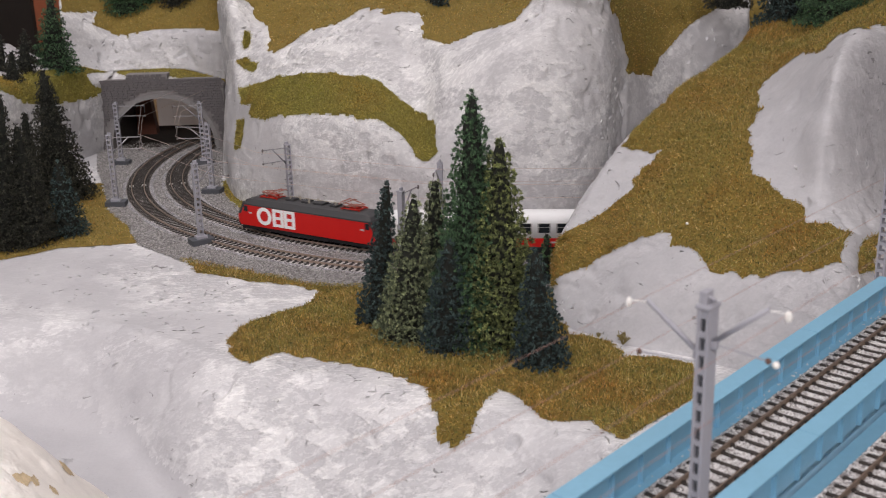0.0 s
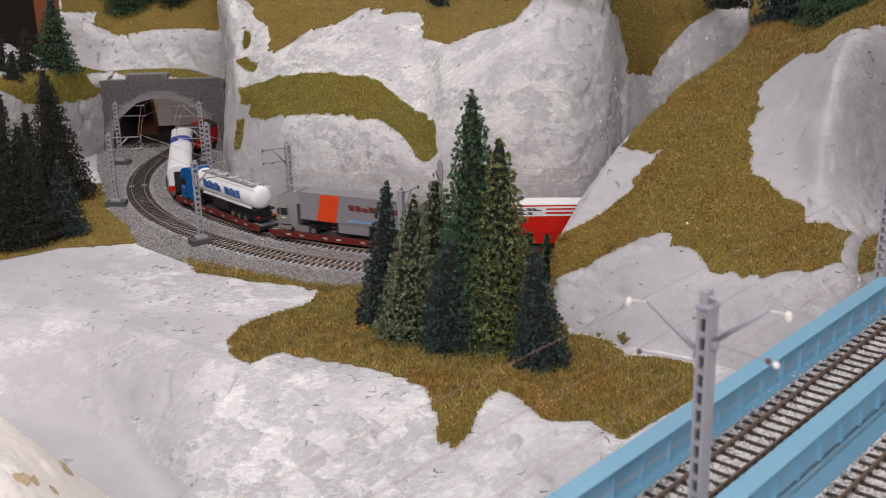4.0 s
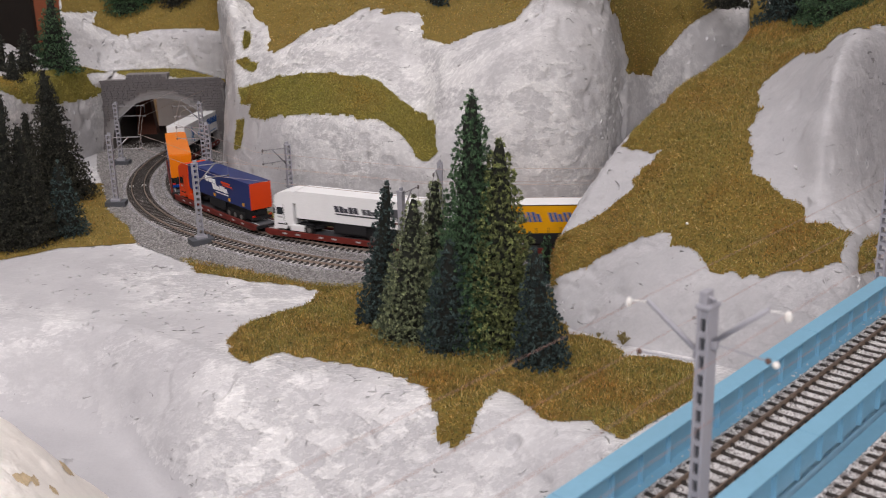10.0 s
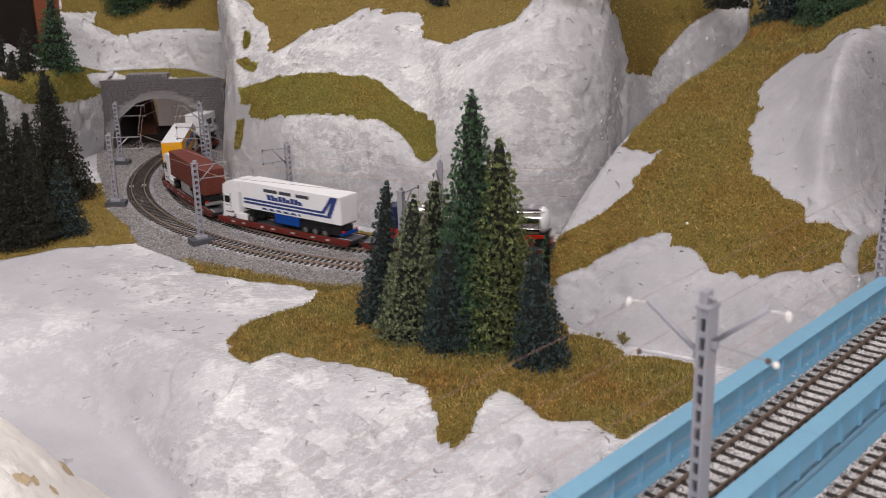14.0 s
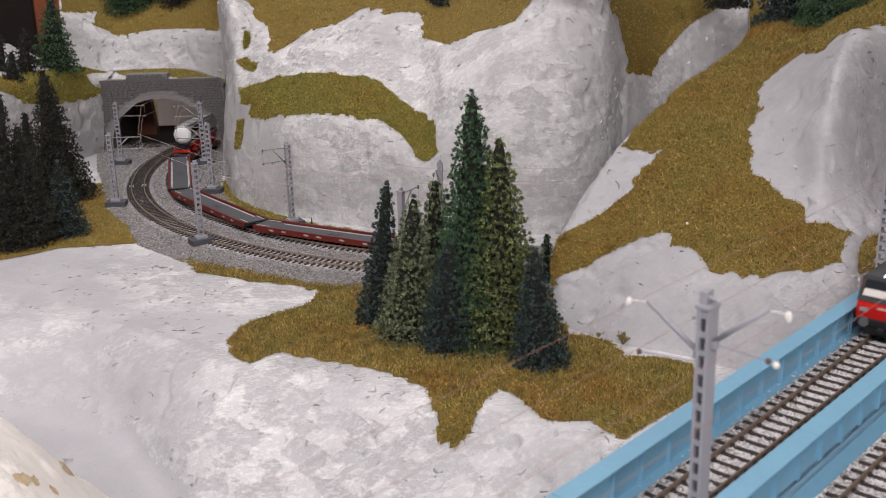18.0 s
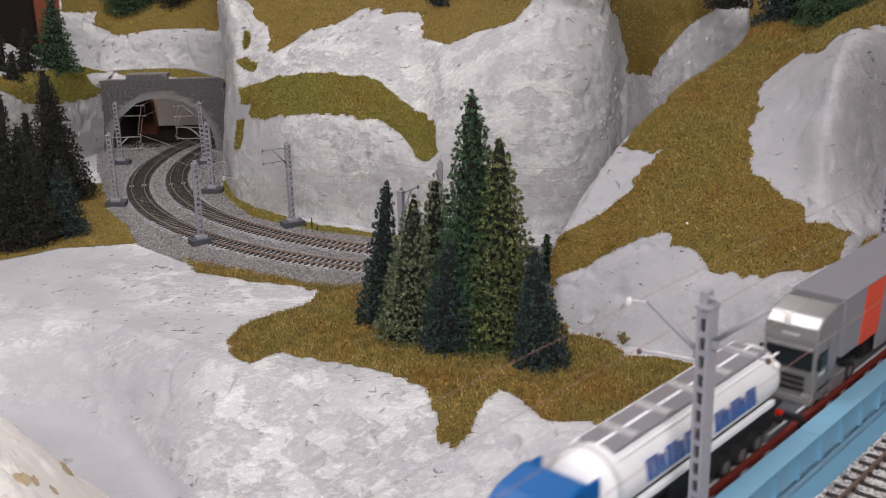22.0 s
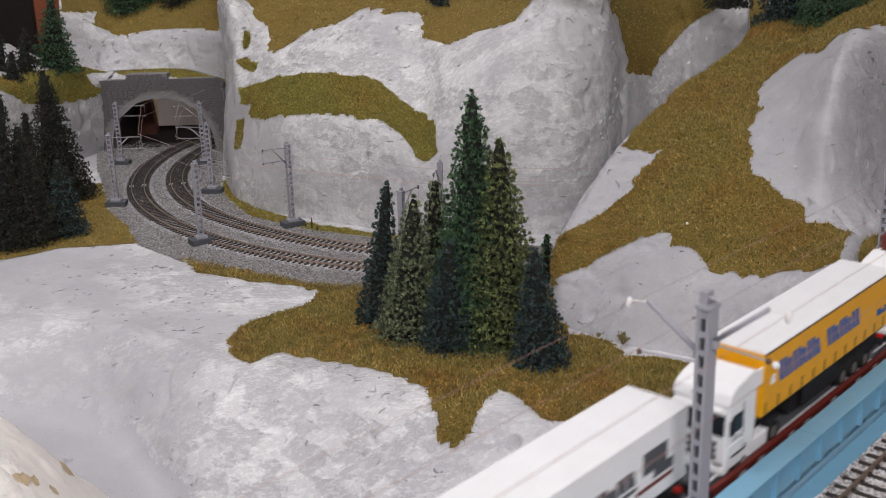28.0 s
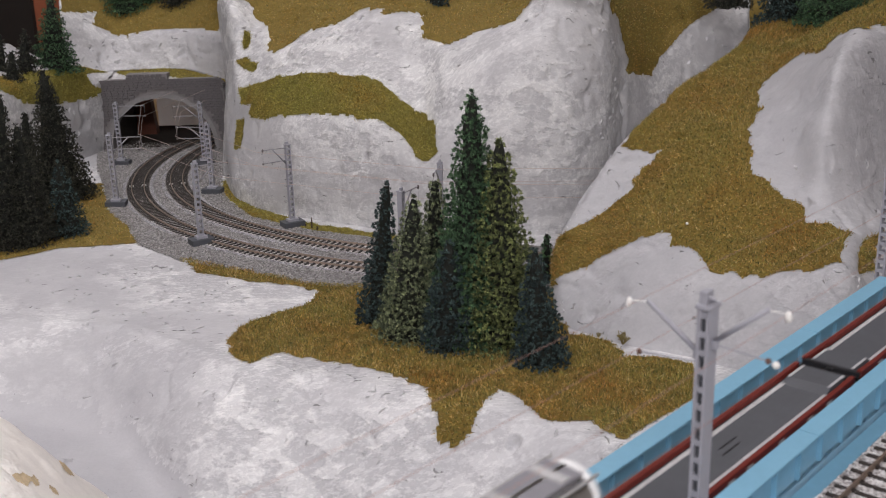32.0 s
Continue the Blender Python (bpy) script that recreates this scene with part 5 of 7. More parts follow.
FIRS = (
    (-0.063, 0.911, -0.105, 0.135, 0.022, FIR_SLATE, "dark slate green model fir in the meadow group", 0.107),
    (-0.034, 0.872, -0.105, 0.132, 0.033, FIR_SAGE, "greyish sage model fir in the meadow group", 0.076),
    (-0.008, 0.924, -0.105, 0.135, 0.028, FIR_SAGE, "greyish sage model fir in the meadow group", 0.016),
    (0.002, 0.844, -0.105, 0.100, 0.028, FIR_SLATE, "dark slate green model fir in the meadow group", 0.033),
    (0.025, 0.866, -0.105, 0.222, 0.042, FIR_GREEN, "tall deep green model fir in the meadow group", 0.010),
    (0.048, 0.856, -0.105, 0.184, 0.043, FIR_OLIVE, "olive green model fir in the meadow group", 0.006),
    (0.080, 0.806, -0.105, 0.102, 0.026, FIR_SLATE, "dark slate green model fir in the meadow group", -0.057),
    (0.105, 1.013, -0.105, 0.053, 0.009, FIR_GREEN, "small green model fir behind the fir group", 0.007),
    (-0.529, 1.420, -0.105, 0.184, 0.043, FIR_DARK, "dark model fir beside the tunnel approach", -0.024),
    (-0.498, 1.202, -0.105, 0.146, 0.035, FIR_DARK, "dark model fir beside the tunnel approach", 0.054),
    (-0.523, 1.185, -0.105, 0.183, 0.030, FIR_DARK, "dark model fir beside the tunnel approach", 0.144),
    (-0.459, 1.238, -0.105, 0.093, 0.025, FIR_SLATE, "slate green model fir beside the tunnel approach", -0.030),
    (-0.490, 1.229, -0.105, 0.085, 0.027, FIR_DARK, "dark model fir beside the tunnel approach", -0.020),
    (-0.580, 1.448, -0.105, 0.121, 0.024, FIR_DARK, "dark model fir beside the tunnel approach", 0.025),
    (-0.562, 1.212, -0.105, 0.157, 0.034, FIR_DARK, "dark model fir beside the tunnel approach", 0.137),
    (-0.613, 1.690, 0.044, 0.116, 0.035, FIR_GREEN, "dark green model fir on the ledge above the bank", 0.059),
    (-0.637, 1.620, 0.028, 0.085, 0.023, FIR_DARK, "dark green model fir on the ledge above the bank", 0.114),
    (-0.634, 1.560, 0.028, 0.058, 0.019, FIR_DARK, "dark green model fir on the ledge above the bank", 0.119),
    (-0.668, 1.600, 0.023, 0.085, 0.019, FIR_DARK, "dark green model fir on the ledge above the bank", 0.131),
    (-0.001, 1.440, 0.118, 0.077, 0.022, FIR_SLATE, "dark green model fir standing on the hilltop", 0.027),
    (-0.560, 1.940, 0.117, 0.131, 0.042, FIR_GREEN, "dark green model fir standing on the hilltop", 0.115),
    (-0.471, 1.940, 0.111, 0.125, 0.032, FIR_DARK, "dark green model fir standing on the hilltop", 0.101),
    (-0.521, 1.960, 0.121, 0.107, 0.032, FIR_GREEN, "dark green model fir standing on the hilltop", 0.108),
    (-0.040, 1.600, 0.137, 0.101, 0.031, FIR_DARK, "dark green model fir standing on the hilltop", 0.035),
    (0.055, 1.500, 0.136, 0.100, 0.033, FIR_GREEN, "dark green model fir standing on the hilltop", 0.016),
    (0.431, 1.300, 0.125, 0.110, 0.038, FIR_SLATE, "dark green model fir standing on the hilltop", -0.074),
    (0.457, 1.220, 0.134, 0.107, 0.039, FIR_GREEN, "dark green model fir standing on the hilltop", -0.087),
    (0.388, 1.420, 0.138, 0.091, 0.028, FIR_DARK, "dark green model fir standing on the hilltop", -0.056),
)
for k, (fx, fy, fz, fh, fr, fm, fl, fn) in enumerate(FIRS):
    fir(fx, fy, fz, fh, fr, fm, 40 + k, fl, fn)


# ---- small natural details ----
def twig_bush(x, y, z, h, material, label, count=26, seed=3):
    """A little bush of thin forked twigs."""
    rng = random.Random(seed)
    root = thing("dry_shrub", x, y, z, 0, label=label, category="shrub")
    for k in range(count):
        b = bmesh.new()
        a, lean = rng.uniform(0, 6.28), rng.uniform(0.1, 0.8)
        tip = Vector((math.cos(a) * lean * h, math.sin(a) * lean * h, h * rng.uniform(0.5, 1.0)))
        rod(b, (0, 0, -0.001), tip, 0.00045, 5, 0.0002)
        for q in range(3):
            p = tip * rng.uniform(0.45, 0.95)
            rod(b, p, p + Vector((rng.uniform(-1, 1), rng.uniform(-1, 1), rng.uniform(0.2, 1))) * h * 0.3, 0.0004, 4, 0.0002)
        part("twig", b, material, root)
    return root


TWIG = plain("olive_brown_twig", (0.20, 0.16, 0.06), 0.9, vary=0.3, scale=200)
STICK = plain("dark_brown_stick", (0.07, 0.045, 0.03), 0.9, vary=0.3, scale=200)
twig_bush(0.1545, 0.8450, -0.1048, 0.0095, TWIG, "small olive brown shrub at the edge of the meadow")
twig_bush(0.1360, 0.8620, -0.1050, 0.0045, TWIG, "tiny olive brown tuft beside the plaster", 14, 5)
for sx, sy, sh in ((-0.1604, 1.2358, 0.0135), (-0.1530, 1.2270, 0.0050), (-0.1690, 1.2420, 0.0035)):
    b = bmesh.new()
    rod(b, (0, 0, -0.002), (0.0003, 0, sh * 0.6), 0.0011, 6, 0.0009)
    rod(b, (0.0003, 0, sh * 0.6), (0.0, 0.0002, sh), 0.0009, 6, 0.0004)
    me = bpy.data.meshes.new("stump")
    b.to_mesh(me)
    b.free()
    me.materials.append(STICK)
    ob = tagged(new("stump", me), "thin dark brown stick standing at the cliff foot", "stick")
    ob.matrix_basis = pose(sx, sy, -0.104)


def crumb(x, y, z, r):
    b = bmesh.new()
    bmesh.ops.create_icosphere(b, subdivisions=2, radius=r)
    for v in b.verts:
        v.co *= 1 + 0.4 * noise.noise(v.co * (1.5 / r))
    me = bpy.data.meshes.new("plaster_crumb")
    b.to_mesh(me)
    b.free()
    me.materials.append(WHITE_PLASTIC)
    ob = tagged(new("plaster_crumb", me), "small white plaster crumb lying in the grass", "plaster")
    ob.matrix_basis = pose(x, y, z)


crumb(0.2186, 0.8963, -0.0120, 0.0014)


def rail_joiners(parent, line, x, y):
    """Pale joiners on both rails where two track pieces meet."""
    s = min((k * 0.004 for k in range(-240, 390)), key=lambda q: (line(q).x - x) ** 2 + (line(q).y - y) ** 2)
    d = line(s + 0.002) - line(s - 0.002)
    m = Matrix.Translation(line(s)) @ Matrix.Rotation(math.atan2(d.y, d.x), 4, "Z")
    for rail in (-0.0087, 0.0087):
        for side in (-1, 1):
            c = rail + side * 0.0022
            part("rail_joiner", solid((-0.0024, 0.0024, c - 0.0009, c + 0.0009, -0.0036, -0.0012, 0.0003)), STRIPE_PALE, parent, "pale rail joiner", m)


STRIPE_PALE = plain("pale_joiner_metal", (0.55, 0.54, 0.52), 0.4, 0.3, 0.15, 200)
rail_joiners(OUTER_TRACK, outer_line, -0.4375, 1.4745)
rail_joiners(INNER_TRACK, route, -0.3828, 1.4827)

# ---- the train ----
def paint(name, color, rough=0.32, metal=0.0, vary=0.05):
    m = plain(name, color, rough, metal, vary, 70)
    m.node_tree.nodes["Principled BSDF"].inputs["Specular IOR Level"].default_value = 0.22
    return m


RED = paint("signal_red_paint", (0.56, 0.016, 0.014))
LOCO_GREY = paint("dark_grey_roof_paint", (0.052, 0.052, 0.055), 0.5)
CHASSIS = paint("black_chassis_plastic", (0.022, 0.022, 0.024), 0.55)
WHITE = paint("white_paint", (0.88, 0.885, 0.89))
COACH_WHITE = paint("white_coach_paint", (0.80, 0.805, 0.815), 0.38)
BLUE_BAND = paint("royal_blue_paint", (0.035, 0.06, 0.40))
GLASS = paint("dark_tinted_glass", (0.02, 0.024, 0.028), 0.08)
REFLECTION_GLASS = paint("painted_reflection_glass", (0.72, 0.68, 0.64), 0.1)
WAGON_RED = paint("oxide_red_wagon_paint", (0.145, 0.024, 0.018), 0.5, vary=0.15)
DECK_GREY = paint("grey_wagon_deck", (0.095, 0.098, 0.108), 0.6, vary=0.12)
STRIPE = paint("worn_white_edge_line", (0.48, 0.475, 0.48), 0.6, vary=0.3)
SILVER = paint("silver_paint", (0.52, 0.51, 0.50), 0.3, 0.5)
CAB_SILVER = paint("dark_silver_cab_paint", (0.36, 0.35, 0.35), 0.25, 0.5)
CHROME = paint("chrome_plating", (0.72, 0.71, 0.70), 0.12, 1.0)
TRAILER_GREY = paint("grey_tarpaulin", (0.245, 0.24, 0.262), 0.55)
TRUCK_BLUE = paint("bright_blue_cab_paint", (0.004, 0.11, 0.36))
DEEP_BLUE = paint("deep_blue_paint", (0.006, 0.06, 0.31))
NAVY = paint("navy_blue_paint", (0.014, 0.022, 0.085))
NAVY_BOX = paint("navy_tarpaulin", (0.020, 0.036, 0.15))
CHASSIS_RED = paint("dark_red_chassis_paint", (0.48, 0.022, 0.012))
ORANGE = paint("orange_paint", (0.84, 0.22, 0.006))
ORANGE_RED = paint("orange_red_paint", (0.72, 0.065, 0.012))
TRUCK_RED = paint("bright_red_paint", (0.66, 0.022, 0.012))
YELLOW = paint("yellow_tarpaulin", (0.84, 0.40, 0.008))
BROWN = paint("brown_container_paint", (0.16, 0.045, 0.032), 0.5)
LETTER_BLUE = paint("blue_print", (0.03, 0.11, 0.36))
LETTER_DARK = paint("dark_print", (0.06, 0.06, 0.075))
NAVY_PRINT = paint("navy_print", (0.03, 0.055, 0.20))
LETTER_PALE = paint("pale_blue_print", (0.20, 0.34, 0.58))
TYRE = paint("black_tyre", (0.02, 0.02, 0.02), 0.8)
HUB = paint("grey_wheel_hub", (0.20, 0.195, 0.19), 0.4, 0.3)
PANTO_RED = paint("red_pantograph", (0.42, 0.028, 0.018), 0.5)
PANTO_PINK = paint("faded_pink_pantograph_arm", (0.34, 0.16, 0.13), 0.5)
BEIGE = paint("beige_roof_fitting", (0.36, 0.33, 0.28), 0.5)
BUFFER_GREY = paint("grey_buffer_metal", (0.13, 0.125, 0.125), 0.5)
LED, led_tree, led_shader = shader("white_lamp_glow", 0.3)
led_shader.inputs["Emission Color"].default_value, led_shader.inputs["Emission Strength"].default_value = (0.62, 0.78, 1.0, 1), 1.4
BROWN_EDGE = paint("dark_brown_edging", (0.12, 0.06, 0.03), 0.5)


def loft_hull(sections, cap=True):
    """A closed skin through rings (x, [(y, z), ...]) of equal count."""
    bm = bmesh.new()
    rings = [[bm.verts.new((x, y, z)) for y, z in ring] for x, ring in sections]
    n = len(rings[0])
    for a, b in zip(rings, rings[1:]):
        for k in range(n):
            bm.faces.new((a[k], a[(k + 1) % n], b[(k + 1) % n], b[k])).smooth = n > 10
    if cap:
        bm.faces.new(rings[0][::-1])
        bm.faces.new(rings[-1])
    bmesh.ops.recalc_face_normals(bm, faces=bm.faces)
    return bm


def wheel_pair(parent, x, z, r, half, width=0.0028, rim=True):
    for s in (-1, 1):
        b = bmesh.new()
        y = s * half
        rod(b, (x, y - s * width, z), (x, y, z), r, 16)
        w = part("wheel", b, TYRE, parent)
        if rim:
            b = bmesh.new()
            rod(b, (x, y - s * 0.0004, z), (x, y + s * 0.0002, z), r * 0.55, 12)
            part("rim", b, HUB, w, "grey wheel hub")


def bogie(parent, x, wheelbase, r=0.0052):
    b = part("bogie_frame", solid((x - wheelbase * 0.78, x + wheelbase * 0.78, -0.0125, -0.0105, 0.004, 0.0082, 0.0005), (x - wheelbase * 0.78, x + wheelbase * 0.78, 0.0105, 0.0125, 0.004, 0.0082, 0.0005), (x - 0.004, x + 0.004, -0.012, 0.012, 0.0045, 0.008)), CHASSIS, parent)
    for s in (-1, 1):
        wheel_pair(b, x + s * wheelbase / 2, r, r, 0.0098, 0.0024, False)


def coupler(parent, x, s):
    b = solid((min(x, x + s * 0.006), max(x, x + s * 0.006), -0.0022, 0.0022, 0.0062, 0.0088, 0.0005))
    part("coupler", b, CHASSIS, parent)


def buffers(parent, x, s, z=0.0118):
    for y in (-0.0100, 0.0100):
        b = bmesh.new()
        rod(b, (x, y, z), (x + s * 0.0042, y, z), 0.0011, 8)
        rod(b, (x + s * 0.0040, y, z), (x + s * 0.0050, y, z), 0.0029, 12)
        part("buffer", b, BUFFER_GREY, parent)


def build_loco():
    root = thing("electric_locomotive", label="red electric model locomotive with dark grey roof and pantographs", category="locomotive")
    half = 0.1015
    side = [(half - 0.0035, 0.0092), (half, 0.0125), (half + 0.0006, 0.0205), (half - 0.0015, 0.0245), (half - 0.0076, 0.0358)]
    prof = side + [(-x, z) for x, z in reversed(side)]
    w = 0.0172
    body = part("body_shell", extruded(prof, -w, w, 0.0008), RED, root)
    rings = []
    for x, z in ((half - 0.0068, 0.0362), (half - 0.0105, 0.0400), (half - 0.020, 0.0432), (-half + 0.020, 0.0432), (-half + 0.0105, 0.0400), (-half + 0.0068, 0.0362)):
        top_z = z
        rings.append((x, [(-w - 0.0003, 0.0345), (-w - 0.0003, 0.0362), (-w * 0.72, min(top_z, 0.0416)), (-w * 0.45, top_z + 0.0001), (w * 0.45, top_z + 0.0001), (w * 0.72, min(top_z, 0.0416)), (w + 0.0003, 0.0362), (w + 0.0003, 0.0345)]))
    part("roof", loft_hull(rings), LOCO_GREY, root, "dark grey roof")
    part("underframe", solid((-half + 0.004, half - 0.004, -0.0150, 0.0150, 0.0045, 0.0095, 0.0006), (-0.030, 0.030, -0.0155, 0.0155, 0.0035, 0.0095, 0.001)), CHASSIS, root, "black underframe with equipment boxes")
    for x in (-0.055, 0.055):
        bogie(root, x, 0.0300, 0.0068)
    for s in (-1, 1):
        x = s * half
        # windscreen band and nose
        b = bmesh.new()
        q = [(x - s * 0.0004, -0.0169, 0.0228), (x - s * 0.0004, 0.0169, 0.0228), (x - s * 0.0078, 0.0158, 0.0372), (x - s * 0.0078, -0.0158, 0.0372)]
        vs = [b.verts.new(Vector(p) + Vector((s * 0.0006, 0, 0.0004))) for p in q]
        vb = [b.verts.new(Vector(p) - Vector((s * 0.0006, 0, 0))) for p in q]
        for k in range(4):
            b.faces.new((vs[k], vs[(k + 1) % 4], vb[(k + 1) % 4], vb[k]))
        b.faces.new(vs)
        b.faces.new(vb[::-1])
        bmesh.ops.recalc_face_normals(b, faces=b.faces)
        mask = part("front_mask", b, LOCO_GREY, root, "dark grey cab front")
        # the leading end's lower panes are pale: a reflection put into the colour
        for za, zb, glass, text in ((0.0262, 0.0302, REFLECTION_GLASS, "lower windscreen with a bright reflection in its colour"), (0.0303, 0.0352, GLASS, "dark upper windscreen")):
            for y0, y1 in ((-0.0146, -0.0002), (0.0002, 0.0146)):
                b = bmesh.new()
                xa, xb = [x - s * (0.0004 + 0.0074 * (zz - 0.0228) / 0.0144) + s * 0.0009 for zz in (za, zb)]
                b.faces.new([b.verts.new(p) for p in ((xa, y0, za), (xa, y1, za), (xb, y1 * 0.97, zb), (xb, y0 * 0.97, zb))])
                r = bmesh.ops.extrude_face_region(b, geom=list(b.faces))
                bmesh.ops.translate(b, vec=(s * 0.0005, 0, 0.0003), verts=[v for v in r["geom"] if isinstance(v, bmesh.types.BMVert)])
                bmesh.ops.recalc_face_normals(b, faces=b.faces)
                part("windscreen_pane", b, glass if s > 0 else GLASS, mask, text if s > 0 else "dark windscreen")
        b = bmesh.new()
        rod(b, (x - s * 0.0098, -0.0045, 0.0388), (x - s * 0.0072, -0.0045, 0.0382), 0.0007, 10)
        part("top_lamp", b, LED if s > 0 else SILVER, root, "small bright headlamp above the windscreen")
        part("nose_bar", solid((min(x, x + s * 0.0009), max(x, x + s * 0.0009), -0.0045, 0.0045, 0.0196, 0.0207)), STRIPE, root, "pale lettering bar")
        for y in (-1, 1):
            part("cab_corner", extruded([(x - s * 0.0006, 0.0228), (x - s * 0.0040, 0.0228), (x - s * 0.0115, 0.0360), (x - s * 0.0078, 0.0360)], min(y * 0.0168, y * 0.0175), max(y * 0.0168, y * 0.0175)), LOCO_GREY, root, "dark grey cab corner")
        for y in (-0.0125, 0.0125):
            part("headlight", solid((min(x, x + s * 0.0012), max(x, x + s * 0.0012), y - 0.0024, y + 0.0024, 0.0165, 0.0192, 0.0004)), SILVER, root, "silver headlight cluster")
            part("lamp_lens", solid((min(x + s * 0.0011, x + s * 0.0015), max(x + s * 0.0011, x + s * 0.0015), y - 0.0007, y + 0.0007, 0.0173, 0.0184)), LED if s > 0 and y > 0 else SILVER, root, "small bright lamp lens")
        part("buffer_beam", solid((min(x - s * 0.003, x + s * 0.0016), max(x - s * 0.003, x + s * 0.0016), -0.0155, 0.0155, 0.0085, 0.0128, 0.0006)), CHASSIS, root)
        part("snow_plough", solid((min(x - s * 0.004, x), max(x - s * 0.004, x), -0.0120, 0.0120, 0.0022, 0.0080, 0.0008)), CHASSIS, root)
        buffers(root, x + s * 0.001, s)
        coupler(root, x, s)
        # pantograph
        px = s * 0.060
        pan = part("pantograph_base", solid((px - 0.013, px + 0.013, -0.0085, -0.0068, 0.0440, 0.0452), (px - 0.013, px + 0.013, 0.0068, 0.0085, 0.0440, 0.0452), (px - 0.012, px - 0.0105, -0.0085, 0.0085, 0.0440, 0.0452), (px + 0.0105, px + 0.012, -0.0085, 0.0085, 0.0440, 0.0452)), PANTO_RED, root, "red folded pantograph frame")
        b = bmesh.new()
        for y in (-0.0050, 0.0050):
            rod(b, (px - s * 0.012, y, 0.0458), (px + s * 0.013, y * 0.7, 0.0488), 0.00075, 6)
            rod(b, (px + s * 0.013, y * 0.7, 0.0488), (px - s * 0.009, y * 1.7, 0.0512), 0.0006, 6)
        rod(b, (px + s * 0.013, -0.0040, 0.0488), (px + s * 0.013, 0.0040, 0.0488), 0.0007, 6)
        rod(b, (px - s * 0.010, -0.0075, 0.0470), (px + s * 0.006, 0.0075, 0.0470), 0.0006, 6)
        rod(b, (px - s * 0.010, 0.0075, 0.0470), (px + s * 0.006, -0.0075, 0.0470), 0.0006, 6)
        part("pantograph_arm", b, PANTO_PINK, pan, "faded pink folded arm")
        part("drive_box", solid((px - 0.007, px + 0.004, -0.0040, 0.0040, 0.0436, 0.0466, 0.0006)), PANTO_RED, pan)
        for dx in (-0.0032, 0.0032):
            b = bmesh.new()
            cx = px - s * 0.009 + dx
            rod(b, (cx, -0.0090, 0.0518), (cx, 0.0090, 0.0518), 0.0007, 6)
            for y in (-1, 1):
                rod(b, (cx, y * 0.0090, 0.0518), (cx, y * 0.0125, 0.0500), 0.0006, 6)
            part("contact_strip", b, PANTO_PINK, pan, "faded pink contact strip")
        for dx, y in ((-0.012, -0.0077), (-0.012, 0.0077), (0.012, -0.0077), (0.012, 0.0077)):
            b = bmesh.new()
            rod(b, (px + dx, y, 0.0415), (px + dx, y, 0.0442), 0.0010, 8)
            part("roof_insulator", b, PANTO_RED, pan)
        for y in (-1, 1):
            part("cab_window", solid((px + s * 0.026, px + s * 0.032, min(y * w, y * (w + 0.0004)), max(y * w, y * (w + 0.0004)), 0.0265, 0.0335, 0.0002)), GLASS, root, "dark cab side window")
            part("marker_plate", solid((px + s * 0.020, px + s * 0.0245, min(y * w, y * (w + 0.0003)), max(y * w, y * (w + 0.0003)), 0.0245, 0.0265)), STRIPE, root, "small pale marking")
    for x, a in ((0.030, 0.012), (0.008, 0.009), (-0.012, 0.014), (-0.034, 0.010)):
        part("roof_box", solid((x - a / 2, x + a / 2, -0.0065, 0.0065, 0.0432, 0.0458, 0.0005)), LOCO_GREY, root)
    for x, y in ((0.030, 0.0035), (0.022, -0.004), (0.002, 0.004), (-0.006, -0.003), (-0.036, 0.003), (0.0795, -0.006)):
        b = bmesh.new()
        rod(b, (x, y, 0.0430), (x, y, 0.0482), 0.0013, 8, 0.0009)
        part("roof_insulator", b, BEIGE, root, "beige roof insulator")
    b = bmesh.new()
    rod(b, (-0.045, 0.0030, 0.0484), (0.030, 0.0035, 0.0484), 0.00045, 6)
    rod(b, (0.030, 0.0035, 0.0484), (0.048, 0.0, 0.0466), 0.00045, 6)
    part("roof_conductor", b, BEIGE, root, "beige roof conductor bar")
    part("roof_hatch", solid((-0.026, -0.014, -0.010, -0.003, 0.0458, 0.0462)), STRIPE, root, "pale roof hatch")
    for y in (-1, 1):
        y0, y1 = min(y * w, y * (w + 0.0004)), max(y * w, y * (w + 0.0004))
        a = 1 if y > 0 else -1
        b = bmesh.new()
        for rx, rz, fx, fz, cx in ((0.0114, 0.0108, 0.0062, 0.0064, 0.0608),):
            outer = [b.verts.new((cx + rx * math.cos(k * 0.2244), y * (w + 0.0003), 0.0235 + rz * math.sin(k * 0.2244))) for k in range(28)]
            inner = [b.verts.new((cx + fx * math.cos(k * 0.2244), y * (w + 0.0003), 0.0235 + fz * math.sin(k * 0.2244))) for k in range(28)]
            for k in range(28):
                b.faces.new((outer[k], outer[(k + 1) % 28], inner[(k + 1) % 28], inner[k]))
        part("side_emblem", b, WHITE, root, "white ring emblem")
        for k in range(2):
            cx = 0.0397 - k * 0.0172
            part("side_emblem", solid((cx + 0.0036, cx + 0.0082, y0, y1, 0.0128, 0.0342), (cx - 0.0082, cx - 0.0040, y0, y1, 0.0128, 0.0342), (cx - 0.0041, cx + 0.0037, y0, y1, 0.0128, 0.0163), (cx - 0.0041, cx + 0.0037, y0, y1, 0.0218, 0.0252), (cx - 0.0041, cx + 0.0037, y0, y1, 0.0307, 0.0342)), WHITE, root, "white block emblem")
    return root


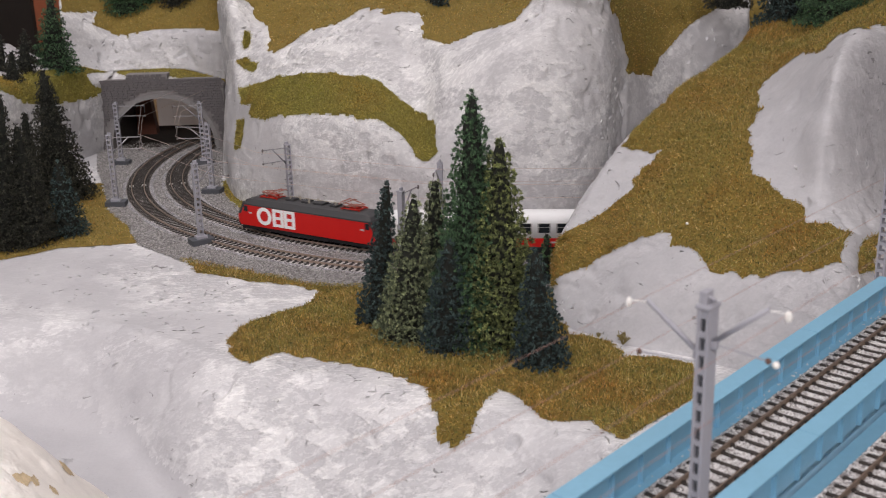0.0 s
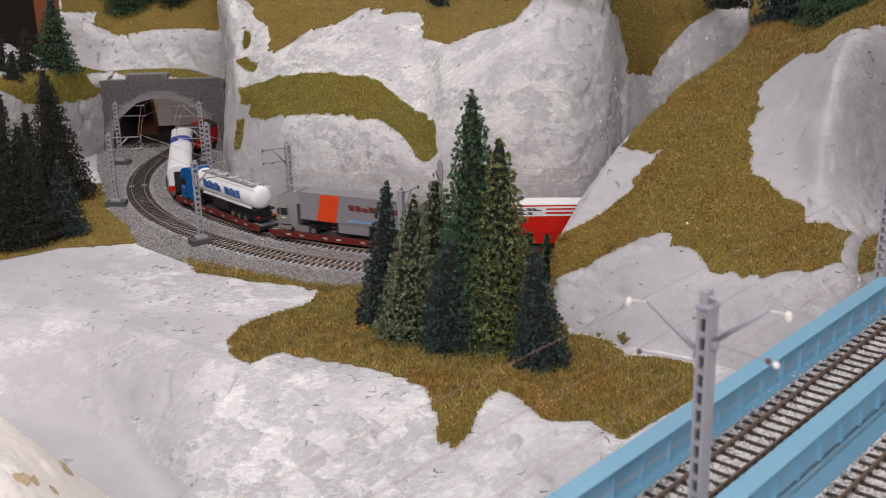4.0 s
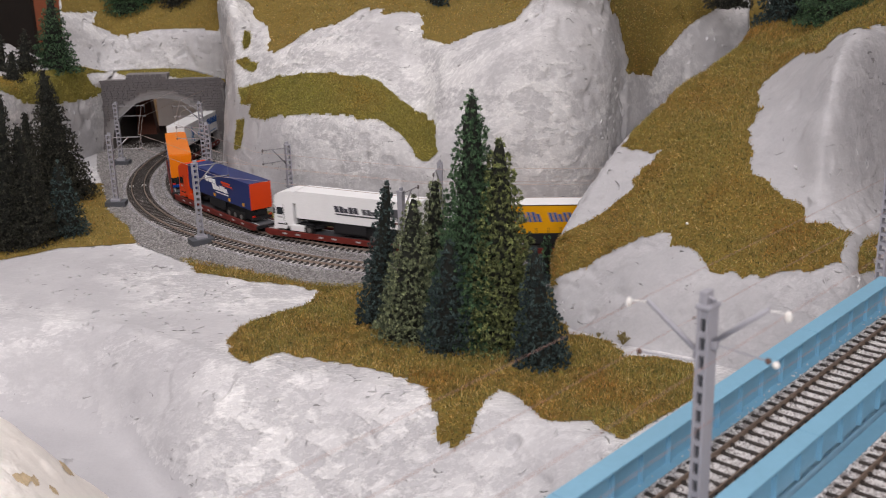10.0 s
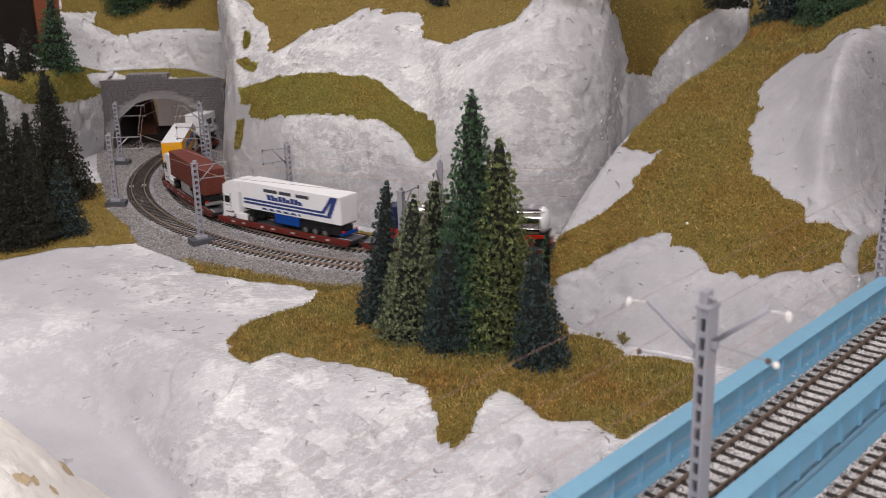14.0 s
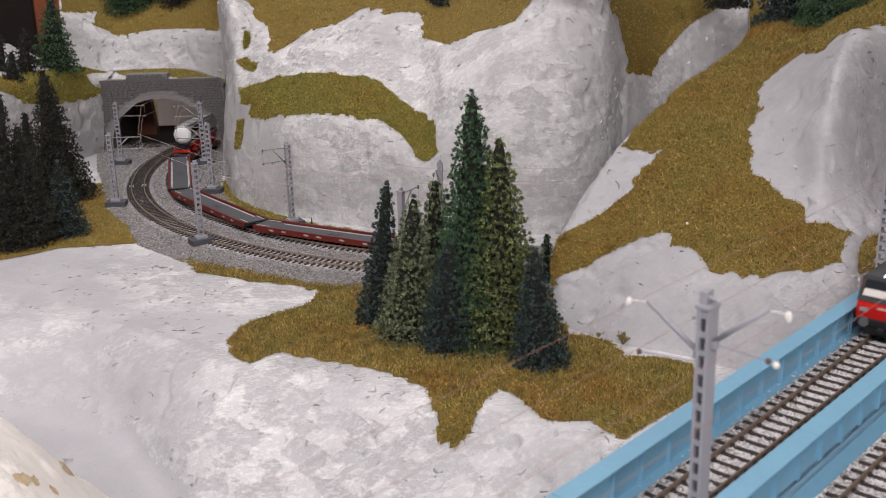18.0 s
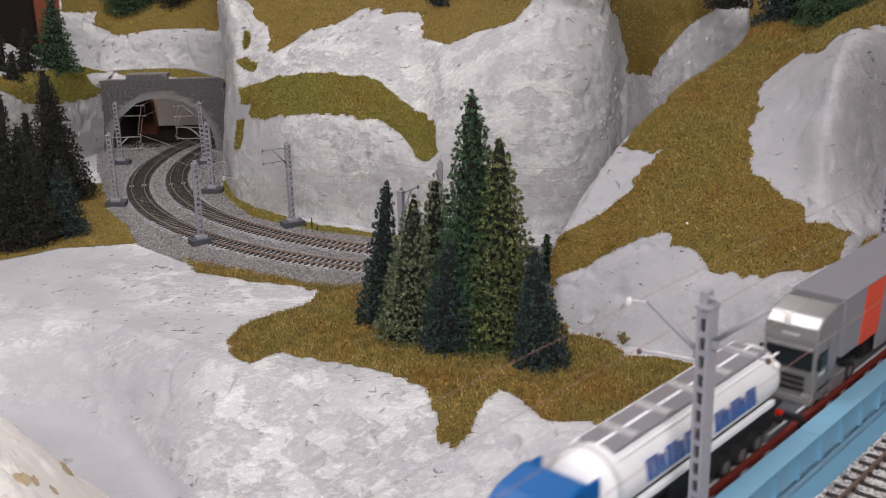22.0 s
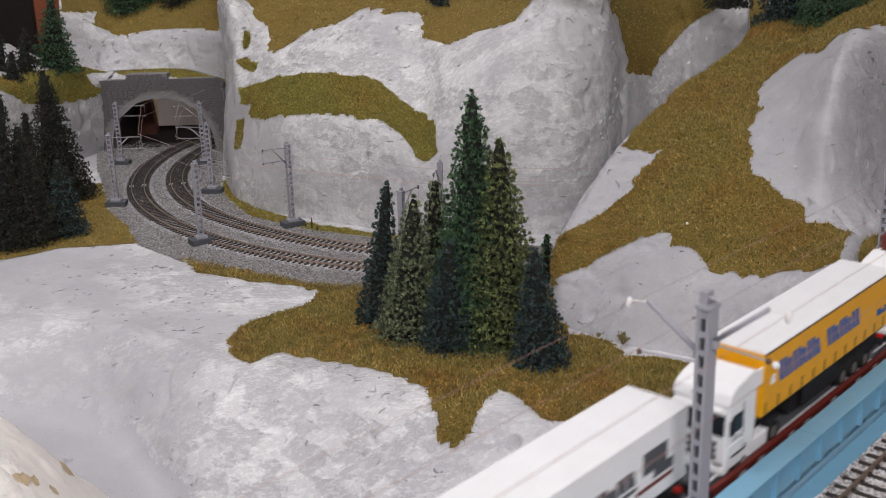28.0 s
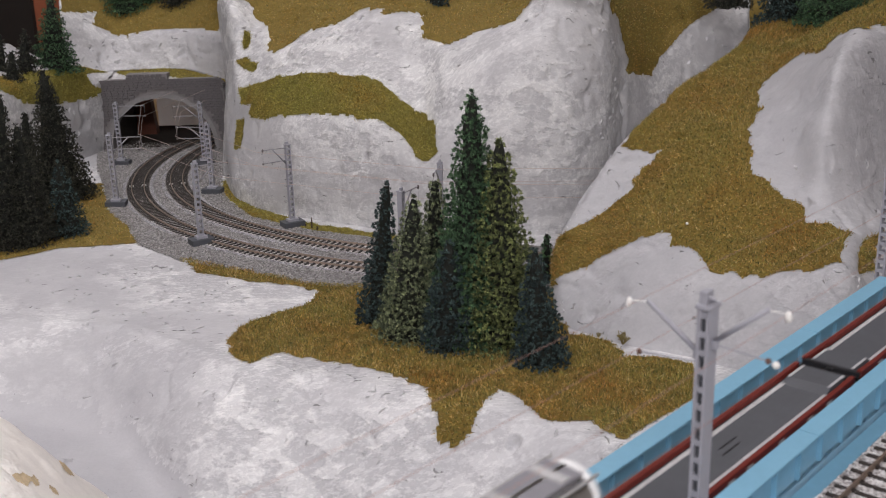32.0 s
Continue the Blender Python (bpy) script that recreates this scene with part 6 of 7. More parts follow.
def build_coach():
    root = thing("passenger_coach", label="white model coach with red sill and royal blue band", category="railway coach")
    half, w = 0.1455, 0.0163

    def ring(z0, zs):
        return [(-y, z) for y, z in zs] + [(y, z) for y, z in reversed(zs)]

    arc = [(w, 0.0205), (w, 0.0385), (w * 0.97, 0.0415), (w * 0.83, 0.0445), (w * 0.55, 0.0465), (w * 0.2, 0.0474)]
    skin = ring(0, arc)
    narrow = [(y * 0.9, 0.0205 + (z - 0.0205) * 0.985) for y, z in skin]

    def shell(x0, x1, ends):
        secs = []
        if ends[0]:
            secs.append((x0 - 0.0022, narrow))
        secs += [(x0, skin), (x0 + 0.0008, skin), (x1 - 0.0008, skin), (x1, skin)]
        if ends[1]:
            secs.append((x1 + 0.0022, narrow))
        return loft_hull(secs)

    part("body_shell", shell(-half, 0.0335, (1, 0)), COACH_WHITE, root, smooth=False)
    part("body_shell", shell(0.0760, half, (0, 1)), COACH_WHITE, root)
    part("band_shell", shell(0.0335, 0.0760, (0, 0)), BLUE_BAND, root, "royal blue body band")
    part("sill_panel", solid((-half - 0.001, 0.0334, -w - 0.0001, w + 0.0001, 0.0105, 0.0204, 0.0006)), RED, root, "red lower body panel")
    part("sill_panel", solid((0.0761, half + 0.001, -w - 0.0001, w + 0.0001, 0.0105, 0.0204, 0.0006)), RED, root, "red lower body panel")
    part("sill_panel", solid((0.0335, 0.0760, -w - 0.0001, w + 0.0001, 0.0125, 0.0204, 0.0006)), BLUE_BAND, root, "royal blue lower panel")
    part("underframe", solid((-half + 0.004, half - 0.004, -0.0115, 0.0115, 0.0065, 0.0106), (-0.035, 0.020, -0.0135, 0.0135, 0.0030, 0.0100, 0.0008)), CHASSIS, root)
    for x in (-0.108, 0.108):
        bogie(root, x, 0.0285)
    xs = [0.122, 0.096, 0.065, 0.0445] + [0.0215 - 0.0202 * k for k in range(7)]
    for x in xs:
        for s in (-1, 1):
            y0, y1 = min(s * (w - 0.0002), s * (w + 0.0004)), max(s * (w - 0.0002), s * (w + 0.0004))
            f = part("window_frame", solid((x - 0.0068, x + 0.0068, y0, y1, 0.0262, 0.0375, 0.0002)), SILVER, root, "thin silver window frame")
            y2, y3 = min(s * (w + 0.0003), s * (w + 0.0006)), max(s * (w + 0.0003), s * (w + 0.0006))
            part("pane", solid((x - 0.0061, x + 0.0061, y2, y3, 0.0268, 0.0325)), GLASS, f)
            part("pane", solid((x - 0.0061, x + 0.0061, y2, y3, 0.0330, 0.0369)), GLASS, f)
    for x in (-0.1185,):
        for s in (-1, 1):
            part("small_window", solid((x - 0.0026, x + 0.0026, min(s * w, s * (w + 0.0005)), max(s * w, s * (w + 0.0005)), 0.0290, 0.0372)), GLASS, root, "small dark window")
    for x in (-0.1385, 0.1385):
        for s in (-1, 1):
            d = part("coach_door", solid((x - 0.0042, x + 0.0042, min(s * w, s * (w + 0.0004)), max(s * w, s * (w + 0.0004)), 0.0125, 0.0385, 0.0002)), COACH_WHITE, root)
            part("pane", solid((x - 0.0020, x + 0.0020, min(s * w, s * (w + 0.0007)), max(s * w, s * (w + 0.0007)), 0.0275, 0.0365)), GLASS, d)
    for s in (-1, 1):
        x = s * (half + 0.0022)
        part("gangway", solid((min(x, x + s * 0.003), max(x, x + s * 0.003), -0.0075, 0.0075, 0.0115, 0.0400, 0.0012)), CHASSIS, root, "black rubber gangway")
        buffers(root, x, s)
        coupler(root, x, s)
        for x2 in (-0.04, -0.085):
            part("lettering_bar", solid((x2 - 0.014, x2 + 0.014, min(s * w, s * (w + 0.0004)), max(s * w, s * (w + 0.0004)), 0.0150, 0.0168)), STRIPE, root, "pale lettering bar")
        part("lettering_bar", solid((0.048, 0.062, min(s * w, s * (w + 0.0004)), max(s * w, s * (w + 0.0004)), 0.0190, 0.0205)), STRIPE, root, "pale lettering bar")
    for x in (-0.10, -0.03, 0.04, 0.11):
        part("roof_vent", solid((x - 0.003, x + 0.003, -0.003, 0.003, 0.0472, 0.0480, 0.0003)), COACH_WHITE, root)
    return root


def build_wagon(label, last=False):
    root = thing("flat_wagon", label=label, category="railway wagon", group="low-floor wagons")
    h = 0.1075
    for s in (-1, 1):
        y0, y1 = s * 0.0142, s * 0.0168
        sill = part("side_sill", extruded([(-h, 0.0060), (-h + 0.006, 0.0034), (h - 0.006, 0.0034), (h, 0.0060), (h, 0.0108), (h - 0.020, 0.0102), (-h + 0.020, 0.0102), (-h, 0.0108)], min(y0, y1), max(y0, y1), 0.0003), WAGON_RED, root, "oxide red side sill")
        for x in (-0.075, -0.052, -0.020, 0.012, 0.030, 0.062, 0.080):
            part("marking", solid((x - 0.0028, x + 0.0028, min(s * 0.0168, s * 0.0170), max(s * 0.0168, s * 0.0170), 0.0062, 0.0082)), STRIPE, sill, "small pale marking")
        part("edge_line", solid((-h + 0.024, h - 0.024, min(s * 0.0106, s * 0.0130), max(s * 0.0106, s * 0.0130), 0.0072, 0.0077)), STRIPE, root, "worn white edge line")
        for k in range(8):
            x = -0.088 + k * 0.0251
            wheel_pair(root, x, 0.0026, 0.0026, 0.0095, 0.0020, False) if s > 0 else None
    for k in range(2):
        y = -0.0020 + k * 0.0040
        part("deck_slot", solid((-0.010 + k * 0.004, 0.006 + k * 0.004, y - 0.0004, y + 0.0004, 0.0071, 0.0075)), CHASSIS, root, "short dark slot")
    part("deck", solid((-h + 0.003, h - 0.003, -0.0142, 0.0142, 0.0045, 0.0073)), DECK_GREY, root, "grey drive-on deck")
    for s in (-1, 1):
        part("deck_ramp", extruded([(s * (h - 0.026), 0.0074), (s * (h - 0.020), 0.0100), (s * (h - 0.001), 0.0100), (s * (h - 0.001), 0.0060), (s * (h - 0.026), 0.0060)], -0.0120, 0.0120, 0.0002), DECK_GREY, root, "grey raised end deck")
        for y in (-1, 1):
            part("ramp_line", solid((min(s * (h - 0.020), s * (h - 0.002)), max(s * (h - 0.020), s * (h - 0.002)), min(y * 0.0104, y * 0.0118), max(y * 0.0104, y * 0.0118), 0.0098, 0.0103)), STRIPE, root, "worn white edge line")
        part("head_beam", solid((min(s * (h - 0.002), s * (h + 0.0012)), max(s * (h - 0.002), s * (h + 0.0012)), -0.0162, 0.0162, 0.0062, 0.0098, 0.0005)), CHASSIS, root, "dark head beam")
        coupler(root, s * h, s)
    if last:
        buffers(root, -h, -1, 0.0105)
    return root


DECK_Z = 0.0079


def cab_part(root, color, lower, x1, style):
    """The tractor: x1 is its nose. A rounded cab with a roof fairing, its chassis, wheels, tanks and lights."""
    z = DECK_Z
    w = 0.0143
    top = 0.0 if style != "low" else 1.0
    prof = [(x1 - 0.0010, z + 0.0035), (x1, z + 0.0075), (x1 - 0.0003, z + 0.0195), (x1 - 0.0024, z + 0.0330), (x1 - 0.0012, z + 0.0362), (x1 - 0.0022 - 0.001 * top, z + 0.0432 - 0.0030 * top), (x1 - 0.0095, z + 0.0478 - 0.0045 * top), (x1 - 0.0245, z + 0.0510 - 0.0052 * top), (x1 - 0.0278, z + 0.0498 - 0.0052 * top), (x1 - 0.0280, z + 0.0090), (x1 - 0.0190, z + 0.0070), (x1 - 0.0175, z + 0.0035)]
    cab = part("cab", extruded(prof, -w, w, 0.0012), color, root)
    bm = bmesh.new()
    q = [(x1 - 0.0007, z + 0.0210), (x1 - 0.0024, z + 0.0326)]
    vs = []
    for (px, pz), yy in ((q[0], 0.0128), (q[1], 0.0122)):
        vs += [bm.verts.new((px + 0.0006, -yy, pz)), bm.verts.new((px + 0.0006, yy, pz))]
    f = bm.faces.new((vs[0], vs[1], vs[3], vs[2]))
    r = bmesh.ops.extrude_face_region(bm, geom=[f])
    bmesh.ops.translate(bm, vec=(-0.0012, 0, 0), verts=[v for v in r["geom"] if isinstance(v, bmesh.types.BMVert)])
    bmesh.ops.recalc_face_normals(bm, faces=bm.faces)
    part("windscreen", bm, GLASS, cab, "dark windscreen")
    part("sun_visor", solid((x1 - 0.0024, x1 + 0.0010, -0.0130, 0.0130, z + 0.0318, z + 0.0334, 0.0004)), color, cab, "painted sun visor")
    part("name_plate", solid((x1 - 0.0030, x1 - 0.0010, -0.0045, 0.0045, z + 0.0380, z + 0.0391, 0.0001)), STRIPE, cab, "pale lettering bar")
    for y in (-0.0045, 0.0045):
        part("wiper", solid((x1 + 0.0002, x1 + 0.0006, y - 0.0040, y + 0.0040, z + 0.0216, z + 0.0220)), CHASSIS, cab)
    for s in (-1, 1):
        part("door_seam", solid((x1 - 0.0152, x1 - 0.0148, min(s * w, s * (w + 0.0003)), max(s * w, s * (w + 0.0003)), z + 0.0095, z + 0.0335)), CHASSIS, cab)
        part("side_marking", solid((x1 - 0.0125, x1 - 0.0060, min(s * w, s * (w + 0.0003)), max(s * w, s * (w + 0.0003)), z + 0.0172, z + 0.0190)), STRIPE, cab, "pale lettering bar")
        part("roof_cheek", extruded([(x1 - 0.0262, z + 0.0360), (x1 - 0.0345, z + 0.0360), (x1 - 0.0345, z + 0.0500 - 0.0060 * top), (x1 - 0.0262, z + 0.0500 - 0.0060 * top)], min(s * 0.0128, s * 0.0141), max(s * 0.0128, s * 0.0141), 0.0003), color, cab, "side wing of the roof fairing")
        part("wheel_arch", solid((x1 - 0.0190, x1 - 0.0055, min(s * (w - 0.0010), s * (w + 0.0002)), max(s * (w - 0.0010), s * (w + 0.0002)), z + 0.0090, z + 0.0118, 0.0004)), CHASSIS, cab, "dark wheel arch")
        part("side_window", solid((x1 - 0.0140, x1 - 0.0050, min(s * w, s * (w + 0.0004)), max(s * w, s * (w + 0.0004)), z + 0.0212, z + 0.0298, 0.0002)), GLASS, cab, "dark side window")
        part("mirror", solid((x1 - 0.0035, x1 - 0.0015, min(s * (w + 0.0006), s * (w + 0.0024)), max(s * (w + 0.0006), s * (w + 0.0024)), z + 0.0220, z + 0.0290, 0.0004)), CHASSIS, cab)
        part("headlamp", solid((x1 - 0.0010, x1 + 0.0006, min(s * 0.0085, s * 0.0128), max(s * 0.0085, s * 0.0128), z + 0.0062, z + 0.0085, 0.0003)), SILVER, cab, "clear headlamp")
        part("step_panel", solid((x1 - 0.0170, x1 - 0.0022, min(s * (w - 0.0004), s * (w + 0.0003)), max(s * (w - 0.0004), s * (w + 0.0003)), z + 0.0105, z + 0.0160, 0.0002)), lower, cab)
        part("side_tank", solid((x1 - 0.0420, x1 - 0.0225, min(s * 0.0092, s * 0.0142), max(s * 0.0092, s * 0.0142), z + 0.0026, z + 0.0100, 0.0008)), lower, root)
        part("mudguard", solid((x1 - 0.0550, x1 - 0.0415, min(s * 0.0085, s * 0.0138), max(s * 0.0085, s * 0.0138), z + 0.0116, z + 0.0128, 0.0004)), CHASSIS, root)
    for k in range(3):
        part("grille_slat", solid((x1 - 0.0008, x1 + 0.0004, -0.0095, 0.0095, z + 0.0092 + k * 0.0032, z + 0.0112 + k * 0.0032)), CHASSIS, cab, "dark grille slat")
    part("bumper", solid((x1 - 0.0040, x1 + 0.0009, -0.0142, 0.0142, z + 0.0026, z + 0.0060, 0.0006)), lower, cab)
    part("chassis_rail", solid((x1 - 0.0620, x1 - 0.0100, -0.0055, 0.0055, z + 0.0062, z + 0.0100)), CHASSIS, root)
    wheel_pair(root, x1 - 0.0118, z + 0.0056, 0.0056, 0.0140)
    wheel_pair(root, x1 - 0.0485, z + 0.0056, 0.0056, 0.0140, 0.0050)


def trailer_running_gear(root, x0, skirt, axles=3):
    z = DECK_Z
    # chassis beam, plus black boxes that stand for shade under the trailer
    part("chassis_and_shade_fill", solid((x0 + 0.002, x0 + 0.150, -0.0050, 0.0050, z + 0.0105, z + 0.0188), (x0 + 0.004, x0 + 0.112, -0.0100, 0.0100, z + 0.0040, z + 0.0150), (x0 + 0.002, x0 + 0.156, -0.0134, 0.0134, z + 0.0168, z + 0.0188)), CHASSIS, root)
    for k in range(axles):
        wheel_pair(root, x0 + 0.0265 + k * 0.0152, z + 0.0056, 0.0056, 0.0138, 0.0040)
    for s in (-1, 1):
        part("side_skirt", solid((x0 + 0.066, x0 + 0.106, min(s * 0.0128, s * 0.0140), max(s * 0.0128, s * 0.0140), z + 0.0070, z + 0.0186, 0.0003)), skirt, root)
    part("rear_bumper", solid((x0 - 0.0005, x0 + 0.0030, -0.0135, 0.0135, z + 0.0055, z + 0.0090, 0.0004)), skirt, root)
    for s in (-1, 1):
        part("tail_lamp", solid((x0 - 0.0010, x0 + 0.0004, min(s * 0.0095, s * 0.0130), max(s * 0.0095, s * 0.0130), z + 0.0095, z + 0.0115)), TRUCK_RED, root, "red tail lamp")


TX0, TX1, TZ0, TZ1, TW = -0.0972, 0.0618, DECK_Z + 0.0188, DECK_Z + 0.0510, 0.0147


def decal(root, x0, x1, z0, z1, material, label="", out=0.0003):
    """A thin printed panel on both trailer sides. x runs from the front of the trailer (0) to its rear (1), z from its bottom (0) to its top (1)."""
    a, b = TX1 - (TX1 - TX0) * x1, TX1 - (TX1 - TX0) * x0
    c, d = TZ0 + (TZ1 - TZ0) * z0, TZ0 + (TZ1 - TZ0) * z1
    for s in (-1, 1):
        part("print_bar", solid((a, b, min(s * (TW - 0.0002), s * (TW + out)), max(s * (TW - 0.0002), s * (TW + out)), c, d)), material, root, label)


def slanted(root, x0, x1, lean, z0, z1, material, label=""):
    """A printed band that leans towards the rear as it rises."""
    L, H = TX1 - TX0, TZ1 - TZ0
    p = [(TX1 - L * x0, TZ0 + H * z0), (TX1 - L * x1, TZ0 + H * z0), (TX1 - L * (x1 + lean), TZ0 + H * z1), (TX1 - L * (x0 + lean), TZ0 + H * z1)]
    for s in (-1, 1):
        part("print_band", extruded(p, min(s * (TW - 0.0002), s * (TW + 0.0004)), max(s * (TW - 0.0002), s * (TW + 0.0004))), material, root, label)


def word(root, x0, x1, z0, z1, material, count, gap=0.16, lean=-0.012):
    """A line of lettering as plain leaning bars of its size and colour."""
    step = (x1 - x0) / count
    for k in range(count):
        a = x0 + step * k
        slanted(root, a, a + step * (1 - gap), lean, z0, z1 - (0.06 if k % 3 == 2 else 0.0), material, "plain lettering bar")


def box_truck(label, cab, lower, box, roof, skirt, cabstyle="high", rear=TX0, nose=0.0945):
    root = thing("lorry", label=label, category="lorry", group="lorries on the wagons")
    cab_part(root, cab, lower, nose, cabstyle)
    part("trailer_box", solid((rear, TX1, -TW, TW, TZ0, TZ1 - 0.0006, 0.0004)), box, root)
    part("trailer_roof", solid((rear - 0.0001, TX1 + 0.0001, -TW - 0.0002, TW + 0.0002, TZ1 - 0.0007, TZ1 + 0.0003, 0.0003)), roof, root)
    for y in (-0.0073, 0.0073):
        part("rear_door", solid((rear - 0.0006, rear + 0.0003, y - 0.0068, y + 0.0068, TZ0 + 0.0008, TZ1 - 0.0014, 0.0002)), box, root)
    trailer_running_gear(root, rear, skirt)
    return root


def tank_truck(label, cab, lower, tank, band, skirt, nose, cabstyle="low"):
    root = thing("tank_lorry", label=label, category="tank lorry", group="lorries on the wagons")
    cab_part(root, cab, lower, 0.0945, cabstyle)
    zc, ry, rz = DECK_Z + 0.0318, 0.0145, 0.0145
    secs = []
    for x, k in ((TX0 + 0.002, 0.30), (TX0 + 0.0035, 0.72), (TX0 + 0.008, 0.97), (TX0 + 0.012, 1.0), (TX1 - 0.016, 1.0), (TX1 - 0.010, 0.97), (TX1 - 0.005, 0.80), (TX1 - 0.0025, 0.35)):
        secs.append((x, [(ry * k * math.cos(6.2832 * j / 28), zc + rz * k * math.sin(6.2832 * j / 28)) for j in range(28)]))
    part("tank", loft_hull(secs), tank, root, smooth=True)
    ringv = [(x, [((ry + 0.0004) * math.cos(6.2832 * j / 28), zc + (rz + 0.0004) * math.sin(6.2832 * j / 28)) for j in range(28)]) for x in (TX1 - 0.0155, TX1 - 0.0105)]
    part("tank_ring", loft_hull(ringv), nose, root, smooth=True)
    walkway = part("walkway", solid((TX0 + 0.012, TX1 - 0.020, -0.0085, 0.0085, zc + 0.0128, zc + 0.0144, 0.0003)), TRAILER_GREY, root, "grey tank-top walkway")
    for k in range(5):
        x = TX0 + 0.022 + k * 0.0255
        part("hatch_cover", solid((x - 0.0025, x + 0.0025, -0.0080, 0.0080, zc + 0.0143, zc + 0.0154, 0.0004)), STRIPE, walkway, "pale hatch cover")
    b = bmesh.new()
    for s in (-1, 1):
        rod(b, (TX0 + 0.006, s * 0.0110, zc + 0.0118), (TX1 - 0.018, s * 0.0110, zc + 0.0118), 0.0007, 6)
    part("tank_rail", b, nose, root)
    for s in (-1, 1):
        part("hose_tray", solid((TX0 + 0.012, TX1 - 0.030, min(s * 0.0118, s * 0.0142), max(s * 0.0118, s * 0.0142), zc - 0.0122, zc - 0.0095, 0.0004)), band, root)
    trailer_running_gear(root, TX0, skirt)
    return root


def build_lorries():
    made = []
    a = tank_truck("blue cab lorry with a white tank trailer", TRUCK_BLUE, TRUCK_BLUE, WHITE, WHITE, CHASSIS, WHITE)
    word(a, 0.22, 0.50, 0.30, 0.62, LETTER_BLUE, 9, 0.34, -0.015)
    word(a, 0.56, 0.80, 0.30, 0.60, LETTER_BLUE, 8, 0.34, -0.015)
    made.append(a)
    a = box_truck("silver cab lorry with a grey tarpaulin trailer", CAB_SILVER, CAB_SILVER, TRAILER_GREY, TRAILER_GREY, TRAILER_GREY, rear=-0.0945)
    slanted(a, 0.14, 0.30, 0.04, 0.0, 0.98, ORANGE_RED, "orange-red printed band")
    word(a, 0.42, 0.86, 0.50, 0.70, WAGON_RED, 8)
    decal(a, 0.40, 0.95, 0.08, 0.16, LETTER_PALE, "pale blue printed stripe")
    made.append(a)
    a = box_truck("bright red lorry with a white-roofed striped trailer", TRUCK_RED, TRUCK_RED, TRUCK_RED, WHITE, TRUCK_RED)
    decal(a, 0.01, 0.99, 0.60, 0.93, WHITE, "white printed band")
    decal(a, 0.42, 0.99, 0.82, 0.87, TRUCK_RED, "thin red stripe", 0.0006)
    decal(a, 0.42, 0.99, 0.68, 0.74, TRUCK_RED, "thin red stripe", 0.0006)
    decal(a, 0.07, 0.17, 0.42, 0.90, LETTER_DARK, "dark square emblem", 0.0006)
    decal(a, 0.085, 0.14, 0.52, 0.72, WHITE, "white patch", 0.0008)
    word(a, 0.20, 0.40, 0.78, 0.88, LETTER_DARK, 6)
    word(a, 0.20, 0.34, 0.65, 0.74, LETTER_DARK, 4)
    word(a, 0.70, 0.90, 0.25, 0.36, WHITE, 6)
    made.append(a)
    a = box_truck("deep blue cab lorry with a white printed trailer", DEEP_BLUE, DEEP_BLUE, WHITE, WHITE, CHASSIS, "high", -0.1080)
    word(a, 0.18, 0.50, 0.48, 0.80, LETTER_BLUE, 12, 0.30, -0.02)
    word(a, 0.46, 0.74, 0.26, 0.42, LETTER_PALE, 14, 0.32, -0.015)
    decal(a, 0.22, 0.66, 0.10, 0.15, LETTER_PALE, "thin blue stripe")
    rng = random.Random(4)
    for k in range(16):
        x, z = (rng.uniform(0.82, 0.96) if k % 3 else rng.uniform(0.0, 0.10)), rng.uniform(0.04, 0.62)
        slanted(a, x, x + rng.uniform(0.008, 0.02), rng.uniform(-0.03, 0.03), z, z + rng.uniform(0.12, 0.3), LETTER_BLUE if k % 2 else LETTER_PALE, "blue brushed stroke")
    made.append(a)
    a = box_truck("orange lorry with a navy banded orange trailer", ORANGE, DEEP_BLUE, ORANGE, ORANGE, DEEP_BLUE)
    decal(a, 0.0, 1.0, 0.52, 0.78, NAVY, "navy printed band")
    word(a, 0.30, 0.80, 0.58, 0.72, WHITE, 10)
    decal(a, 0.05, 0.22, 0.60, 0.68, WHITE, "white stripe", 0.0005)
    decal(a, 0.0, 1.0, 0.0, 0.14, DEEP_BLUE, "blue lower edge")
    word(a, 0.30, 0.62, 0.26, 0.38, NAVY, 9)
    decal(a, 0.10, 0.15, 0.22, 0.42, NAVY, "navy emblem")
    decal(a, 0.88, 0.93, 0.30, 0.50, NAVY, "navy emblem")
    made.append(a)
    a = box_truck("orange-red cab lorry with a navy trailer", ORANGE_RED, ORANGE_RED, NAVY_BOX, NAVY_BOX, CHASSIS)
    for y in (-1, 1):
        part("rear_panel", solid((TX0 - 0.0010, TX0 - 0.0005, min(0, y * 0.0144), max(0, y * 0.0144), TZ0, TZ1)), ORANGE_RED, a, "orange-red rear door")
    word(a, 0.30, 0.48, 0.58, 0.80, WHITE, 3)
    word(a, 0.42, 0.66, 0.34, 0.56, WHITE, 6)
    decal(a, 0.56, 0.70, 0.68, 0.76, ORANGE_RED, "orange-red flourish")
    decal(a, 0.58, 0.73, 0.60, 0.65, ORANGE_RED, "orange-red flourish")
    decal(a, 0.46, 0.66, 0.24, 0.28, WHITE, "fine white line")
    for x in (0.42, 0.66, 0.88):
        decal(a, x, x + 0.03, 0.06, 0.18, YELLOW, "yellow square")
    made.append(a)
    a = box_truck("white lorry with a white refrigerated trailer", WHITE, WHITE, WHITE, WHITE, CHASSIS)
    word(a, 0.34, 0.54, 0.40, 0.62, LETTER_DARK, 5)
    word(a, 0.57, 0.76, 0.40, 0.60, DECK_GREY, 5)
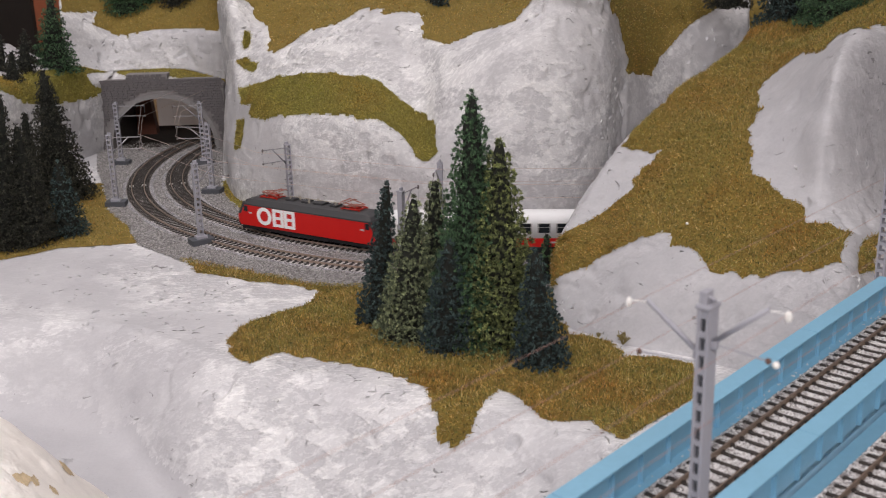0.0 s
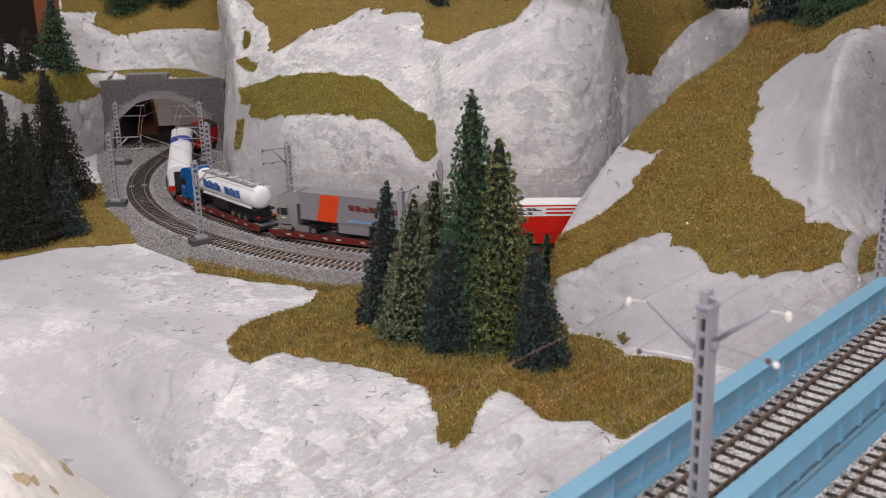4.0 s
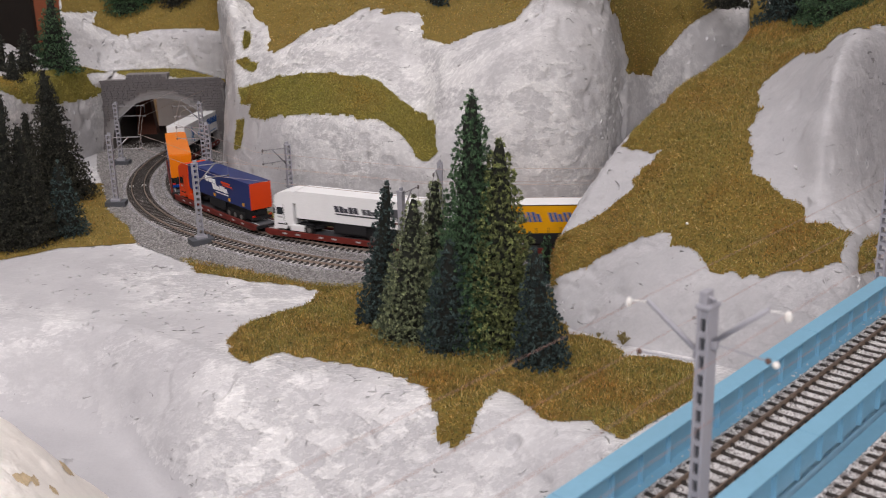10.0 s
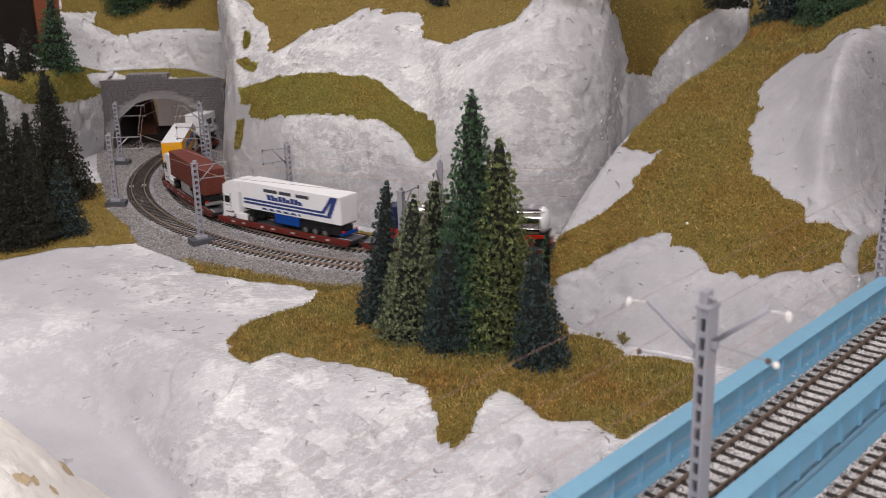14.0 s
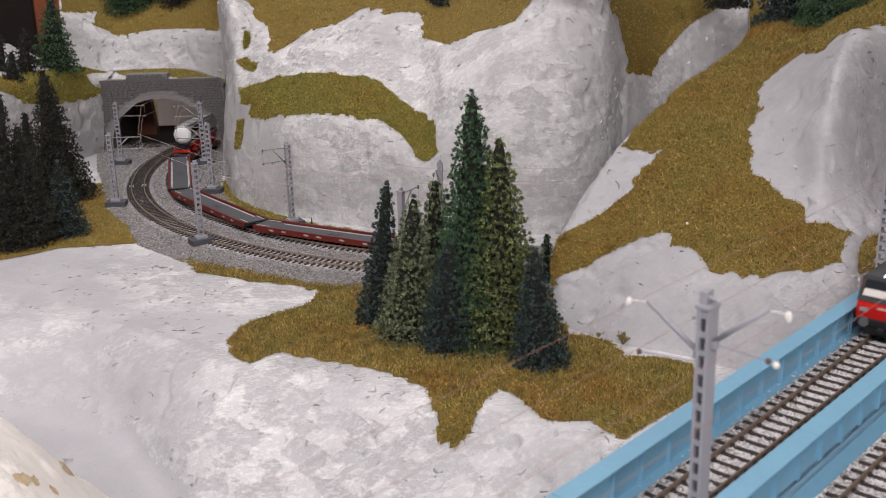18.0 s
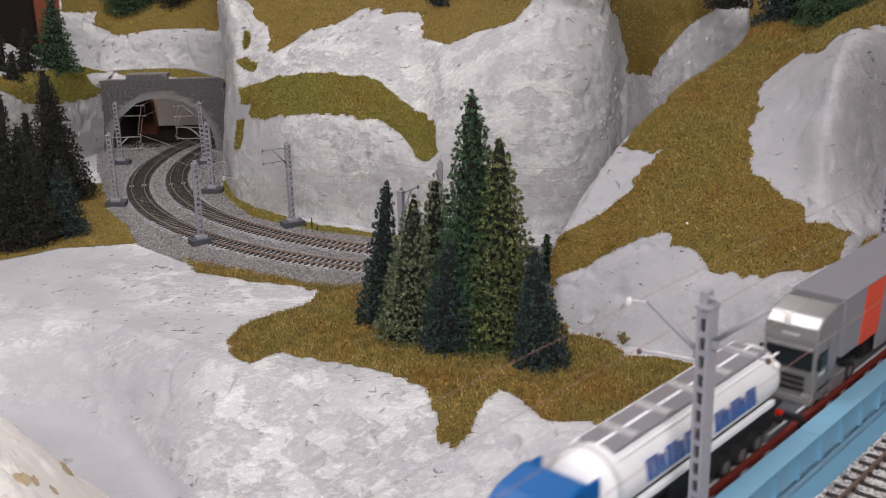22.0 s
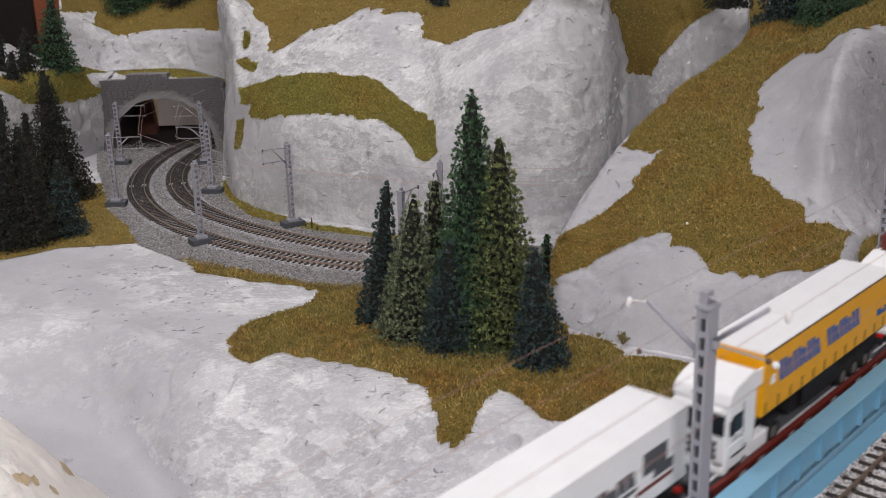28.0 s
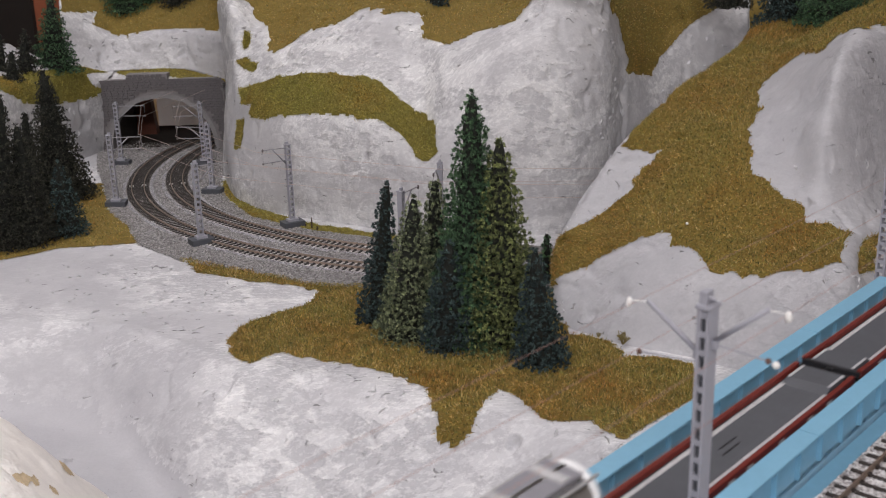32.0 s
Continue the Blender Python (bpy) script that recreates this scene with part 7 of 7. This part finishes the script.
    decal(a, 0.34, 0.76, 0.30, 0.35, DECK_GREY, "thin grey line")
    decal(a, 0.79, 0.90, 0.42, 0.72, DECK_GREY, "grey animal-shaped patch")
    decal(a, 0.84, 0.93, 0.30, 0.44, DECK_GREY, "grey patch")
    decal(a, 0.76, 0.93, 0.20, 0.25, WAGON_RED, "thin dark red line")
    made.append(a)
    a = box_truck("white cab lorry with a yellow tarpaulin trailer", WHITE, WHITE, YELLOW, WHITE, CHASSIS, "low", -0.0925)
    decal(a, 0.0, 1.0, 0.955, 0.985, BROWN_EDGE, "dark brown top edging")
    word(a, 0.11, 0.40, 0.40, 0.74, LETTER_BLUE, 9, 0.34, -0.02)
    word(a, 0.45, 0.71, 0.40, 0.72, LETTER_BLUE, 8, 0.34, -0.02)
    word(a, 0.86, 0.95, 0.30, 0.42, LETTER_BLUE, 4)
    decal(a, 0.05, 0.075, 0.44, 0.58, WHITE, "small white round patch")
    # dark bars along the lower edge: straps with their shadows painted in
    for k in range(12):
        decal(a, 0.02 + 0.082 * k, 0.025 + 0.082 * k, 0.02, 0.20, BROWN_EDGE, "strap and its shadow as one dark bar")
    made.append(a)
    a = box_truck("white cab lorry with a brown container", WHITE, WHITE, BROWN, BROWN, SILVER, "low", -0.0890, 0.0985)
    for k in range(28):
        x = -0.0890 + 0.003 + k * 0.0052
        for s in (-1, 1):
            part("corrugation", solid((x, x + 0.0024, min(s * TW, s * (TW + 0.0004)), max(s * TW, s * (TW + 0.0004)), TZ0 + 0.002, TZ1 - 0.0025)), BROWN, a)
    for y in (-0.010, -0.005, 0.005, 0.010):
        part("locking_bar", solid((-0.0890 - 0.0013, -0.0890 - 0.0006, y - 0.0004, y + 0.0004, TZ0 + 0.001, TZ1 - 0.002)), BROWN, a)
    for s in (-1, 1):
        for k in range(3):
            part("guard_rail", solid((TX0 + 0.062, TX0 + 0.108, min(s * 0.0140, s * 0.0146), max(s * 0.0140, s * 0.0146), DECK_Z + 0.0060 + 0.0028 * k, DECK_Z + 0.0074 + 0.0028 * k)), SILVER, a, "silver side guard rail")
    made.append(a)
    a = box_truck("white lorry with blue striped white trailer", WHITE, WHITE, WHITE, WHITE, DEEP_BLUE, nose=0.0980)
    decal(a, 0.02, 0.86, 0.19, 0.27, NAVY_PRINT, "navy stripe")
    decal(a, 0.02, 0.84, 0.32, 0.40, NAVY_PRINT, "navy stripe")
    slanted(a, 0.81, 0.845, 0.10, 0.32, 0.97, NAVY_PRINT, "navy rising stripe")
    slanted(a, 0.86, 0.905, 0.075, 0.19, 0.97, NAVY_PRINT, "navy rising stripe")
    word(a, 0.28, 0.64, 0.46, 0.66, NAVY_PRINT, 9)
    decal(a, 0.24, 0.38, 0.74, 0.86, LETTER_DARK, "dark lettering block")
    decal(a, 0.40, 0.52, 0.74, 0.86, LETTER_DARK, "dark lettering block")
    decal(a, 0.57, 0.70, 0.74, 0.86, LETTER_DARK, "dark lettering block")
    word(a, 0.22, 0.62, 0.06, 0.13, NAVY_PRINT, 16)
    made.append(a)
    a = tank_truck("navy cab lorry with a chrome tank on red chassis", NAVY, CHASSIS_RED, CHROME, CHROME, CHASSIS_RED, SILVER)
    for s in (-1, 1):
        part("wheel_arch_panel", solid((TX0 + 0.016, TX0 + 0.064, min(s * 0.0128, s * 0.0144), max(s * 0.0128, s * 0.0144), DECK_Z + 0.0128, DECK_Z + 0.0182, 0.0005)), CHASSIS_RED, a, "red mudguard panel")
    for k in range(3):
        cx = TX0 + 0.0265 + k * 0.0152
        for s in (-1, 1):
            b = bmesh.new()
            rows = []
            for q in range(9):
                t = math.pi * q / 8
                rows.append([b.verts.new((cx + r * math.cos(t), y, DECK_Z + 0.0056 + r * math.sin(t))) for r, y in ((0.0066, s * 0.0100), (0.0074, s * 0.0100), (0.0074, s * 0.0148), (0.0066, s * 0.0148))])
            for a0, a1 in zip(rows, rows[1:]):
                for j in range(4):
                    b.faces.new((a0[j], a0[(j + 1) % 4], a1[(j + 1) % 4], a1[j]))
            bmesh.ops.recalc_face_normals(b, faces=b.faces)
            part("mudguard", b, CHASSIS_RED, a, "arched dark red mudguard")
    for s in (-1, 1):
        part("side_beam", solid((TX0 + 0.004, TX1 - 0.050, min(s * 0.0130, s * 0.0144), max(s * 0.0130, s * 0.0144), DECK_Z + 0.0145, DECK_Z + 0.0185, 0.0004)), CHASSIS_RED, a, "long dark red side beam")
    dome = []
    for x, k in ((TX1 - 0.0150, 1.012), (TX1 - 0.0095, 0.98), (TX1 - 0.0045, 0.82), (TX1 - 0.0020, 0.36)):
        dome.append((x, [(0.0146 * k * math.cos(6.2832 * j / 28), DECK_Z + 0.0318 + 0.0146 * k * math.sin(6.2832 * j / 28)) for j in range(28)]))
    part("tank_front", loft_hull(dome), WHITE, a, "white domed tank front", smooth=True)
    dome = []
    for x, k in ((TX0 + 0.0018, 0.32), (TX0 + 0.0033, 0.74), (TX0 + 0.0078, 0.985), (TX0 + 0.0110, 1.012)):
        dome.append((x, [(0.0146 * k * math.cos(6.2832 * j / 28), DECK_Z + 0.0318 + 0.0146 * k * math.sin(6.2832 * j / 28)) for j in range(28)]))
    part("tank_rear", loft_hull(dome), WHITE, a, "white domed tank rear", smooth=True)
    front = part("cab_front_panel", solid((0.0935, 0.0954, -0.0142, 0.0142, DECK_Z + 0.0060, DECK_Z + 0.0195, 0.0008)), CHASSIS_RED, a, "dark red lower cab front")
    part("grille", solid((0.0952, 0.0957, -0.0075, 0.0075, DECK_Z + 0.0082, DECK_Z + 0.0140)), CHASSIS, front, "dark grille")
    for s in (-1, 1):
        part("cab_side_panel", solid((0.0652, 0.0940, min(s * 0.0140, s * 0.0148), max(s * 0.0140, s * 0.0148), DECK_Z + 0.0095, DECK_Z + 0.0205, 0.0003)), CHASSIS_RED, a, "dark red lower cab side")
    made.append(a)
    return made


LOCO, COACH = build_loco(), build_coach()
FIRST_WAGON = build_wagon("low oxide red flat wagon with grey deck")
WAGONS = [FIRST_WAGON] + [copy_thing(FIRST_WAGON, pose(0, 0, 0)) for k in range(12)] + [build_wagon("empty oxide red flat wagon closing the train", True)]
for w in WAGONS[11:13]:
    tagged(w, "empty low oxide red flat wagon with grey deck")
LORRIES = build_lorries()

# ---- how the train runs: nose positions from a slowly rising speed ----
SPEEDS = ((0.0, 0.1609), (4.0, 0.184), (8.0, 0.1898), (12.0, 0.1872), (14.5, 0.2024), (17.0, 0.2097), (19.5, 0.2194), (23.0, 0.2318), (27.0, 0.248), (29.5, 0.248), (31.0, 0.2365), (32.0, 0.206))
WAGON_PITCH, FIRST_CENTRE = 0.2240, 0.6389
SHIFTS = (0.0003, 0.0015, 0.0050, 0.0055, 0.0019, 0.0024, 0.0018, -0.0015, 0.008, 0.0020, -0.0055)


def travelled(t):
    d = 0.0
    for (t0, v0), (t1, v1) in zip(SPEEDS, SPEEDS[1:]):
        if t <= t0:
            break
        e = min(t, t1)
        ve = v0 + (v1 - v0) * (e - t0) / (t1 - t0)
        d += (v0 + ve) / 2 * (e - t0)
    return d


def ride(back, base):
    """Rows for a vehicle whose middle runs that far behind the nose, on two bogies base metres either side."""
    rows = []
    for k in range(161):
        t = k * 0.2
        s = travelled(t) - back
        a, b = route(s + base), route(s - base)
        d = a - b
        yaw = math.degrees(math.atan2(d.y, d.x))
        tilt = -math.degrees(math.atan2(d.z, math.hypot(d.x, d.y)))
        m = (a + b) / 2
        rows.append((t, pose(m.x, m.y, m.z, 0, tilt, yaw)))
    return rows


def motions():
    walk(LOCO, ride(0.118, 0.055))
    walk(COACH, ride(0.3765, 0.104))
    for k, w in enumerate(WAGONS):
        rows = ride(FIRST_CENTRE + WAGON_PITCH * k, 0.080)
        walk(w, rows)
        if k < len(LORRIES):
            walk(LORRIES[k], ride(FIRST_CENTRE + WAGON_PITCH * k - SHIFTS[k], 0.080))


motions()
